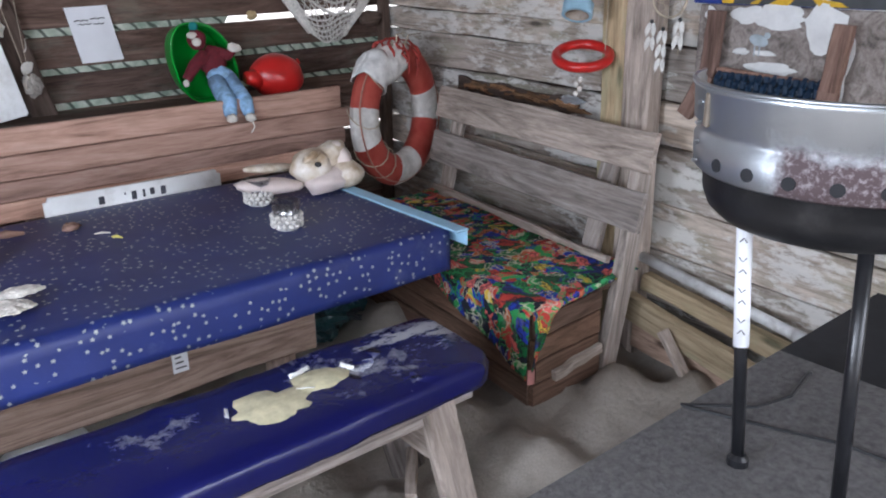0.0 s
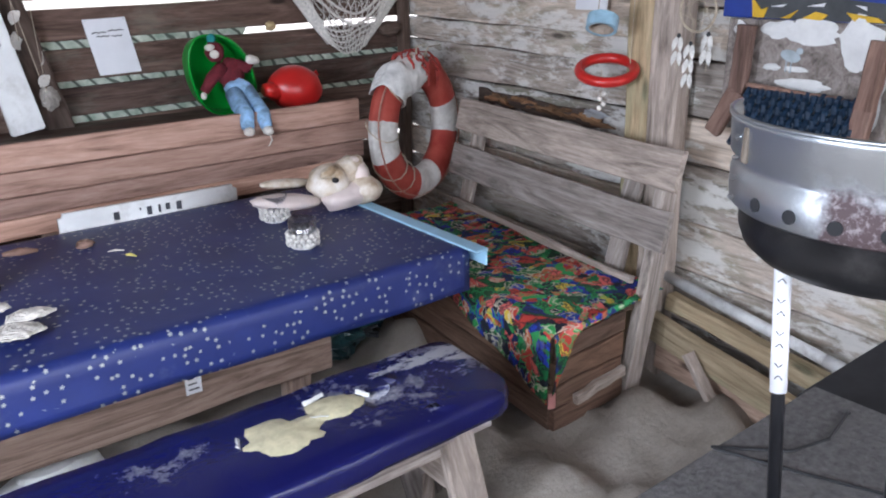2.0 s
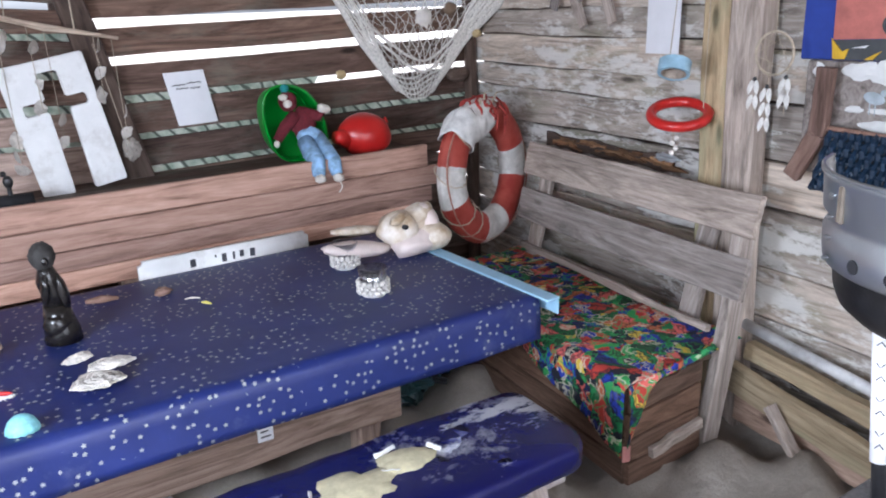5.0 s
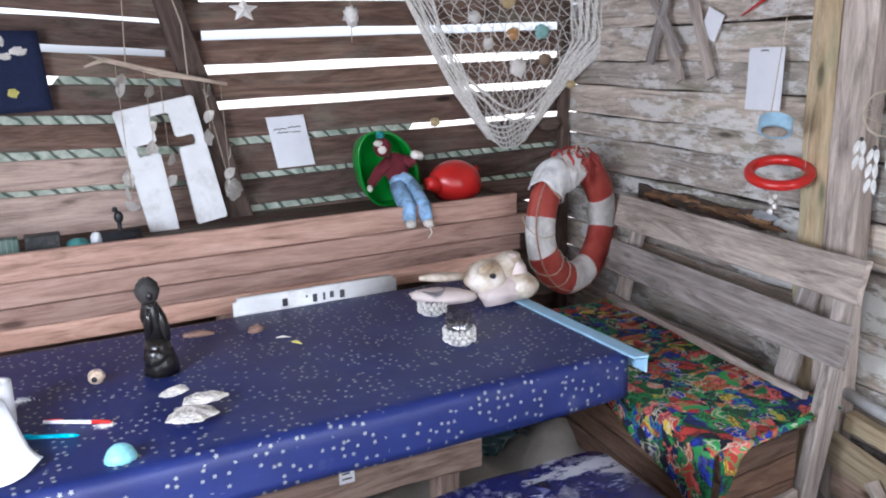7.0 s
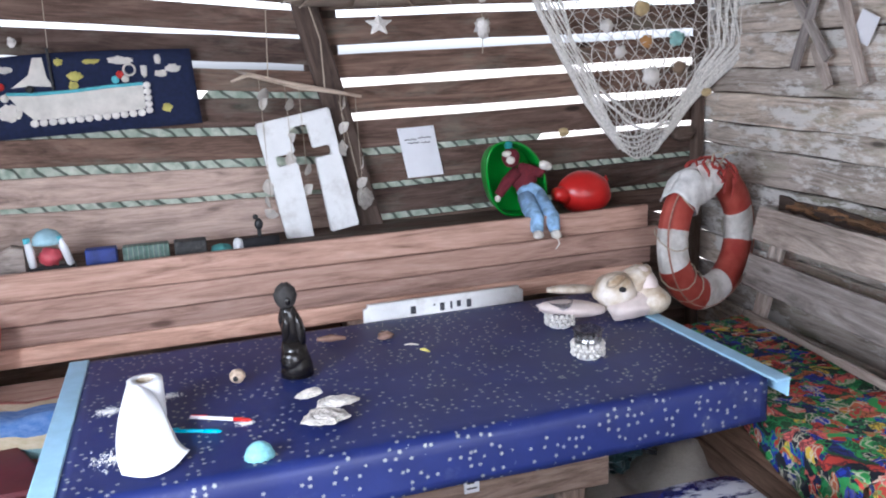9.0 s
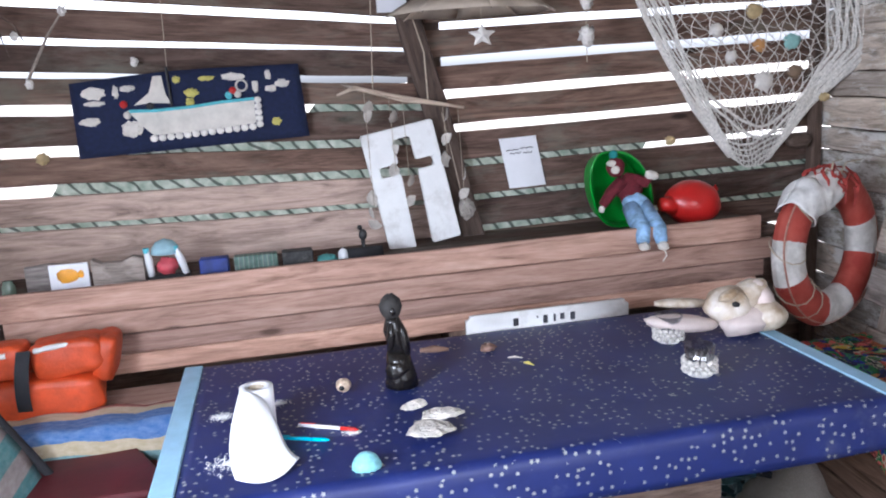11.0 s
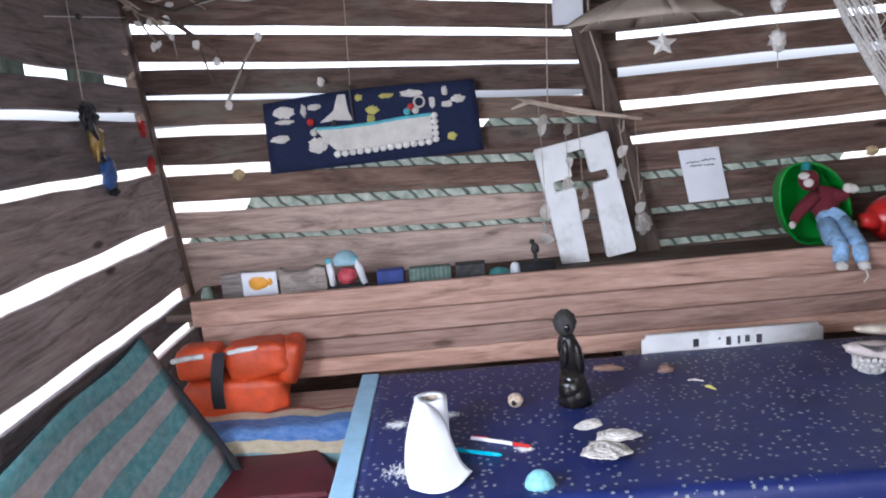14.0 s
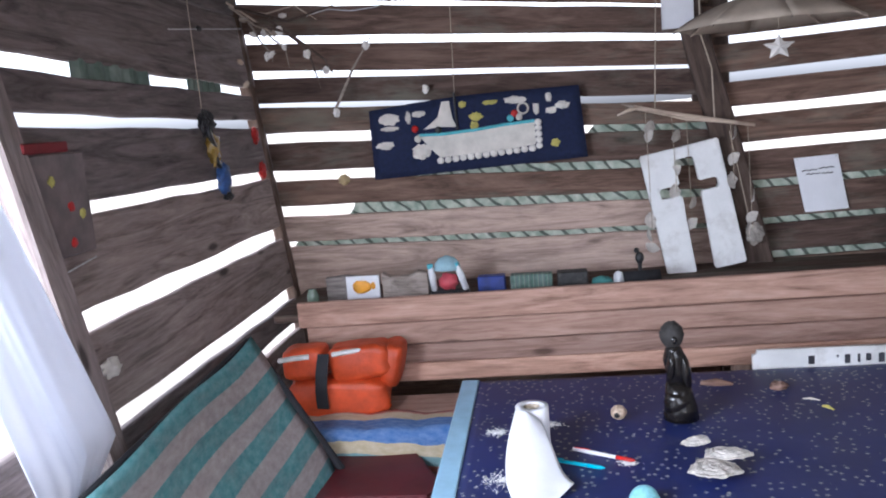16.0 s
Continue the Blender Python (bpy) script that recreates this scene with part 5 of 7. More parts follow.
for k in range(22):
    part("gathered_edge", tube_bm([net_point(min(1.0, 0.84 + 0.0075 * k + 0.012 * math.sin(i * 0.8 + k * 1.7)), min(1, i / 24)) + Vector((-0.004, -0.008 - 0.0015 * (k % 5), 0)) for i in range(25)], 0.0048, 4), NETC, net)
for k in range(5):
    part("bottom_fold", tube_bm([net_point(i / 16, 0.985 - 0.02 * k + 0.02 * math.sin(i * 0.4)) + Vector((0, -0.008, 0)) for i in range(17)], 0.004, 4), NETC, net)
for v0 in (0.86, 0.9):
    part("swag", tube_bm([net_point(0.08 + 0.84 * i / 20, v0 - 0.14 * (2 * i / 20 - 1) ** 2) + Vector((0, -0.012, 0)) for i in range(21)], 0.006, 5), NETC, net)
for x, zz, r, m in ((2.331, 1.46, 0.03, plain("orange_shell", (0.55, 0.28, 0.1), 0.6)), (2.483, 1.47, 0.035, plain("pale_aqua_shell", (0.3, 0.55, 0.52), 0.6)), (2.5, 1.345, 0.032, plain("brown_shell", (0.22, 0.15, 0.1), 0.7)), (2.355, 1.31, 0.045, SHELL), (2.13, 1.53, 0.03, SHELL), (2.3, 1.6, 0.035, plain("ochre_shell", (0.5, 0.38, 0.2), 0.7)), (2.2, 1.42, 0.028, SHELL)):
    part("shell", blob_bm((x, 0.625, zz), (r, 0.015, r * 0.9), lumps=0.5, seed=x * 9, segs=14), m, net, smooth=True)
for sx, sz in ((1.985, 1.082), (2.63, 1.232)):
    e = thing("small_shell", "small ochre shell wedged between the wall boards", "shell", group="shells in the wall")
    part("shell", blob_bm((sx, YB - 0.006 if sx < 2.5 else 0.6, sz), (0.024, 0.014, 0.017), lumps=0.6, seed=sx), bpy.data.materials["ochre_shell"], e, smooth=True)
e = thing("small_shell", "small ochre shell wedged between the wall boards", "shell", group="shells in the wall")
part("shell", blob_bm((-0.53, YB - 0.006, 1.192), (0.022, 0.014, 0.02), lumps=0.6, seed=6), bpy.data.materials["ochre_shell"], e, smooth=True)
hat = thing("woollen_hat", "dark brown woollen hat hanging in the wall corner", "hat")
part("lump", blob_bm((2.56, 0.665, 1.045), (0.06, 0.035, 0.035), lumps=0.3, seed=3), W_DARK, hat, smooth=True)

# ---------- things on the ledge ----------
LZ = 0.752


def ledge_box(name, label, cat, x0, x1, z1, y0, y1, m):
    e = thing(name, label, cat)
    part("body", box_bm(x0, x1, y0, y1, LZ, z1, 0.004), m, e)
    return e


CIRCUIT = stripe_material("green_circuit_board", 0, 60.0, [(0.0, (0.02, 0.09, 0.06)), (0.5, (0.05, 0.16, 0.1)), (0.7, (0.2, 0.25, 0.2)), (0.8, (0.02, 0.07, 0.05))], 0.5)
e = thing("fish_card", "white tile with an orange fish painted on it", "tile")
part("tile", box_bm(-0.48, -0.353, 0.4, 0.412, LZ, 0.856, 0.003), PAPER, e)
part("fish", blob_bm((-0.42, 0.4, 0.815), (0.036, 0.004, 0.024), lumps=0.25, seed=2), plain("orange_paint", (0.75, 0.33, 0.02), 0.5), e, "orange fish", smooth=True)
part("tail", blob_bm((-0.378, 0.4, 0.818), (0.01, 0.003, 0.014), segs=10), bpy.data.materials["orange_paint"], e)
e = thing("driftwood_block", "grey flat driftwood block on the ledge", "wood")
part("block", plank_mesh(0.17, 0.06, 0.1, RNG, 0.012, 5), W_PALLET, e).matrix_world = pose(-0.345, 0.42, LZ + 0.05)
e = thing("driftwood_block", "grey flat driftwood block behind the fish tile", "wood")
part("block", plank_mesh(0.16, 0.03, 0.1, RNG, 0.01, 5), W_PALLET, e).matrix_world = pose(-0.56, 0.45, LZ + 0.05)
e = thing("green_jar", "small dull green glass jar on the ledge", "jar")
part("jar", lathe_bm([(0.016, 0), (0.022, 0.01), (0.022, 0.045), (0.015, 0.06), (0.017, 0.066)], (-0.61, 0.4, LZ), 16), plain("dull_green_glass", (0.16, 0.22, 0.17), 0.2), e, smooth=True)
toy = thing("toy_boat", "white and blue plastic toy with a red middle", "toy")
WPL = plain("white_plastic", (0.75, 0.76, 0.78), 0.35, var=0.04)
part("base", box_bm(-0.165, -0.025, 0.39, 0.45, LZ, 0.79, 0.006), BLACK, toy)
for x, lean in ((-0.15, -0.01), (-0.035, -0.03)):
    part("arm", tube_bm([(x, 0.4, 0.785), (x + lean * 0.5, 0.4, 0.84), (x + lean, 0.4, 0.88)], [0.012, 0.014, 0.009], 10), WPL, toy, smooth=True)
    part("cap", tube_bm([(x + lean, 0.4, 0.868), (x + lean, 0.4, 0.885)], 0.011, 10), AQUA, toy)
part("middle", blob_bm((-0.096, 0.405, 0.815), (0.036, 0.03, 0.032), lumps=0.3, seed=1), plain("pinkish_red", (0.5, 0.07, 0.09), 0.5), toy, smooth=True)
part("dome", lathe_bm([(0.05, 0.0), (0.046, 0.02), (0.03, 0.04), (0.004, 0.05)], (-0.1, 0.42, 0.86), 20), plain("pale_aqua_plastic", (0.35, 0.55, 0.62), 0.25), toy, smooth=True)
ledge_box("blue_box", "small dark blue box on the ledge", "box", 0.01, 0.11, 0.828, 0.39, 0.44, plain("dark_blue_card", (0.02, 0.04, 0.2), 0.5, var=0.4))
ledge_box("circuit_box", "green circuit board box on the ledge", "box", 0.128, 0.28, 0.826, 0.39, 0.44, CIRCUIT)
ledge_box("black_box", "black dusty box on the ledge", "box", 0.296, 0.405, 0.826, 0.39, 0.45, plain("dusty_black", (0.03, 0.03, 0.03), 0.6, var=0.6, scale=50, dirt=(0.12, 0.11, 0.1)))
e = thing("teal_lump", "teal painted stone on the ledge", "stone")
part("stone", blob_bm((0.455, 0.42, LZ + 0.022), (0.04, 0.03, 0.025), lumps=0.3, seed=8), plain("teal_stone", (0.08, 0.28, 0.27), 0.7), e, smooth=True)
e = thing("flask", "black cylinder with a white cap lying on the ledge", "flask")
part("body", tube_bm([(0.53, 0.42, LZ + 0.03), (0.66, 0.42, LZ + 0.032)], 0.028, 20), MATTE_BLACK, e, smooth=True)
part("cap", blob_bm((0.515, 0.415, LZ + 0.032), (0.02, 0.026, 0.03), lumps=0.3, seed=2), WPL, e, "white cap", smooth=True)
e = thing("small_bird_figure", "tiny black and white wooden figure on the ledge", "figurine")
part("figure", join(blob_bm((0.6, 0.5, LZ + 0.09), (0.016, 0.012, 0.022)), blob_bm((0.59, 0.5, LZ + 0.118), (0.01, 0.01, 0.01)), tube_bm([(0.6, 0.5, LZ - 0.004), (0.6, 0.5, LZ + 0.08)], 0.008, 8)), BLACK, e, smooth=True)

# ---------- life vest, towel, cool box on the rear bench ----------
ORANGE = plain("orange_vest_nylon", (0.52, 0.062, 0.012), 0.5, var=0.3, scale=14, bump=0.8)


def pad_bm(centre, half, turn, seed, square=0.42):
    """A stuffed, squarish pad with creases."""
    bm = bmesh.new()
    bmesh.ops.create_uvsphere(bm, u_segments=36, v_segments=24, radius=1.0)
    rot = Euler([radians(a) for a in turn]).to_matrix()
    for v in bm.verts:
        q = Vector([math.copysign(abs(c) ** square, c) for c in v.co])
        k = 1 + 0.1 * noise.noise(q * 1.7 + Vector((seed * 5.1, 0, 0))) + 0.035 * noise.noise(q * 5 + Vector((0, seed * 3.3, 0)))
        v.co = Vector(centre) + rot @ Vector([q[i] * half[i] * k for i in range(3)])
    return bm


vest = thing("life_vest", "bright orange life vest with a black strap on the rear bench", "life vest")
for k, (c, half, turn) in enumerate((((-0.565, 0.11, 0.63), (0.075, 0.06, 0.056), (0, -2, 0)), ((-0.375, 0.1, 0.63), (0.105, 0.065, 0.06), (0, -4, 0)), ((-0.455, 0.088, 0.512), (0.17, 0.065, 0.066), (0, 1, 0)))):
    part("float_pad", pad_bm(c, half, turn, k + 2), ORANGE, vest, smooth=True)
part("side_pad", pad_bm((-0.272, 0.13, 0.61), (0.035, 0.075, 0.075), (0, 14, 0), 7, 0.5), ORANGE, vest, smooth=True)
part("strap", sheet_bm(lambda u, v: (-0.503 + 0.04 * u - 0.02 * v, 0.0 + 0.03 * (2 * v - 1) ** 2, 0.675 - 0.19 * v), 3, 12, 0.003), MATTE_BLACK, vest, "black webbing strap")
for xa, xb, zz in ((-0.645, -0.54, 0.662), (-0.46, -0.36, 0.676)):
    part("reflector", tube_bm([(xa, 0.05, zz - 0.01), ((xa + xb) / 2, 0.04, zz), (xb, 0.05, zz)], 0.009, 6), plain("grey_reflective_tape", (0.6, 0.6, 0.58), 0.4), vest)
TOWEL = stripe_material("faded_striped_towel", 1, 1.0, [(0.0, (0.45, 0.14, 0.11)), (0.07, (0.52, 0.42, 0.27)), (0.17, (0.03, 0.14, 0.4)), (0.44, (0.5, 0.4, 0.24)), (0.53, (0.1, 0.24, 0.26)), (0.6, (0.42, 0.09, 0.07)), (0.72, (0.5, 0.38, 0.24)), (0.84, (0.05, 0.16, 0.36))], 0.95, space="UV")
towel = thing("striped_towel", "faded blue, red and yellow striped towel on the bench", "towel")


def towel_pt(u, v):
    x = -0.72 + 0.86 * u
    s = 0.44 * v
    yb, zb = 0.03 + 0.05 * (0.5 - u), 0.452
    f = 0.01 * math.sin(u * 14 + 2 * v) + 0.012 * wobble(u * 5, v * 5, 1, 7)
    flat = yb + 0.125
    if s < flat:
        return (x, yb - s, zb + 0.006 + abs(f))
    return (x, -0.125 - 0.6 * abs(f) - 0.05 * (s - flat), zb - (s - flat) + 0.006 + 0.02 * math.sin(u * 6) * (s - flat))


part("cloth", sheet_bm(towel_pt, 40, 26, 0.004), TOWEL, towel, smooth=True)
cool = thing("red_box", "shaded red cool box standing before the rear bench", "box")
# the deck chair's shade is put into this red, well below its own tone
SHADED_RED = plain("shaded_red_plastic", (0.095, 0.009, 0.014), 0.55, var=0.3, scale=7, dirt=(0.1, 0.03, 0.03))
for nm, foot, zs in (("tub", 0.93, (0.0, 0.34)), ("lid", 1.0, (0.343, 0.392))):
    bm = bmesh.new()
    rings = [[bm.verts.new((-0.29 + (x + 0.29) * f, -0.24 + (y + 0.24) * f, zz)) for x, y in ((-0.52, -0.08), (-0.18, -0.09), (-0.06, -0.36), (-0.1, -0.42), (-0.52, -0.42))] for zz, f in ((zs[0], foot), (zs[1], 1.0))]
    for q in range(5):
        bm.faces.new((rings[0][q], rings[0][(q + 1) % 5], rings[1][(q + 1) % 5], rings[1][q]))
    bm.faces.new(rings[0])
    bm.faces.new(rings[1])
    bmesh.ops.recalc_face_normals(bm, faces=bm.faces)
    bmesh.ops.bevel(bm, geom=bm.edges[:], offset=0.012, segments=3, affect="EDGES")
    part(nm, bm, SHADED_RED, cool)

# ---------- striped deck chair ----------
chair = thing("deck_chair", "folding chair with teal and grey striped canvas back", "chair")
STRIPES = stripe_material("teal_striped_canvas", 1, 5.0, [(0.0, (0.035, 0.235, 0.245)), (0.5, (0.37, 0.305, 0.285))], 0.85, space="UV", dirt=(0.2, 0.17, 0.16))
ctr, cbr = Vector((-0.63, -0.2, 0.808)), Vector((-0.375, -0.24, 0.335))
ctl, cbl = Vector((-0.65, -1.1, 0.745)), Vector((-0.36, -1.1, 0.30))


def back_pt(u, v):
    p = ctr.lerp(ctl, u).lerp(cbr.lerp(cbl, u), v)
    sag = math.sin(u * math.pi) * math.sin(v * math.pi)
    return p + Vector((-0.03 * sag + 0.006 * math.sin(v * 11 + u * 3), 0, -0.02 * sag - 0.02 * math.sin(u * 9) * (1 - v) * 0.4))


part("canvas", sheet_bm(back_pt, 24, 24, 0.004), STRIPES, chair, "teal and grey striped canvas", smooth=True)
for a, b in ((ctr, cbr), (ctl, cbl)):
    d = (b - a)
    part("back_rail", tube_bm([a - d * 0.01 + Vector((-0.012, 0.004, -0.01)), b + d * 0.12 + Vector((0.012, 0.02, 0.01))], 0.013, 10), MATTE_BLACK, chair)
    part("leg", tube_bm([b + d * 0.08, Vector((b.x + 0.1, b.y, -0.02))], 0.011, 10), MATTE_BLACK, chair)
    part("leg", tube_bm([b + d * 0.05, Vector((b.x - 0.3, b.y, -0.02))], 0.011, 10), MATTE_BLACK, chair)
part("seat", sheet_bm(lambda u, v: cbr.lerp(cbl, u) + Vector((0.02 + 0.12 * v, 0, -0.04 + 0.01 * v)), 8, 8, 0.004), STRIPES, chair)
part("cross_bar", tube_bm([ctr + Vector((-0.012, 0, -0.01)), ctl + Vector((-0.012, 0, -0.01))], 0.008, 10), MATTE_BLACK, chair)

# ---------- curtain and hangings by the left wall ----------
sheer = thing("curtain", "white sheer curtain hanging beside the wall post", "curtain")


SHEER = Nodes("white_sheer_cloth")
SHEER.bump(SHEER.noise(SHEER.coords(shift=False), 200, 2), 0.15, 0.002)
glow_nodes = SHEER
SHEER = SHEER.done(SHEER.mix(SHEER.noise(SHEER.coords(shift=False), 9, 3), (0.74, 0.75, 0.79), (0.86, 0.86, 0.9)), 0.8)
glow_through(glow_nodes, (0.8, 0.82, 0.88, 1), 0.5)


def curtain_pt(u, v):
    edge = -1.25 + 0.375 * min(1.0, v / 0.83) - 1.4 * max(0, v - 0.83)
    far = min(-1.42 + 0.34 * v, edge - 0.03)
    y = edge + (far - edge) * u
    return (-0.70 + 0.009 * math.sin(u * 9 + v * 2) + 0.0012 * math.sin(u * 41 - v * 3), y, 1.62 - v - 0.03 * u * v)


part("cloth", sheet_bm(curtain_pt, 70, 30, 0.0015), SHEER, sheer, smooth=True)
part("rod", tube_bm([(-0.70, -1.2, 1.63), (-0.70, -1.5, 1.63)], 0.008, 8), BLACK, sheer)
art = thing("wall_plaque", "grey painted board plaque with small coloured spots", "plaque")
ARTM = plain("mauve_grey_paint", (0.2, 0.16, 0.155), 0.6, var=0.3, scale=14)
part("board", box_bm(-0.80, -0.785, -0.9, -0.68, 1.17, 1.40, 0.004), ARTM, art)
part("red_edge", box_bm(-0.804, -0.782, -0.9, -0.74, 1.402, 1.425, 0.003), plain("dark_red_tape", (0.2, 0.01, 0.015), 0.5), art, "dark red top edge")
for y, zz, m in ((-0.76, 1.28, REDP), (-0.72, 1.26, YELLOW), (-0.82, 1.34, YELLOW), (-0.77, 1.2, REDP)):
    part("spot", blob_bm((-0.784, y, zz), (0.004, 0.012, 0.011), lumps=0.5, seed=y * 9, segs=10), m, art)
part("wire", tube_bm([(-0.79, -0.88, 1.172), (-0.78, -0.83, 1.14), (-0.78, -0.7, 1.155)], 0.002, 5), PIPE, art)
hang = thing("wind_figure", "hanging ornament of dark beads, yellow glass and blue cloth", "ornament")
part("cord", tube_bm([(-0.81, 0.08, 1.5), (-0.81, 0.07, 2.28)], 0.0015, 5), CORD, hang)
part("top", blob_bm((-0.81, 0.1, 1.455), (0.022, 0.04, 0.04), lumps=0.6, seed=1), BLACK, hang)
part("middle", blob_bm((-0.805, 0.125, 1.37), (0.02, 0.035, 0.045), lumps=0.5, seed=2), plain("amber_glass", (0.4, 0.26, 0.06), 0.2), hang, "amber glass middle", smooth=True)
part("lower", blob_bm((-0.795, 0.155, 1.265), (0.02, 0.035, 0.055), lumps=0.4, seed=3), plain("blue_glitter_cloth", (0.04, 0.1, 0.28), 0.4, var=0.5, scale=60), hang, "blue cloth lower part", smooth=True)
part("foot", blob_bm((-0.79, 0.165, 1.205), (0.015, 0.03, 0.012), lumps=0.5, seed=4), BLACK, hang)
for k in range(7):
    rr = random.Random(k + 5)
    zt = 1.46 - 0.03 * k
    part("dangle", tube_bm([(-0.80, 0.085 + 0.012 * k, zt), (-0.795, 0.07 + 0.02 * k + rr.uniform(-0.03, 0.03), zt - 0.05), (-0.79, 0.085 + 0.014 * k + rr.uniform(-0.05, 0.05), zt - 0.09)], [0.006, 0.009, 0.004], 6), (BLACK, CREAM, bpy.data.materials["amber_glass"])[k % 3], hang, smooth=True)
for zz in (1.40, 1.265):
    e = thing("red_ribbon", "small red ribbon tied in the wall slit", "ribbon", group="red ribbons")
    part("bow", blob_bm((xl(zz) + 0.006, 0.6, zz), (0.014, 0.02, 0.03), lumps=0.5, seed=zz), REDP, e)
rag = thing("white_rag", "scrap of white cloth tied to the post", "rag")
part("rag", blob_bm((-0.745, -0.77, 0.905), (0.014, 0.032, 0.02), lumps=0.7, seed=5), CREAM, rag, smooth=True)
twigs = thing("twig_garland", "dark twig garland with fairy-light cord and pale shells", "garland")
for k, pts in enumerate((((-0.68, 0.32, 1.78), (-0.6, 0.45, 1.75), (-0.52, 0.6, 1.66), (-0.5, 0.64, 1.6)), ((-0.7, 0.2, 1.82), (-0.62, 0.5, 1.8), (-0.45, 0.6, 1.86)), ((-0.5, 0.62, 1.48), (-0.42, 0.62, 1.62), (-0.34, 0.62, 1.73)), ((-0.66, 0.4, 1.8), (-0.57, 0.55, 1.7), (-0.55, 0.62, 1.55)))):
    part("twig", tube_bm(pts, [0.006] + [0.005] * (len(pts) - 2) + [0.002], 6), W_DARK if k != 2 else W_DRIFT, twigs)
part("light_cord", tube_bm([(-0.6 + 0.09 * i, 0.69, 1.84 + 0.012 * math.sin(i * 1.9) + 0.004 * i) for i in range(14)], 0.002, 5), PIPE, twigs, "thin pale cord")
for x, y, zz in ((-0.5, 0.61, 1.46), (-0.36, 0.61, 1.7), (-0.57, 0.54, 1.68), (-0.16, 0.69, 1.52), (-0.63, 0.42, 1.76), (-0.52, 0.6, 1.62)):
    part("shell", blob_bm((x, y, zz), (0.014, 0.012, 0.016), lumps=0.6, seed=x * 20, segs=10), SHELL, twigs)
for pts in (((-0.865, 0.560, 1.899), (-0.784, 0.560, 1.839), (-0.714, 0.560, 1.781), (-0.666, 0.560, 1.725)), ((-0.856, 0.560, 1.883), (-0.766, 0.560, 1.807), (-0.684, 0.560, 1.764), (-0.628, 0.560, 1.767)), ((-0.814, 0.560, 1.867), (-0.718, 0.560, 1.843), (-0.606, 0.560, 1.863), (-0.526, 0.560, 1.804)), ((-0.787, 0.560, 1.819), (-0.748, 0.560, 1.743), (-0.714, 0.560, 1.698), (-0.711, 0.560, 1.667)), ((-0.726, 0.560, 1.776), (-0.657, 0.560, 1.707), (-0.650, 0.560, 1.640))):
    part("twig", tube_bm(pts, [0.0045] + [0.0035] * (len(pts) - 2) + [0.0015], 6), W_DRIFT, twigs)
for k, c in enumerate(((-0.807, 0.560, 1.831), (-0.775, 0.560, 1.772), (-0.735, 0.560, 1.773), (-0.693, 0.560, 1.773), (-0.714, 0.560, 1.694), (-0.653, 0.560, 1.831), (-0.838, 0.560, 1.678), (-0.661, 0.560, 1.716), (-0.732, 0.560, 1.690), (-0.825, 0.560, 1.593))):
    part("shell", blob_bm(c, (0.018 - 0.002 * (k % 4), 0.007, 0.009), (0, 35 * k, 0), 0.6, k, 10), SHELL if k % 3 else W_DRIFT, twigs)
rod = thing("wire_bird", "thin wire with a small dark bird shape", "ornament")
part("wire", tube_bm([(-0.83, -0.04, 1.74), (-0.85, 0.65, 1.81)], 0.0022, 5), PIPE, rod)
part("bird", blob_bm((-0.835, 0.2, 1.766), (0.006, 0.022, 0.009), lumps=0.4, seed=2, segs=10), BLACK, rod)

# ---------- things on the table ----------
BLACKW = plain("polished_black_wood", (0.012, 0.01, 0.009), 0.22, var=0.4, scale=25)
HEADW = plain("matt_black_wood", (0.03, 0.027, 0.025), 0.75, var=0.4, scale=60, bump=0.6)
ST = Vector((0.585, -0.37, TZ + 0.001))


def figure_bm():
    """A kneeling carved figure: plinth, skirt, bent arms and a round rough head."""
    at = lambda x, y, z: ST + Vector((x, y, z))
    body = [blob_bm(at(0.0, 0.0, 0.014), (0.045, 0.04, 0.016), lumps=0.1, seed=2), tube_bm([at(0.002, 0, 0.002), at(0.002, 0, 0.03), at(-0.002, 0.003, 0.07), at(-0.003, 0.004, 0.1)], [0.046, 0.043, 0.036, 0.031], 18),
            tube_bm([at(-0.003, 0.004, 0.095), at(-0.006, 0.004, 0.13), at(-0.01, 0.002, 0.165), at(-0.012, 0.0, 0.19), at(-0.013, 0.0, 0.21)], [0.03, 0.026, 0.03, 0.022, 0.012], 18)]
    body.append(blob_bm(at(-0.022, -0.012, 0.15), (0.012, 0.022, 0.042), (0, 4, 0), 0.15, 3))
    body.append(blob_bm(at(0.014, -0.004, 0.13), (0.016, 0.024, 0.055), (0, -8, 0), 0.15, 4))
    body.append(blob_bm(at(-0.008, -0.02, 0.05), (0.034, 0.022, 0.034), (0, 0, 0), 0.2, 5))
    body.append(blob_bm(at(-0.014, -0.026, 0.222), (0.009, 0.008, 0.012)))
    return join(*[paint_faces(b, 0) for b in body], paint_faces(blob_bm(at(-0.015, 0.0, 0.23), (0.03, 0.031, 0.035), lumps=0.16, seed=1, segs=28, freq=9.0), 1))


statue = tagged(mesh_object("statue", figure_bm(), [BLACKW, HEADW], smooth=True), "carved black wooden figurine standing on the oilcloth", "figurine")

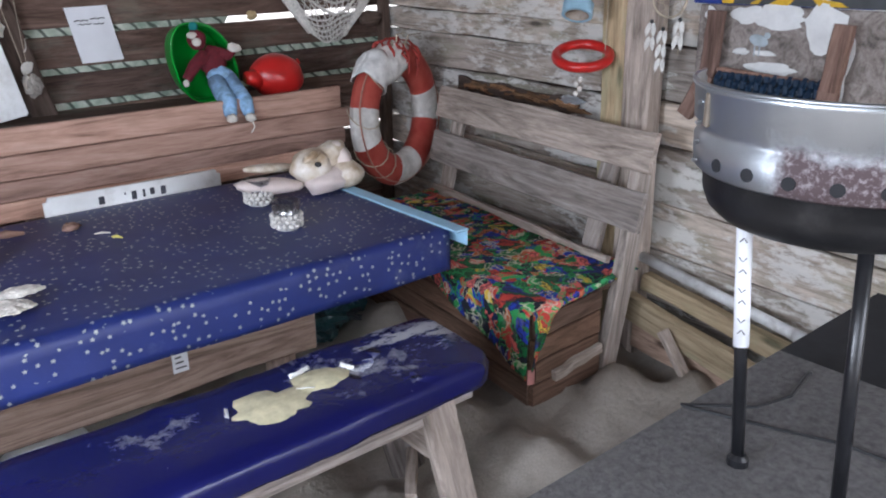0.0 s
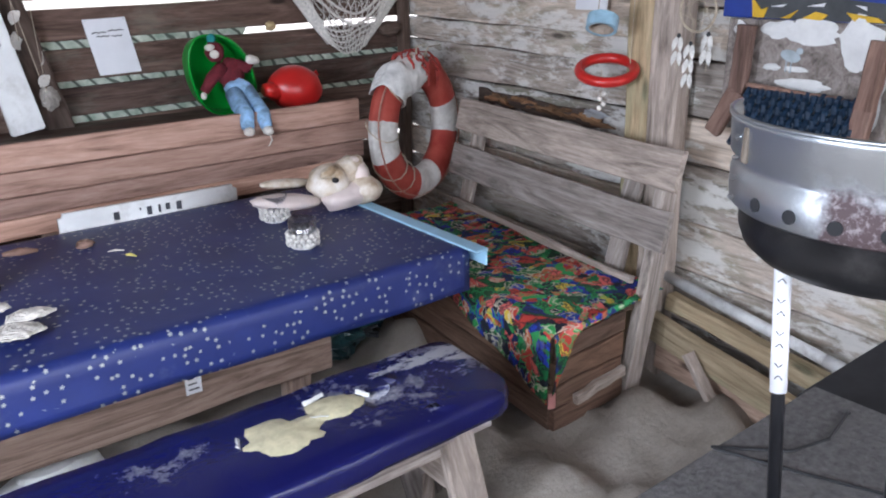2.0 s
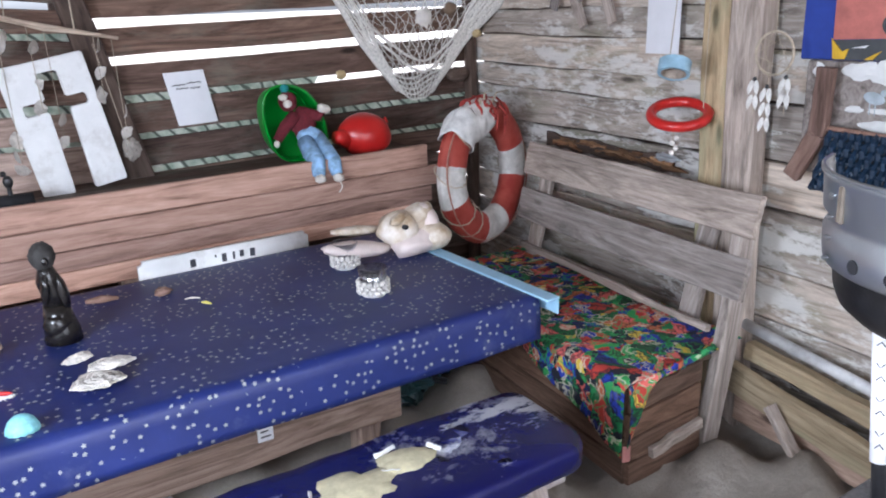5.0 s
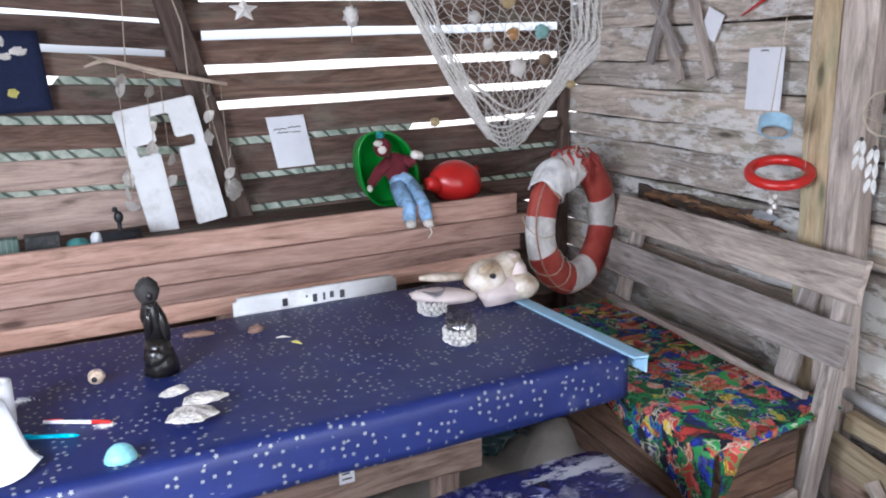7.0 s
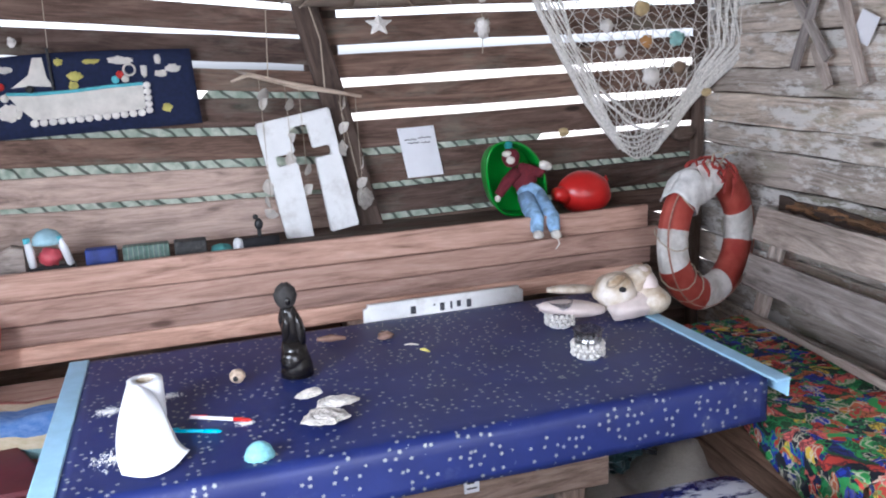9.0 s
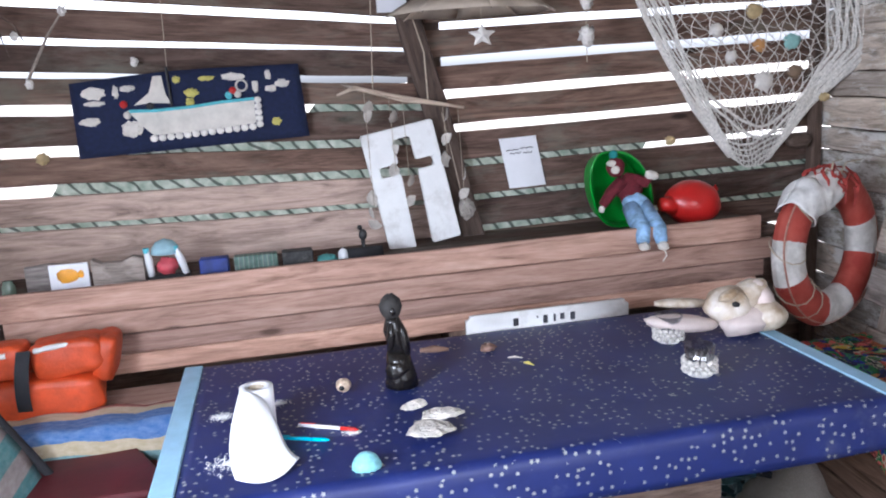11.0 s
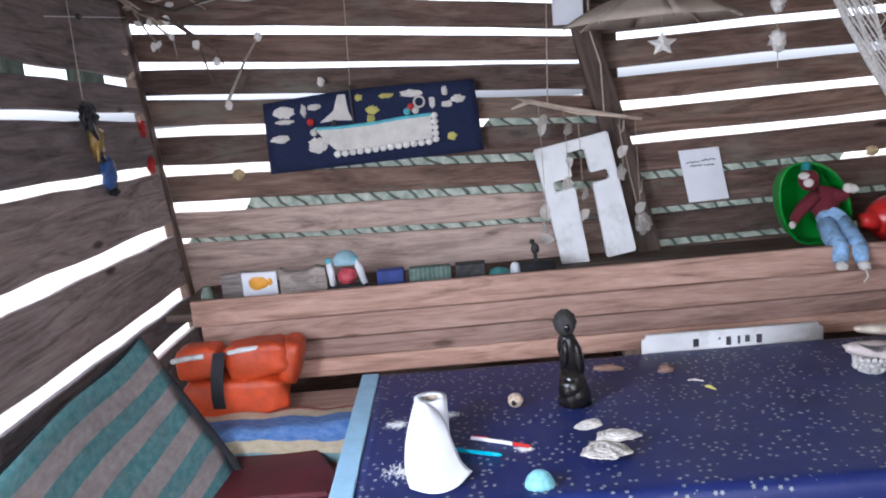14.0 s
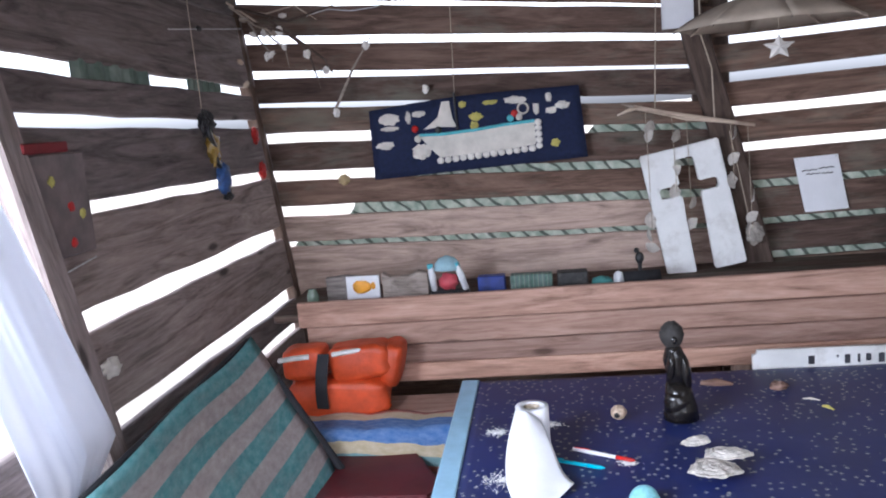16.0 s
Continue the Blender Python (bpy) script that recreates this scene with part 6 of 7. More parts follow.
roll = thing("paper_roll", "white paper roll with its loose end over the oilcloth", "paper roll")
RX, RY = 0.2, -0.5
WP = plain("soft_white_paper", (0.82, 0.82, 0.84), 0.9, var=0.03, bump=0.3)
part("roll", lathe_bm([(0.021, 0.0), (0.042, 0.001), (0.042, 0.1), (0.021, 0.1), (0.02, 0.05), (0.021, 0.0)], (RX, RY, TZ + 0.001), 32), WP, roll, smooth=True)
part("core", lathe_bm([(0.0195, 0.001), (0.0205, 0.001), (0.0205, 0.099), (0.0195, 0.099), (0.0195, 0.001)], (RX, RY, TZ + 0.001), 24), CORD, roll, "cardboard core")


def bend(a, b, c, d, t):
    """A smooth curve from a to d, drawn towards b and c."""
    a, b, c, d = Vector(a), Vector(b), Vector(c), Vector(d)
    return a * (1 - t) ** 3 + b * 3 * t * (1 - t) ** 2 + c * 3 * t * t * (1 - t) + d * t ** 3


def loose_pt(u, v):
    """The wide sheet falls from the roll's top, spreads, and its hem rests on the cloth."""
    left = bend((RX - 0.04, RY - 0.02, TZ + 0.1), (0.148, -0.59, TZ + 0.075), (0.12, -0.69, TZ + 0.03), (0.15, -0.793, TZ + 0.004), v)
    right = bend((RX + 0.012, RY - 0.043, TZ + 0.085), (0.245, -0.59, TZ + 0.075), (0.25, -0.69, TZ + 0.012), (0.29, -0.757, TZ + 0.004), v)
    q = left.lerp(right, u)
    q.z += 0.014 * math.sin(u * math.pi) * (1 - v) + 0.006 * math.sin(u * 5 + v * 4) * v * (1 - v) + 0.012 * max(0, u - 0.75) * 4 * max(0, v - 0.75) * 4
    q.y -= 0.05 * math.sin(u * math.pi) * v ** 3
    q.y -= 0.018 * math.sin(u * math.pi) * (1 - v)
    return q


part("loose_sheet", sheet_bm(loose_pt, 16, 28, 0.001), WP, roll, "loose sheet end", smooth=True)

nutc = thing("small_shell", "small round spiral shell on the oilcloth", "shell")
part("body", blob_bm((0.426, -0.36, TZ + 0.02), (0.021, 0.02, 0.02), lumps=0.15, seed=3), plain("brown_white_shell", (0.5, 0.38, 0.28), 0.5, var=0.5, scale=70), nutc, smooth=True)
part("mouth", blob_bm((0.42, -0.377, TZ + 0.019), (0.008, 0.005, 0.008), segs=10), BLACK, nutc)
OYSTER = plain("grey_flaky_oyster", (0.56, 0.52, 0.47), 0.6, var=0.4, scale=45, bump=0.9, dirt=(0.38, 0.35, 0.31))
oy = thing("oyster_shells", "two pale oyster shells stacked on the oilcloth", "shell")
for k, (x, y, zz, rx, ry, tilt, a) in enumerate(((0.605, -0.705, 0.012, 0.062, 0.045, -8, 25), (0.64, -0.65, 0.02, 0.055, 0.03, 10, -15), (0.58, -0.61, 0.035, 0.036, 0.02, 15, 8))):
    def oyster_pt(u, v, x=x, y=y, zz=zz, rx=rx, ry=ry, tilt=tilt, a=a, k=k):
        an = 2 * math.pi * u
        r = v * (1 + 0.32 * noise.noise(Vector((math.cos(an) * 1.5, math.sin(an) * 1.5, k * 5))) + 0.1 * noise.noise(Vector((math.cos(an) * 6, math.sin(an) * 6, k))) * v)
        px, py = rx * r * math.cos(an), ry * r * math.sin(an)
        c, s = math.cos(radians(a)), math.sin(radians(a))
        return (x + c * px - s * py, y + s * px + c * py, TZ + zz + 0.01 * (1 - v * v) + 0.004 * abs(math.sin(v * 11 + 2 * wobble(px * 40, py * 40, 1, k))) + 0.0025 * wobble(px * 60, py * 60, 1, k) + px * math.tan(radians(tilt)) * 0.4)
    part("shell", sheet_bm(oyster_pt, 48, 14, 0.003), OYSTER, oy)
bs = thing("blue_shell", "pale turquoise limpet shell on the oilcloth", "shell")
lim = lathe_bm([(0.038, 0.0), (0.037, 0.008), (0.03, 0.022), (0.018, 0.033), (0.004, 0.038)], (0, 0, 0), 28)
for v in lim.verts:
    a = math.atan2(v.co.y, v.co.x)
    k = 0.88 * (1 + 0.08 * math.sin(a * 15))
    v.co = Vector((v.co.x * k + 0.433, v.co.y * k * 0.85 - 0.82, v.co.z * 0.95 + TZ + 0.001))
part("shell", lim, plain("turquoise_limpet", (0.22, 0.5, 0.54), 0.5, var=0.3, scale=45, bump=0.5), bs, smooth=True)


def pen(label, a, b, body, tip):
    a, b = Vector(a), Vector(b)
    e = thing("pen", label, "pen", group="pens on the table")
    d = b - a
    part("barrel", tube_bm([a, a + d * 0.7], 0.0048, 10), body, e, smooth=True)
    part("grip", tube_bm([a + d * 0.7, a + d * 0.93, b], [0.0052, 0.005, 0.001], 10), tip, e, smooth=True)
    part("clip", tube_bm([a + d * 0.02 + Vector((0, 0, 0.005)), a + d * 0.28 + Vector((0, 0, 0.007))], 0.0014, 6), tip, e)


CYAN = plain("cyan_plastic", (0.0, 0.36, 0.5), 0.3, var=0.05)
pen("white ballpoint pen with a red grip", (0.296, -0.553, TZ + 0.006), (0.437, -0.632, TZ + 0.006), WPL, REDP)
pen("slim turquoise plastic ballpoint pen", (0.235, -0.608, TZ + 0.006), (0.364, -0.666, TZ + 0.006), CYAN, CYAN)

def thin_glass():
    """Clear thin glass: seen through, with a faint gloss."""
    w = Nodes("clear_glass")
    clear = w.add("ShaderNodeBsdfTransparent")
    clear.inputs["Color"].default_value = (0.74, 0.76, 0.8, 1)
    gloss = w.add("ShaderNodeBsdfGlossy")
    gloss.inputs["Roughness"].default_value = 0.08
    mx = w.add("ShaderNodeMixShader")
    mx.inputs[0].default_value = 0.24
    w.t.links.new(clear.outputs[0], mx.inputs[1])
    w.t.links.new(gloss.outputs[0], mx.inputs[2])
    w.t.links.new(mx.outputs[0], w.t.nodes["Material Output"].inputs["Surface"])
    return w.m


GLASS = thin_glass()
PEBBLE = plain("white_glued_pebbles", (0.6, 0.57, 0.53), 0.55, var=0.4, scale=90)
for x, y in ((1.43, -0.30), (1.378, -0.575)):
    cup = thing("candle_glass", "small glass tealight holder wrapped in silver mosaic", "candle holder", group="candle holders")
    part("glass", lathe_bm([(0.028, 0.002), (0.036, 0.005), (0.042, 0.085), (0.0395, 0.085), (0.034, 0.008), (0.0, 0.008)], (x, y, TZ), 28), GLASS, cup, smooth=True)
    wrap = lathe_bm([(0.034, 0.001), (0.0365, 0.006), (0.0395, 0.036), (0.039, 0.038)], (x, y, TZ), 36)
    for v in wrap.verts:
        k = 1 + 0.03 * wobble(v.co.x * 150, v.co.z * 150, 1)
        v.co.x, v.co.y = x + (v.co.x - x) * k, y + (v.co.y - y) * k
    part("mosaic_wrap", wrap, plain("silver_grey_mosaic", (0.68, 0.67, 0.65), 0.4, var=0.35, scale=110, bump=0.8), cup, "rough silver mosaic band")
    stones = [blob_bm((x + 0.0415 * math.cos(k * 0.449 + 0.2 * (k // 14)), y + 0.0415 * math.sin(k * 0.449 + 0.2 * (k // 14)), TZ + 0.016 + 0.013 * (k // 14)), (0.0085, 0.0085, 0.0075), (k * 31, k * 17, 0), 0.4, k, 8) for k in range(42)]
    part("pebble_band", join(*stones), PEBBLE, cup, "band of glued white pebbles", smooth=True)

MASKM = Nodes("varnished_hare_mask")
mv = MASKM.coords(shift=False)
mc = MASKM.ramp(MASKM.noise(mv, 16, 4), [(0.35, (0.36, 0.25, 0.15)), (0.52, (0.58, 0.49, 0.38)), (0.68, (0.74, 0.68, 0.62))])
MASKM.bump(MASKM.noise(mv, 26, 4), 0.4, 0.006)
MASKM = MASKM.done(mc, 0.32)
EARM = plain("pinkish_white_ear", (0.66, 0.56, 0.52), 0.4, var=0.1)
mask_bm = join(
    paint_faces(blob_bm((1.64, -0.285, TZ + 0.085), (0.075, 0.07, 0.06), (0, -15, 0), 0.16, 2, 28, 1.6), 0),
    paint_faces(blob_bm((1.695, -0.285, TZ + 0.108), (0.085, 0.05, 0.042), (0, -28, 0), 0.12, 3, 28), 0),
    paint_faces(blob_bm((1.742, -0.3, TZ + 0.1), (0.04, 0.045, 0.048), (0, -20, 0), 0.15, 4), 1),
    paint_faces(blob_bm((1.728, -0.3, TZ + 0.147), (0.022, 0.02, 0.014), (0, -20, 0), 0.2, 5), 1),
    paint_faces(blob_bm((1.75, -0.315, TZ + 0.05), (0.07, 0.065, 0.05), (0, 10, 10), 0.1, 6, 24, 1.4), 0),
    paint_faces(blob_bm((1.675, -0.325, TZ + 0.045), (0.09, 0.055, 0.042), (0, -6, 8), 0.2, 8, 24, 2.0), 1),
    paint_faces(blob_bm((1.615, -0.325, TZ + 0.132), (0.034, 0.022, 0.013), (0, -25, 10), 0.3, 9), 0),
    paint_faces(blob_bm((1.628, -0.349, TZ + 0.108), (0.013, 0.008, 0.009), (0, 15, 0)), 2),
    paint_faces(blob_bm((1.475, -0.3, TZ + 0.053), (0.122, 0.045, 0.026), (0, 9, 0), 0.12, 6), 1),
    paint_faces(blob_bm((1.535, -0.19, TZ + 0.08), (0.1, 0.026, 0.016), (0, 6, 0), 0.1, 7), 0),
)
mask = tagged(mesh_object("hare_mask", mask_bm, [MASKM, EARM, BLACK], smooth=True), "varnished tan and white hare head mask lying on the oilcloth", "mask")
cupg = thing("green_cup", "small green plastic cup standing on the rear bench", "cup")
part("cup", lathe_bm([(0.03, 0.0), (0.034, 0.004), (0.044, 0.14), (0.047, 0.142), (0.042, 0.138), (0.032, 0.008), (0.0, 0.008)], (1.955, 0.05, 0.452), 24), plain("mid_green_plastic", (0.02, 0.16, 0.03), 0.4), cupg, smooth=True)
bar = thing("foam_bar", "white foam bar with dark marks behind the table", "bar")
part("bar", box_bm(0.872, 1.452, 0.012, 0.06, TZ - 0.07, TZ + 0.048, 0.014, 3), WHITE_FOAM, bar, smooth=True)
for x, w, h in ((1.03, 0.03, 0.026), (1.112, 0.008, 0.008), (1.135, 0.026, 0.028), (1.172, 0.012, 0.026), (1.196, 0.024, 0.022), (1.232, 0.028, 0.028)):
    part("mark", box_bm(x, x + w * 0.6, 0.009, 0.013, TZ + 0.031 - h, TZ + 0.031, 0.001), INK, bar)
for nm, lab, x0, y0, x1, y1, r, m in (("red_shard", "reddish brown driftwood chip on the oilcloth", 0.682, -0.135, 0.77, -0.155, 0.012, W_RED), ("twig", "short pale twig on the oilcloth", 0.925, -0.268, 0.965, -0.285, 0.003, CREAM), ("twig", "short pale twig on the oilcloth", 0.955, -0.33, 0.975, -0.36, 0.005, YELLOW)):
    e = thing(nm, lab, "driftwood")
    part("piece", tube_bm([(x0, y0, TZ + r), ((x0 + x1) / 2, (y0 + y1) / 2 + 0.004, TZ + r + 0.002), (x1, y1, TZ + r)], [r * 0.5, r, r * 0.4], 8), m, e)
peb = thing("pebble", "small brown pebble on the oilcloth", "stone")
part("stone", blob_bm((0.887, -0.185, TZ + 0.012), (0.024, 0.015, 0.013), lumps=0.5, seed=4), W_RED, peb, smooth=True)
for k, (x, y, r) in enumerate(((0.13, -0.7, 0.06), (0.1, -0.42, 0.03), (0.24, -0.38, 0.035), (0.42, -0.63, 0.02))):
    e = thing("sand_spill", "dusting of pale sand spilt on the oilcloth", "sand", group="sand on the table", kind="stuff")
    rr = random.Random(k)
    bm = bmesh.new()
    for i in range(420):
        q, a = abs(rr.gauss(0, 0.55)), rr.uniform(0, 6.28)
        px, py, s = x + r * q * math.cos(a), y + r * q * math.sin(a) * 0.8, rr.uniform(0.0008, 0.0026)
        vs4 = [bm.verts.new((px + s * dx, py + s * dy, TZ + dz)) for dx, dy, dz in ((-1, -0.8, 0), (1, -0.6, 0), (0, 1, 0), (0, 0, s))]
        for f in ((0, 1, 3), (1, 2, 3), (2, 0, 3)):
            bm.faces.new([vs4[j] for j in f])
    part("grains", bm, DUST, e)

# ---------- things on the right wall ----------
LB = plain("pale_blue_tape", (0.32, 0.5, 0.62), 0.5)
tape = thing("tape_roll", "pale blue roll of tape hanging on a cord", "tape")
tc, td = Vector((2.3, -0.845, 1.158)), Vector((0.45, 0.25, 0.86)).normalized()
ts = td.orthogonal().normalized()
tt = td.cross(ts)


def ring_band(c, r0, r1, half, m, name, par, label="", n=36):
    def pt(u, v):
        a = 2 * math.pi * u
        rr, hh = ((r1, -half), (r1, half), (r0, half), (r0, -half), (r1, -half))[round(v * 4)]
        return c + (ts * math.cos(a) + tt * math.sin(a)) * rr + td * hh
    return part(name, sheet_bm(pt, n, 4), m, par, label)


ring_band(tc, 0.038, 0.048, 0.02, LB, "tape", tape)
ring_band(tc, 0.034, 0.0375, 0.019, W_DRIFT, "core", tape, "brown core")
part("cord", tube_bm([tc + Vector((0.0, 0.02, 0.03)), (2.42, -0.84, 2.28)], 0.0015, 5), CORD, tape)
ringt = thing("red_ring", "red plastic throwing ring hanging on a cord", "ring")
rc, rd = Vector((2.40, -0.79, 1.005)), Vector((-0.26, -0.2, 0.94)).normalized()
rs = rd.orthogonal().normalized()
rt = rd.cross(rs)
part("ring", tube_bm([rc + (rs * math.cos(k * math.pi / 20) + rt * math.sin(k * math.pi / 20)) * 0.088 for k in range(40)], 0.0165, 12, True), REDP, ringt, smooth=True)
part("cord", tube_bm([rc + Vector((0.04, -0.06, 0.02)), (2.43, -0.86, 1.3), (2.44, -0.85, 2.28)], 0.0015, 5), CORD, ringt)
charm = thing("bead_charm", "small white bead charm hanging under the ring", "charm")
part("cord", tube_bm([(2.41, -0.76, 1.0), (2.41, -0.765, 0.88)], 0.001, 4), CORD, charm)
for k in range(4):
    part("bead", blob_bm((2.41 + 0.008 * (k % 2), -0.768 + 0.01 * ((k + 1) % 2), 0.875 + 0.016 * k), (0.009, 0.009, 0.009), segs=10), SHELL, charm, smooth=True)

dream = thing("dreamcatcher", "willow dreamcatcher with white feathers hanging on the post", "dreamcatcher")
dc = Vector((2.43, -1.09, 1.2))
part("hoop", tube_bm([dc + Vector((0, 0.06 * math.cos(k * 0.2618), 0.06 * math.sin(k * 0.2618))) for k in range(24)], 0.004, 6, True), CORD, dream)
for k in range(8):
    a, b = k * 0.785, k * 0.785 + 2.2
    part("web", tube_bm([dc + Vector((0, 0.06 * math.cos(a), 0.06 * math.sin(a))), dc + Vector((0, 0.06 * math.cos(b), 0.06 * math.sin(b)))], 0.0009, 4), CORD, dream)
part("cord", tube_bm([dc + Vector((0, 0, 0.06)), (2.43, -1.09, 2.28)], 0.0015, 5), CORD, dream)
FEATHER = plain("white_feather", (0.72, 0.7, 0.66), 0.9, var=0.2, scale=60)
for y, zt, n in ((0.055, 1.12, 2), (0.012, 1.1, 3), (-0.045, 1.13, 2)):
    p0 = dc + Vector((0, y * 0.95, 0))
    part("cord", tube_bm([(dc.x, dc.y + y, 1.16), (dc.x, dc.y + y, zt - 0.05 * n)], 0.0012, 4), CORD, dream)
    for k in range(n):
        for s in (-1, 1):
            c = Vector((dc.x - 0.004, dc.y + y + 0.007 * s, zt - 0.042 * k - 0.02))

            def feather_pt(u, v, c=c, s=s):
                w = 0.009 * math.sin(min(1, v * 1.15 + 0.08) * math.pi) ** 0.7
                return c + Vector((-0.006 * math.sin(v * 2), (u - 0.5) * 2 * w + s * 0.008 * v, 0.022 - 0.05 * v))
            part("feather", sheet_bm(feather_pt, 4, 7, 0.001), FEATHER, dream)
    part("bead", blob_bm((dc.x - 0.004, dc.y + y, zt + 0.006), (0.006, 0.006, 0.007), segs=8), BLACK, dream)

BLUEP = plain("bright_blue_paint", (0.02, 0.05, 0.3), 0.6, var=0.15)
paint_board = thing("painted_board", "painted board in blue, salmon, yellow and charcoal", "painting")
XP = xr(-1.3)
part("board", box_bm(XP - 0.012, XP + 0.006, -2.1, -1.11, 1.18, 1.75, 0.003), BLUEP, paint_board, "blue painted board")


def wall_patch(name, pts, m, x, par, label=""):
    bm = bmesh.new()
    f = bm.faces.new([bm.verts.new((x, y, z)) for y, z in pts])
    r = bmesh.ops.extrude_face_region(bm, geom=[f])
    for v in r["geom"]:
        if isinstance(v, bmesh.types.BMVert):
            v.co.x -= 0.004
    return part(name, bm, m, par, label)


wall_patch("salmon_field", [(-1.207, 1.235), (-1.433, 1.242), (-1.43, 1.6), (-1.2, 1.6)], plain("salmon_paint", (0.5, 0.16, 0.13), 0.6), XP - 0.013, paint_board)
wall_patch("charcoal_field", [(-1.207, 1.234), (-1.436, 1.241), (-1.7, 1.22), (-1.7, 1.182), (-1.215, 1.182)], plain("charcoal_paint", (0.06, 0.065, 0.07), 0.6), XP - 0.013, paint_board)
part("dark_ring", tube_bm([(XP - 0.02, -1.375 + 0.03 * math.cos(k * 0.393), 1.275 + 0.026 * math.sin(k * 0.393)) for k in range(16)], 0.006, 6, True), bpy.data.materials["charcoal_paint"], paint_board)
YP = plain("chrome_yellow_paint", (0.65, 0.4, 0.02), 0.6)
for q in ([(-1.205, 1.238), (-1.237, 1.204), (-1.256, 1.212), (-1.246, 1.183), (-1.213, 1.183)], [(-1.3, 1.184), (-1.345, 1.207), (-1.325, 1.184)], [(-1.36, 1.186), (-1.396, 1.205), (-1.431, 1.198), (-1.414, 1.183)], [(-1.478, 1.206), (-1.56, 1.196), (-1.58, 1.184), (-1.504, 1.184)]):
    wall_patch("yellow_shape", q, YP, XP - 0.018, paint_board)
for q in ([(-1.262, 1.214), (-1.31, 1.222), (-1.3, 1.214)], [(-1.37, 1.218), (-1.42, 1.228), (-1.415, 1.218)], [(-1.5, 1.225), (-1.53, 1.212), (-1.528, 1.222)]):
    wall_patch("pale_fleck", q, PAPER, XP - 0.018, paint_board)
WHITEP = plain("flaking_white_paint", (0.75, 0.75, 0.74), 0.7, var=0.1, scale=20, bump=0.5)
drift = thing("gull_painting", "grey wood board with flaking white paint and a gull shape", "painting")
part("panel", box_bm(XP - 0.02, XP + 0.01, -2.1, -1.14, 0.86, 1.178, 0.004), W_PALLET, drift, "weathered grey panel")
for y, zz, ry, rz, sd in ((-1.3, 1.155, 0.06, 0.022, 1), (-1.4, 1.15, 0.09, 0.032, 2), (-1.53, 1.13, 0.06, 0.06, 3), (-1.58, 1.04, 0.035, 0.1, 7), (-1.39, 1.008, 0.07, 0.019, 4), (-1.18, 1.15, 0.018, 0.022, 5), (-1.29, 1.05, 0.025, 0.01, 6), (-1.36, 1.05, 0.035, 0.008, 8), (-1.2, 1.08, 0.01, 0.018, 9)):
    bm = ragged_patch(0, 0, ry, rz, 0, sd + 20, 24)
    for v in bm.verts:
        v.co = Vector((XP - 0.021 - v.co.z * 0.3, y + v.co.x, zz + v.co.y))
    part("paint_patch", bm, WHITEP, drift)
GULL = plain("pale_blue_grey_paint", (0.4, 0.46, 0.5), 0.6)
part("gull", join(blob_bm((XP - 0.026, -1.345, 1.085), (0.003, 0.03, 0.016), (12, 0, 0)), blob_bm((XP - 0.026, -1.37, 1.1), (0.003, 0.01, 0.009)), tube_bm([(XP - 0.026, -1.335, 1.075), (XP - 0.026, -1.335, 1.04)], 0.0016, 4), tube_bm([(XP - 0.026, -1.35, 1.075), (XP - 0.026, -1.35, 1.04)], 0.0016, 4)), GULL, drift, "pale painted gull")

webc = thing("webbing_chair", "wooden chair back with dark blue woven webbing, hung up", "chair")
for pts, w in ((((2.46, -1.235, 1.17), (2.46, -1.225, 0.98), (2.475, -1.15, 0.85)), 0.05), (((2.46, -1.605, 1.14), (2.45, -1.595, 0.97), (2.43, -1.585, 0.78)), 0.05)):
    for a, b in zip(pts, pts[1:]):
        plank("frame_post", a, b, 0.05, 0.03, W_RED, webc, up=(0, 1, 0), rough=0.002)
BLUEWEB = plain("dark_blue_webbing", (0.006, 0.022, 0.05), 0.5, var=0.3, scale=40)
for k in range(15):
    y = -1.262 - 0.0215 * k
    pts = [(2.465 + 0.006 * (-1) ** (i + k) - 0.0096 * i, y, 0.995 - 0.0215 * i) for i in range(8)]
    part("strap", tube_bm(pts, 0.0098, 6), BLUEWEB, webc)
for i in range(7):
    zz = 0.985 - 0.023 * i
    part("cross_strap", tube_bm([(2.465 - 0.0105 * i - 0.006 * (-1) ** (i + k), -1.257 - 0.0215 * k, zz) for k in range(16)], 0.0095, 6), BLUEWEB, webc)
part("top_bar", tube_bm([(2.468, -1.245, 1.0), (2.468, -1.6, 0.985)], 0.008, 8), W_RED, webc)

lath = thing("crossed_laths", "crossed grey laths hanging high on the pale wall", "laths")
for a, b in (((0.02, 1.33), (-0.13, 1.75)), ((-0.33, 1.28), (-0.15, 1.7)), ((-0.16, 1.36), (0.12, 1.7)), ((-0.17, 1.26), (-0.08, 1.42))):
    plank("lath", (xr(a[0]) - 0.03 - 0.02 * a[1], a[0], a[1]), (xr(b[0]) - 0.03 - 0.02 * a[1], b[0], b[1]), 0.04, 0.014, W_PALLET, lath, up=(0, 1, 0))
cardr = thing("white_card", "small white card stuck on the pale wall", "card")
part("card", box_bm(-0.003, 0.003, -0.04, 0.04, -0.05, 0.05, 0.001), PAPER, cardr).matrix_world = pose(xr(-0.3) - 0.035, -0.30, 1.465, 25, 0, 0)
stickr = thing("red_stick", "thin red stick hanging high on the pale wall", "stick")
part("stick", tube_bm([(xr(-0.45) - 0.03, -0.44, 1.49), (xr(-0.5) - 0.03, -0.62, 1.58)], [0.003, 0.009], 6), REDP, stickr)

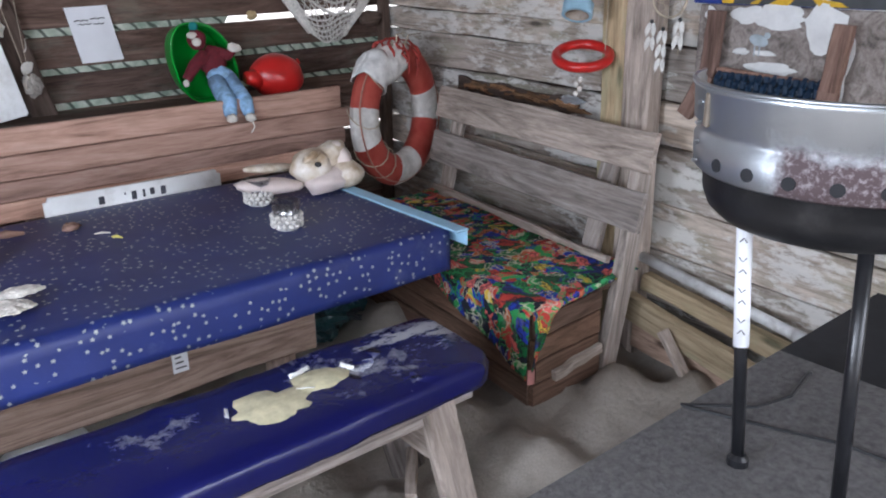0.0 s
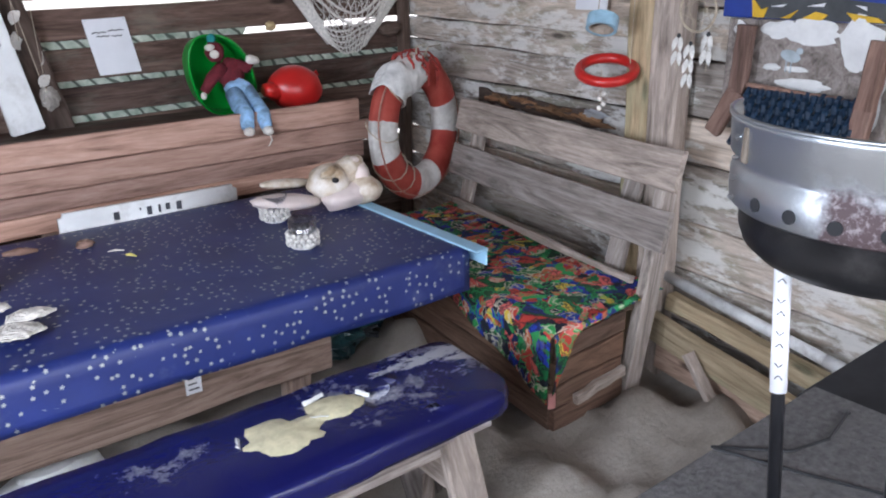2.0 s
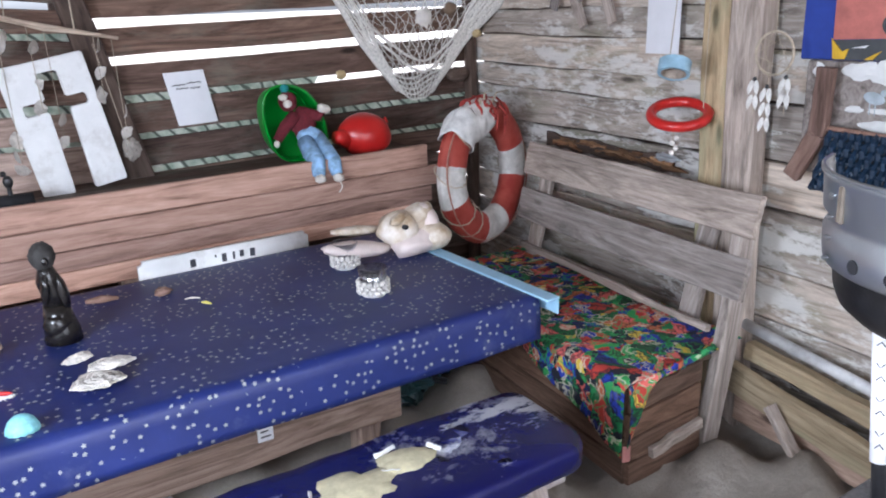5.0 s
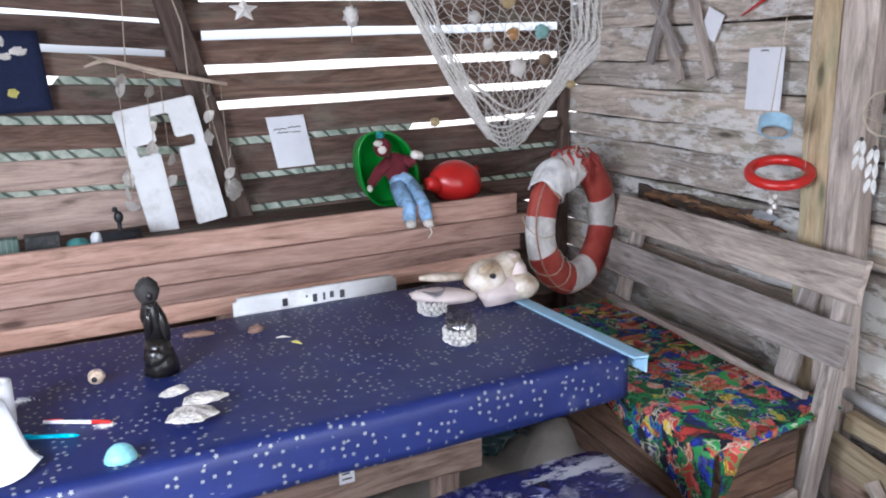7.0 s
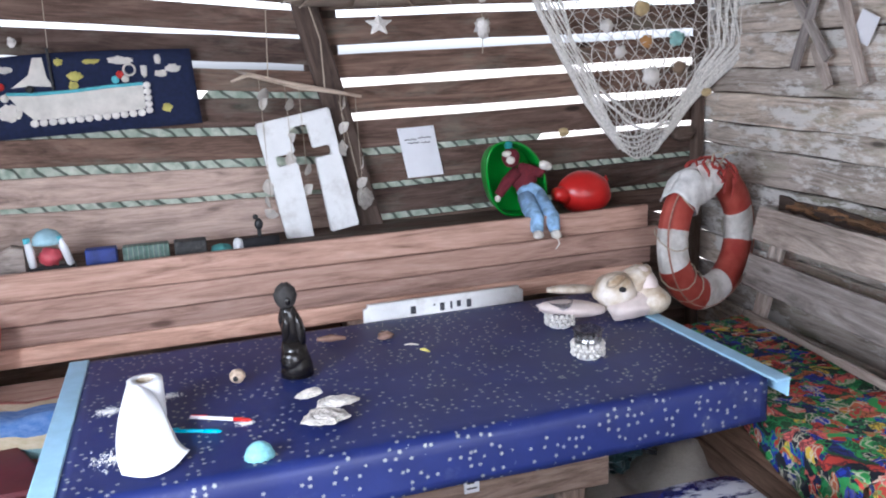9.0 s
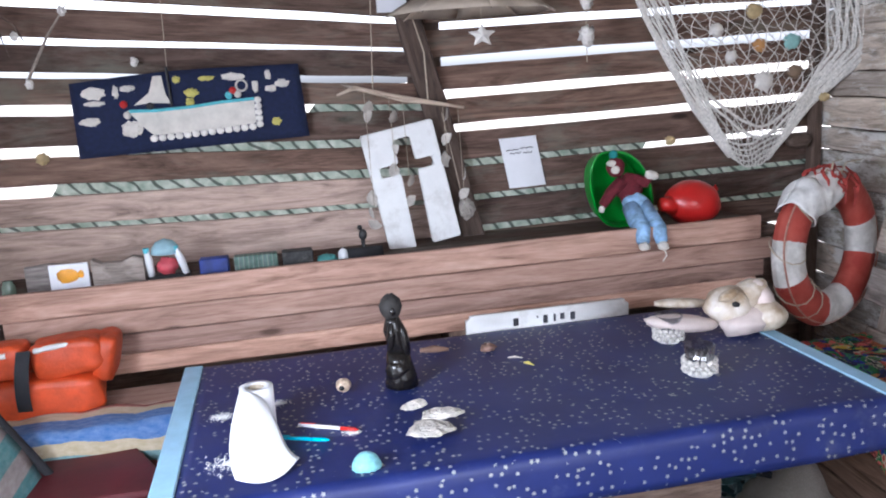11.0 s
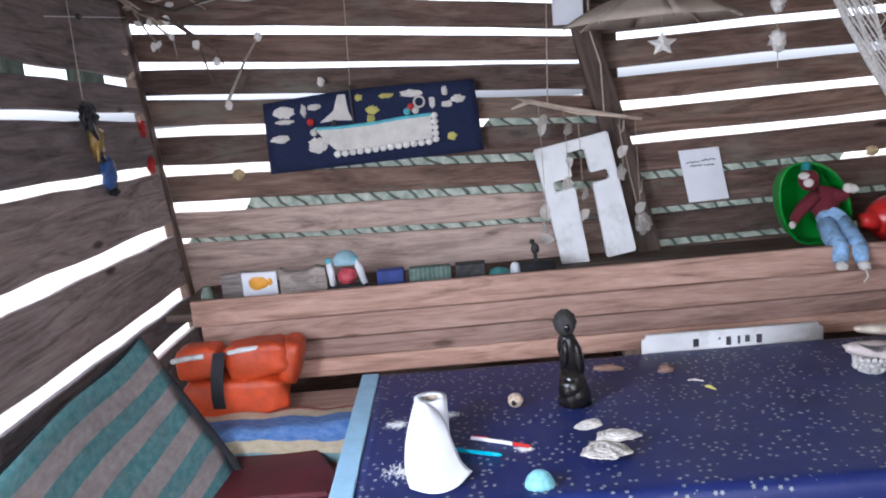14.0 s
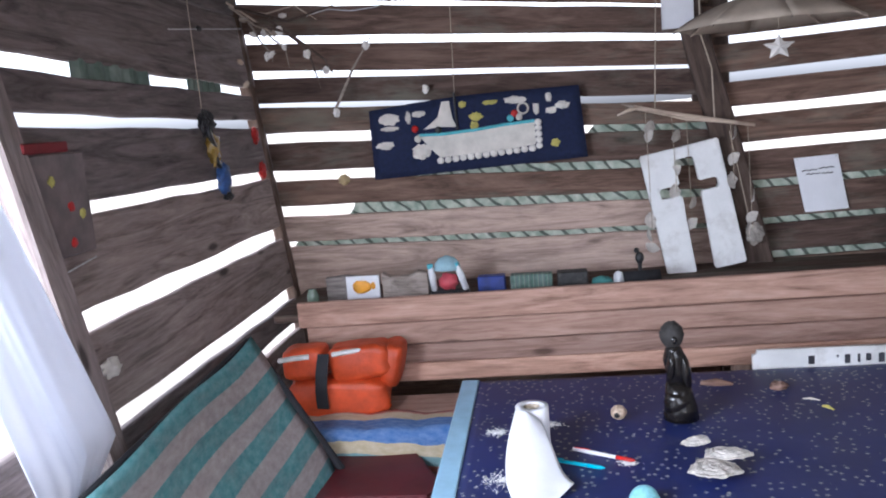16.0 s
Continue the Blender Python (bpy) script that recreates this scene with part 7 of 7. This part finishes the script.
# ---------- rotten board edge and foil scrap on the pale wall ----------
rot = thing("rotten_board", "splintered rotten brown board edge on the pale wall", "board")
ROTW = wood("crumbling_rotten_wood", (0.06, 0.03, 0.018), (0.24, 0.13, 0.07), (0.42, 0.28, 0.16), stain=(0.02, 0.012, 0.008), stain_amt=0.8)
plank("dark_gap", (xr(0.12) - 0.002, 0.12, 0.795), (xr(-0.62) - 0.002, -0.62, 0.79), 0.055, 0.012, W_DARK, rot, rough=0.007, seg=16)
for k in range(22):
    rr = random.Random(k + 90)
    y0, zz, ln = 0.08 - 0.032 * k + rr.uniform(-0.02, 0.02), 0.802 + rr.uniform(-0.016, 0.016) - 0.012 * (k / 22), rr.uniform(0.05, 0.13)
    plank("splinter", (xr(y0) - 0.012, y0, zz), (xr(y0 - ln) - 0.012 - rr.uniform(0, 0.012), y0 - ln, zz + rr.uniform(-0.014, 0.01)), rr.uniform(0.008, 0.024), 0.012, ROTW, rot, rough=0.004, seg=4, far=0.004)
foil = thing("foil_scrap", "crumpled silver foil scrap stuck to the pale wall", "foil")
part("foil", blob_bm((xr(-0.6) - 0.016, -0.6, 0.815), (0.008, 0.05, 0.014), (0, 0, 0), 0.7, 3, 16, 4.0), plain("crumpled_foil", (0.62, 0.66, 0.7), 0.3, 0.8, bump=0.8), foil)

# ---------- clutter below the table ----------
slabf = thing("foam_slab", "broken white foam slab lying in the sand", "foam")
part("slab", blob_bm((0.655, -0.42, 0.035), (0.13, 0.08, 0.05), (0, 0, 10), 0.45, 3, 20, 1.4), WHITE_FOAM, slabf)
bag = thing("dark_bag", "crumpled dark teal plastic bag lying in the sand", "bag")
TEALBAG = plain("dark_teal_plastic", (0.006, 0.03, 0.035), 0.35, var=0.6, scale=20, bump=0.9)
part("bag", join(blob_bm((1.66, -0.2, 0.06), (0.14, 0.1, 0.085), (0, 0, 20), 0.5, 3, 28, 2.6), blob_bm((1.82, -0.12, 0.07), (0.1, 0.09, 0.09), (0, 10, 0), 0.5, 8, 24, 3.0)), TEALBAG, bag)
tang = thing("net_bundle", "tangle of dark green netting in the sand", "net")
for k in range(14):
    rr = random.Random(k)
    part("strand", tube_bm([(1.72 + 0.12 * math.sin(i * 0.9 + k) * rr.random(), -0.18 + 0.14 * math.cos(i * 0.7 + k * 2) * rr.random(), 0.03 + 0.05 * abs(math.sin(i + k))) for i in range(12)], 0.007, 5), plain("dark_green_twine", (0.012, 0.05, 0.05), 0.9) if k == 0 else bpy.data.materials["dark_green_twine"] if k % 2 else MATTE_BLACK, tang)

# ---------- each Empty stands at its thing's base ----------
bpy.context.view_layer.update()
for ob in [o for o in scene.objects if o.type == "EMPTY" and o.parent is None]:
    pts = [c.matrix_world @ Vector(k) for c in ob.children_recursive if c.type == "MESH" for k in c.bound_box]
    if pts:
        base = Vector([(min(p[i] for p in pts) + max(p[i] for p in pts)) / 2 for i in range(2)] + [min(p.z for p in pts)])
        ob.location = base
        for c in ob.children:
            c.matrix_parent_inverse = Matrix.Translation(-base)
bpy.context.view_layer.update()
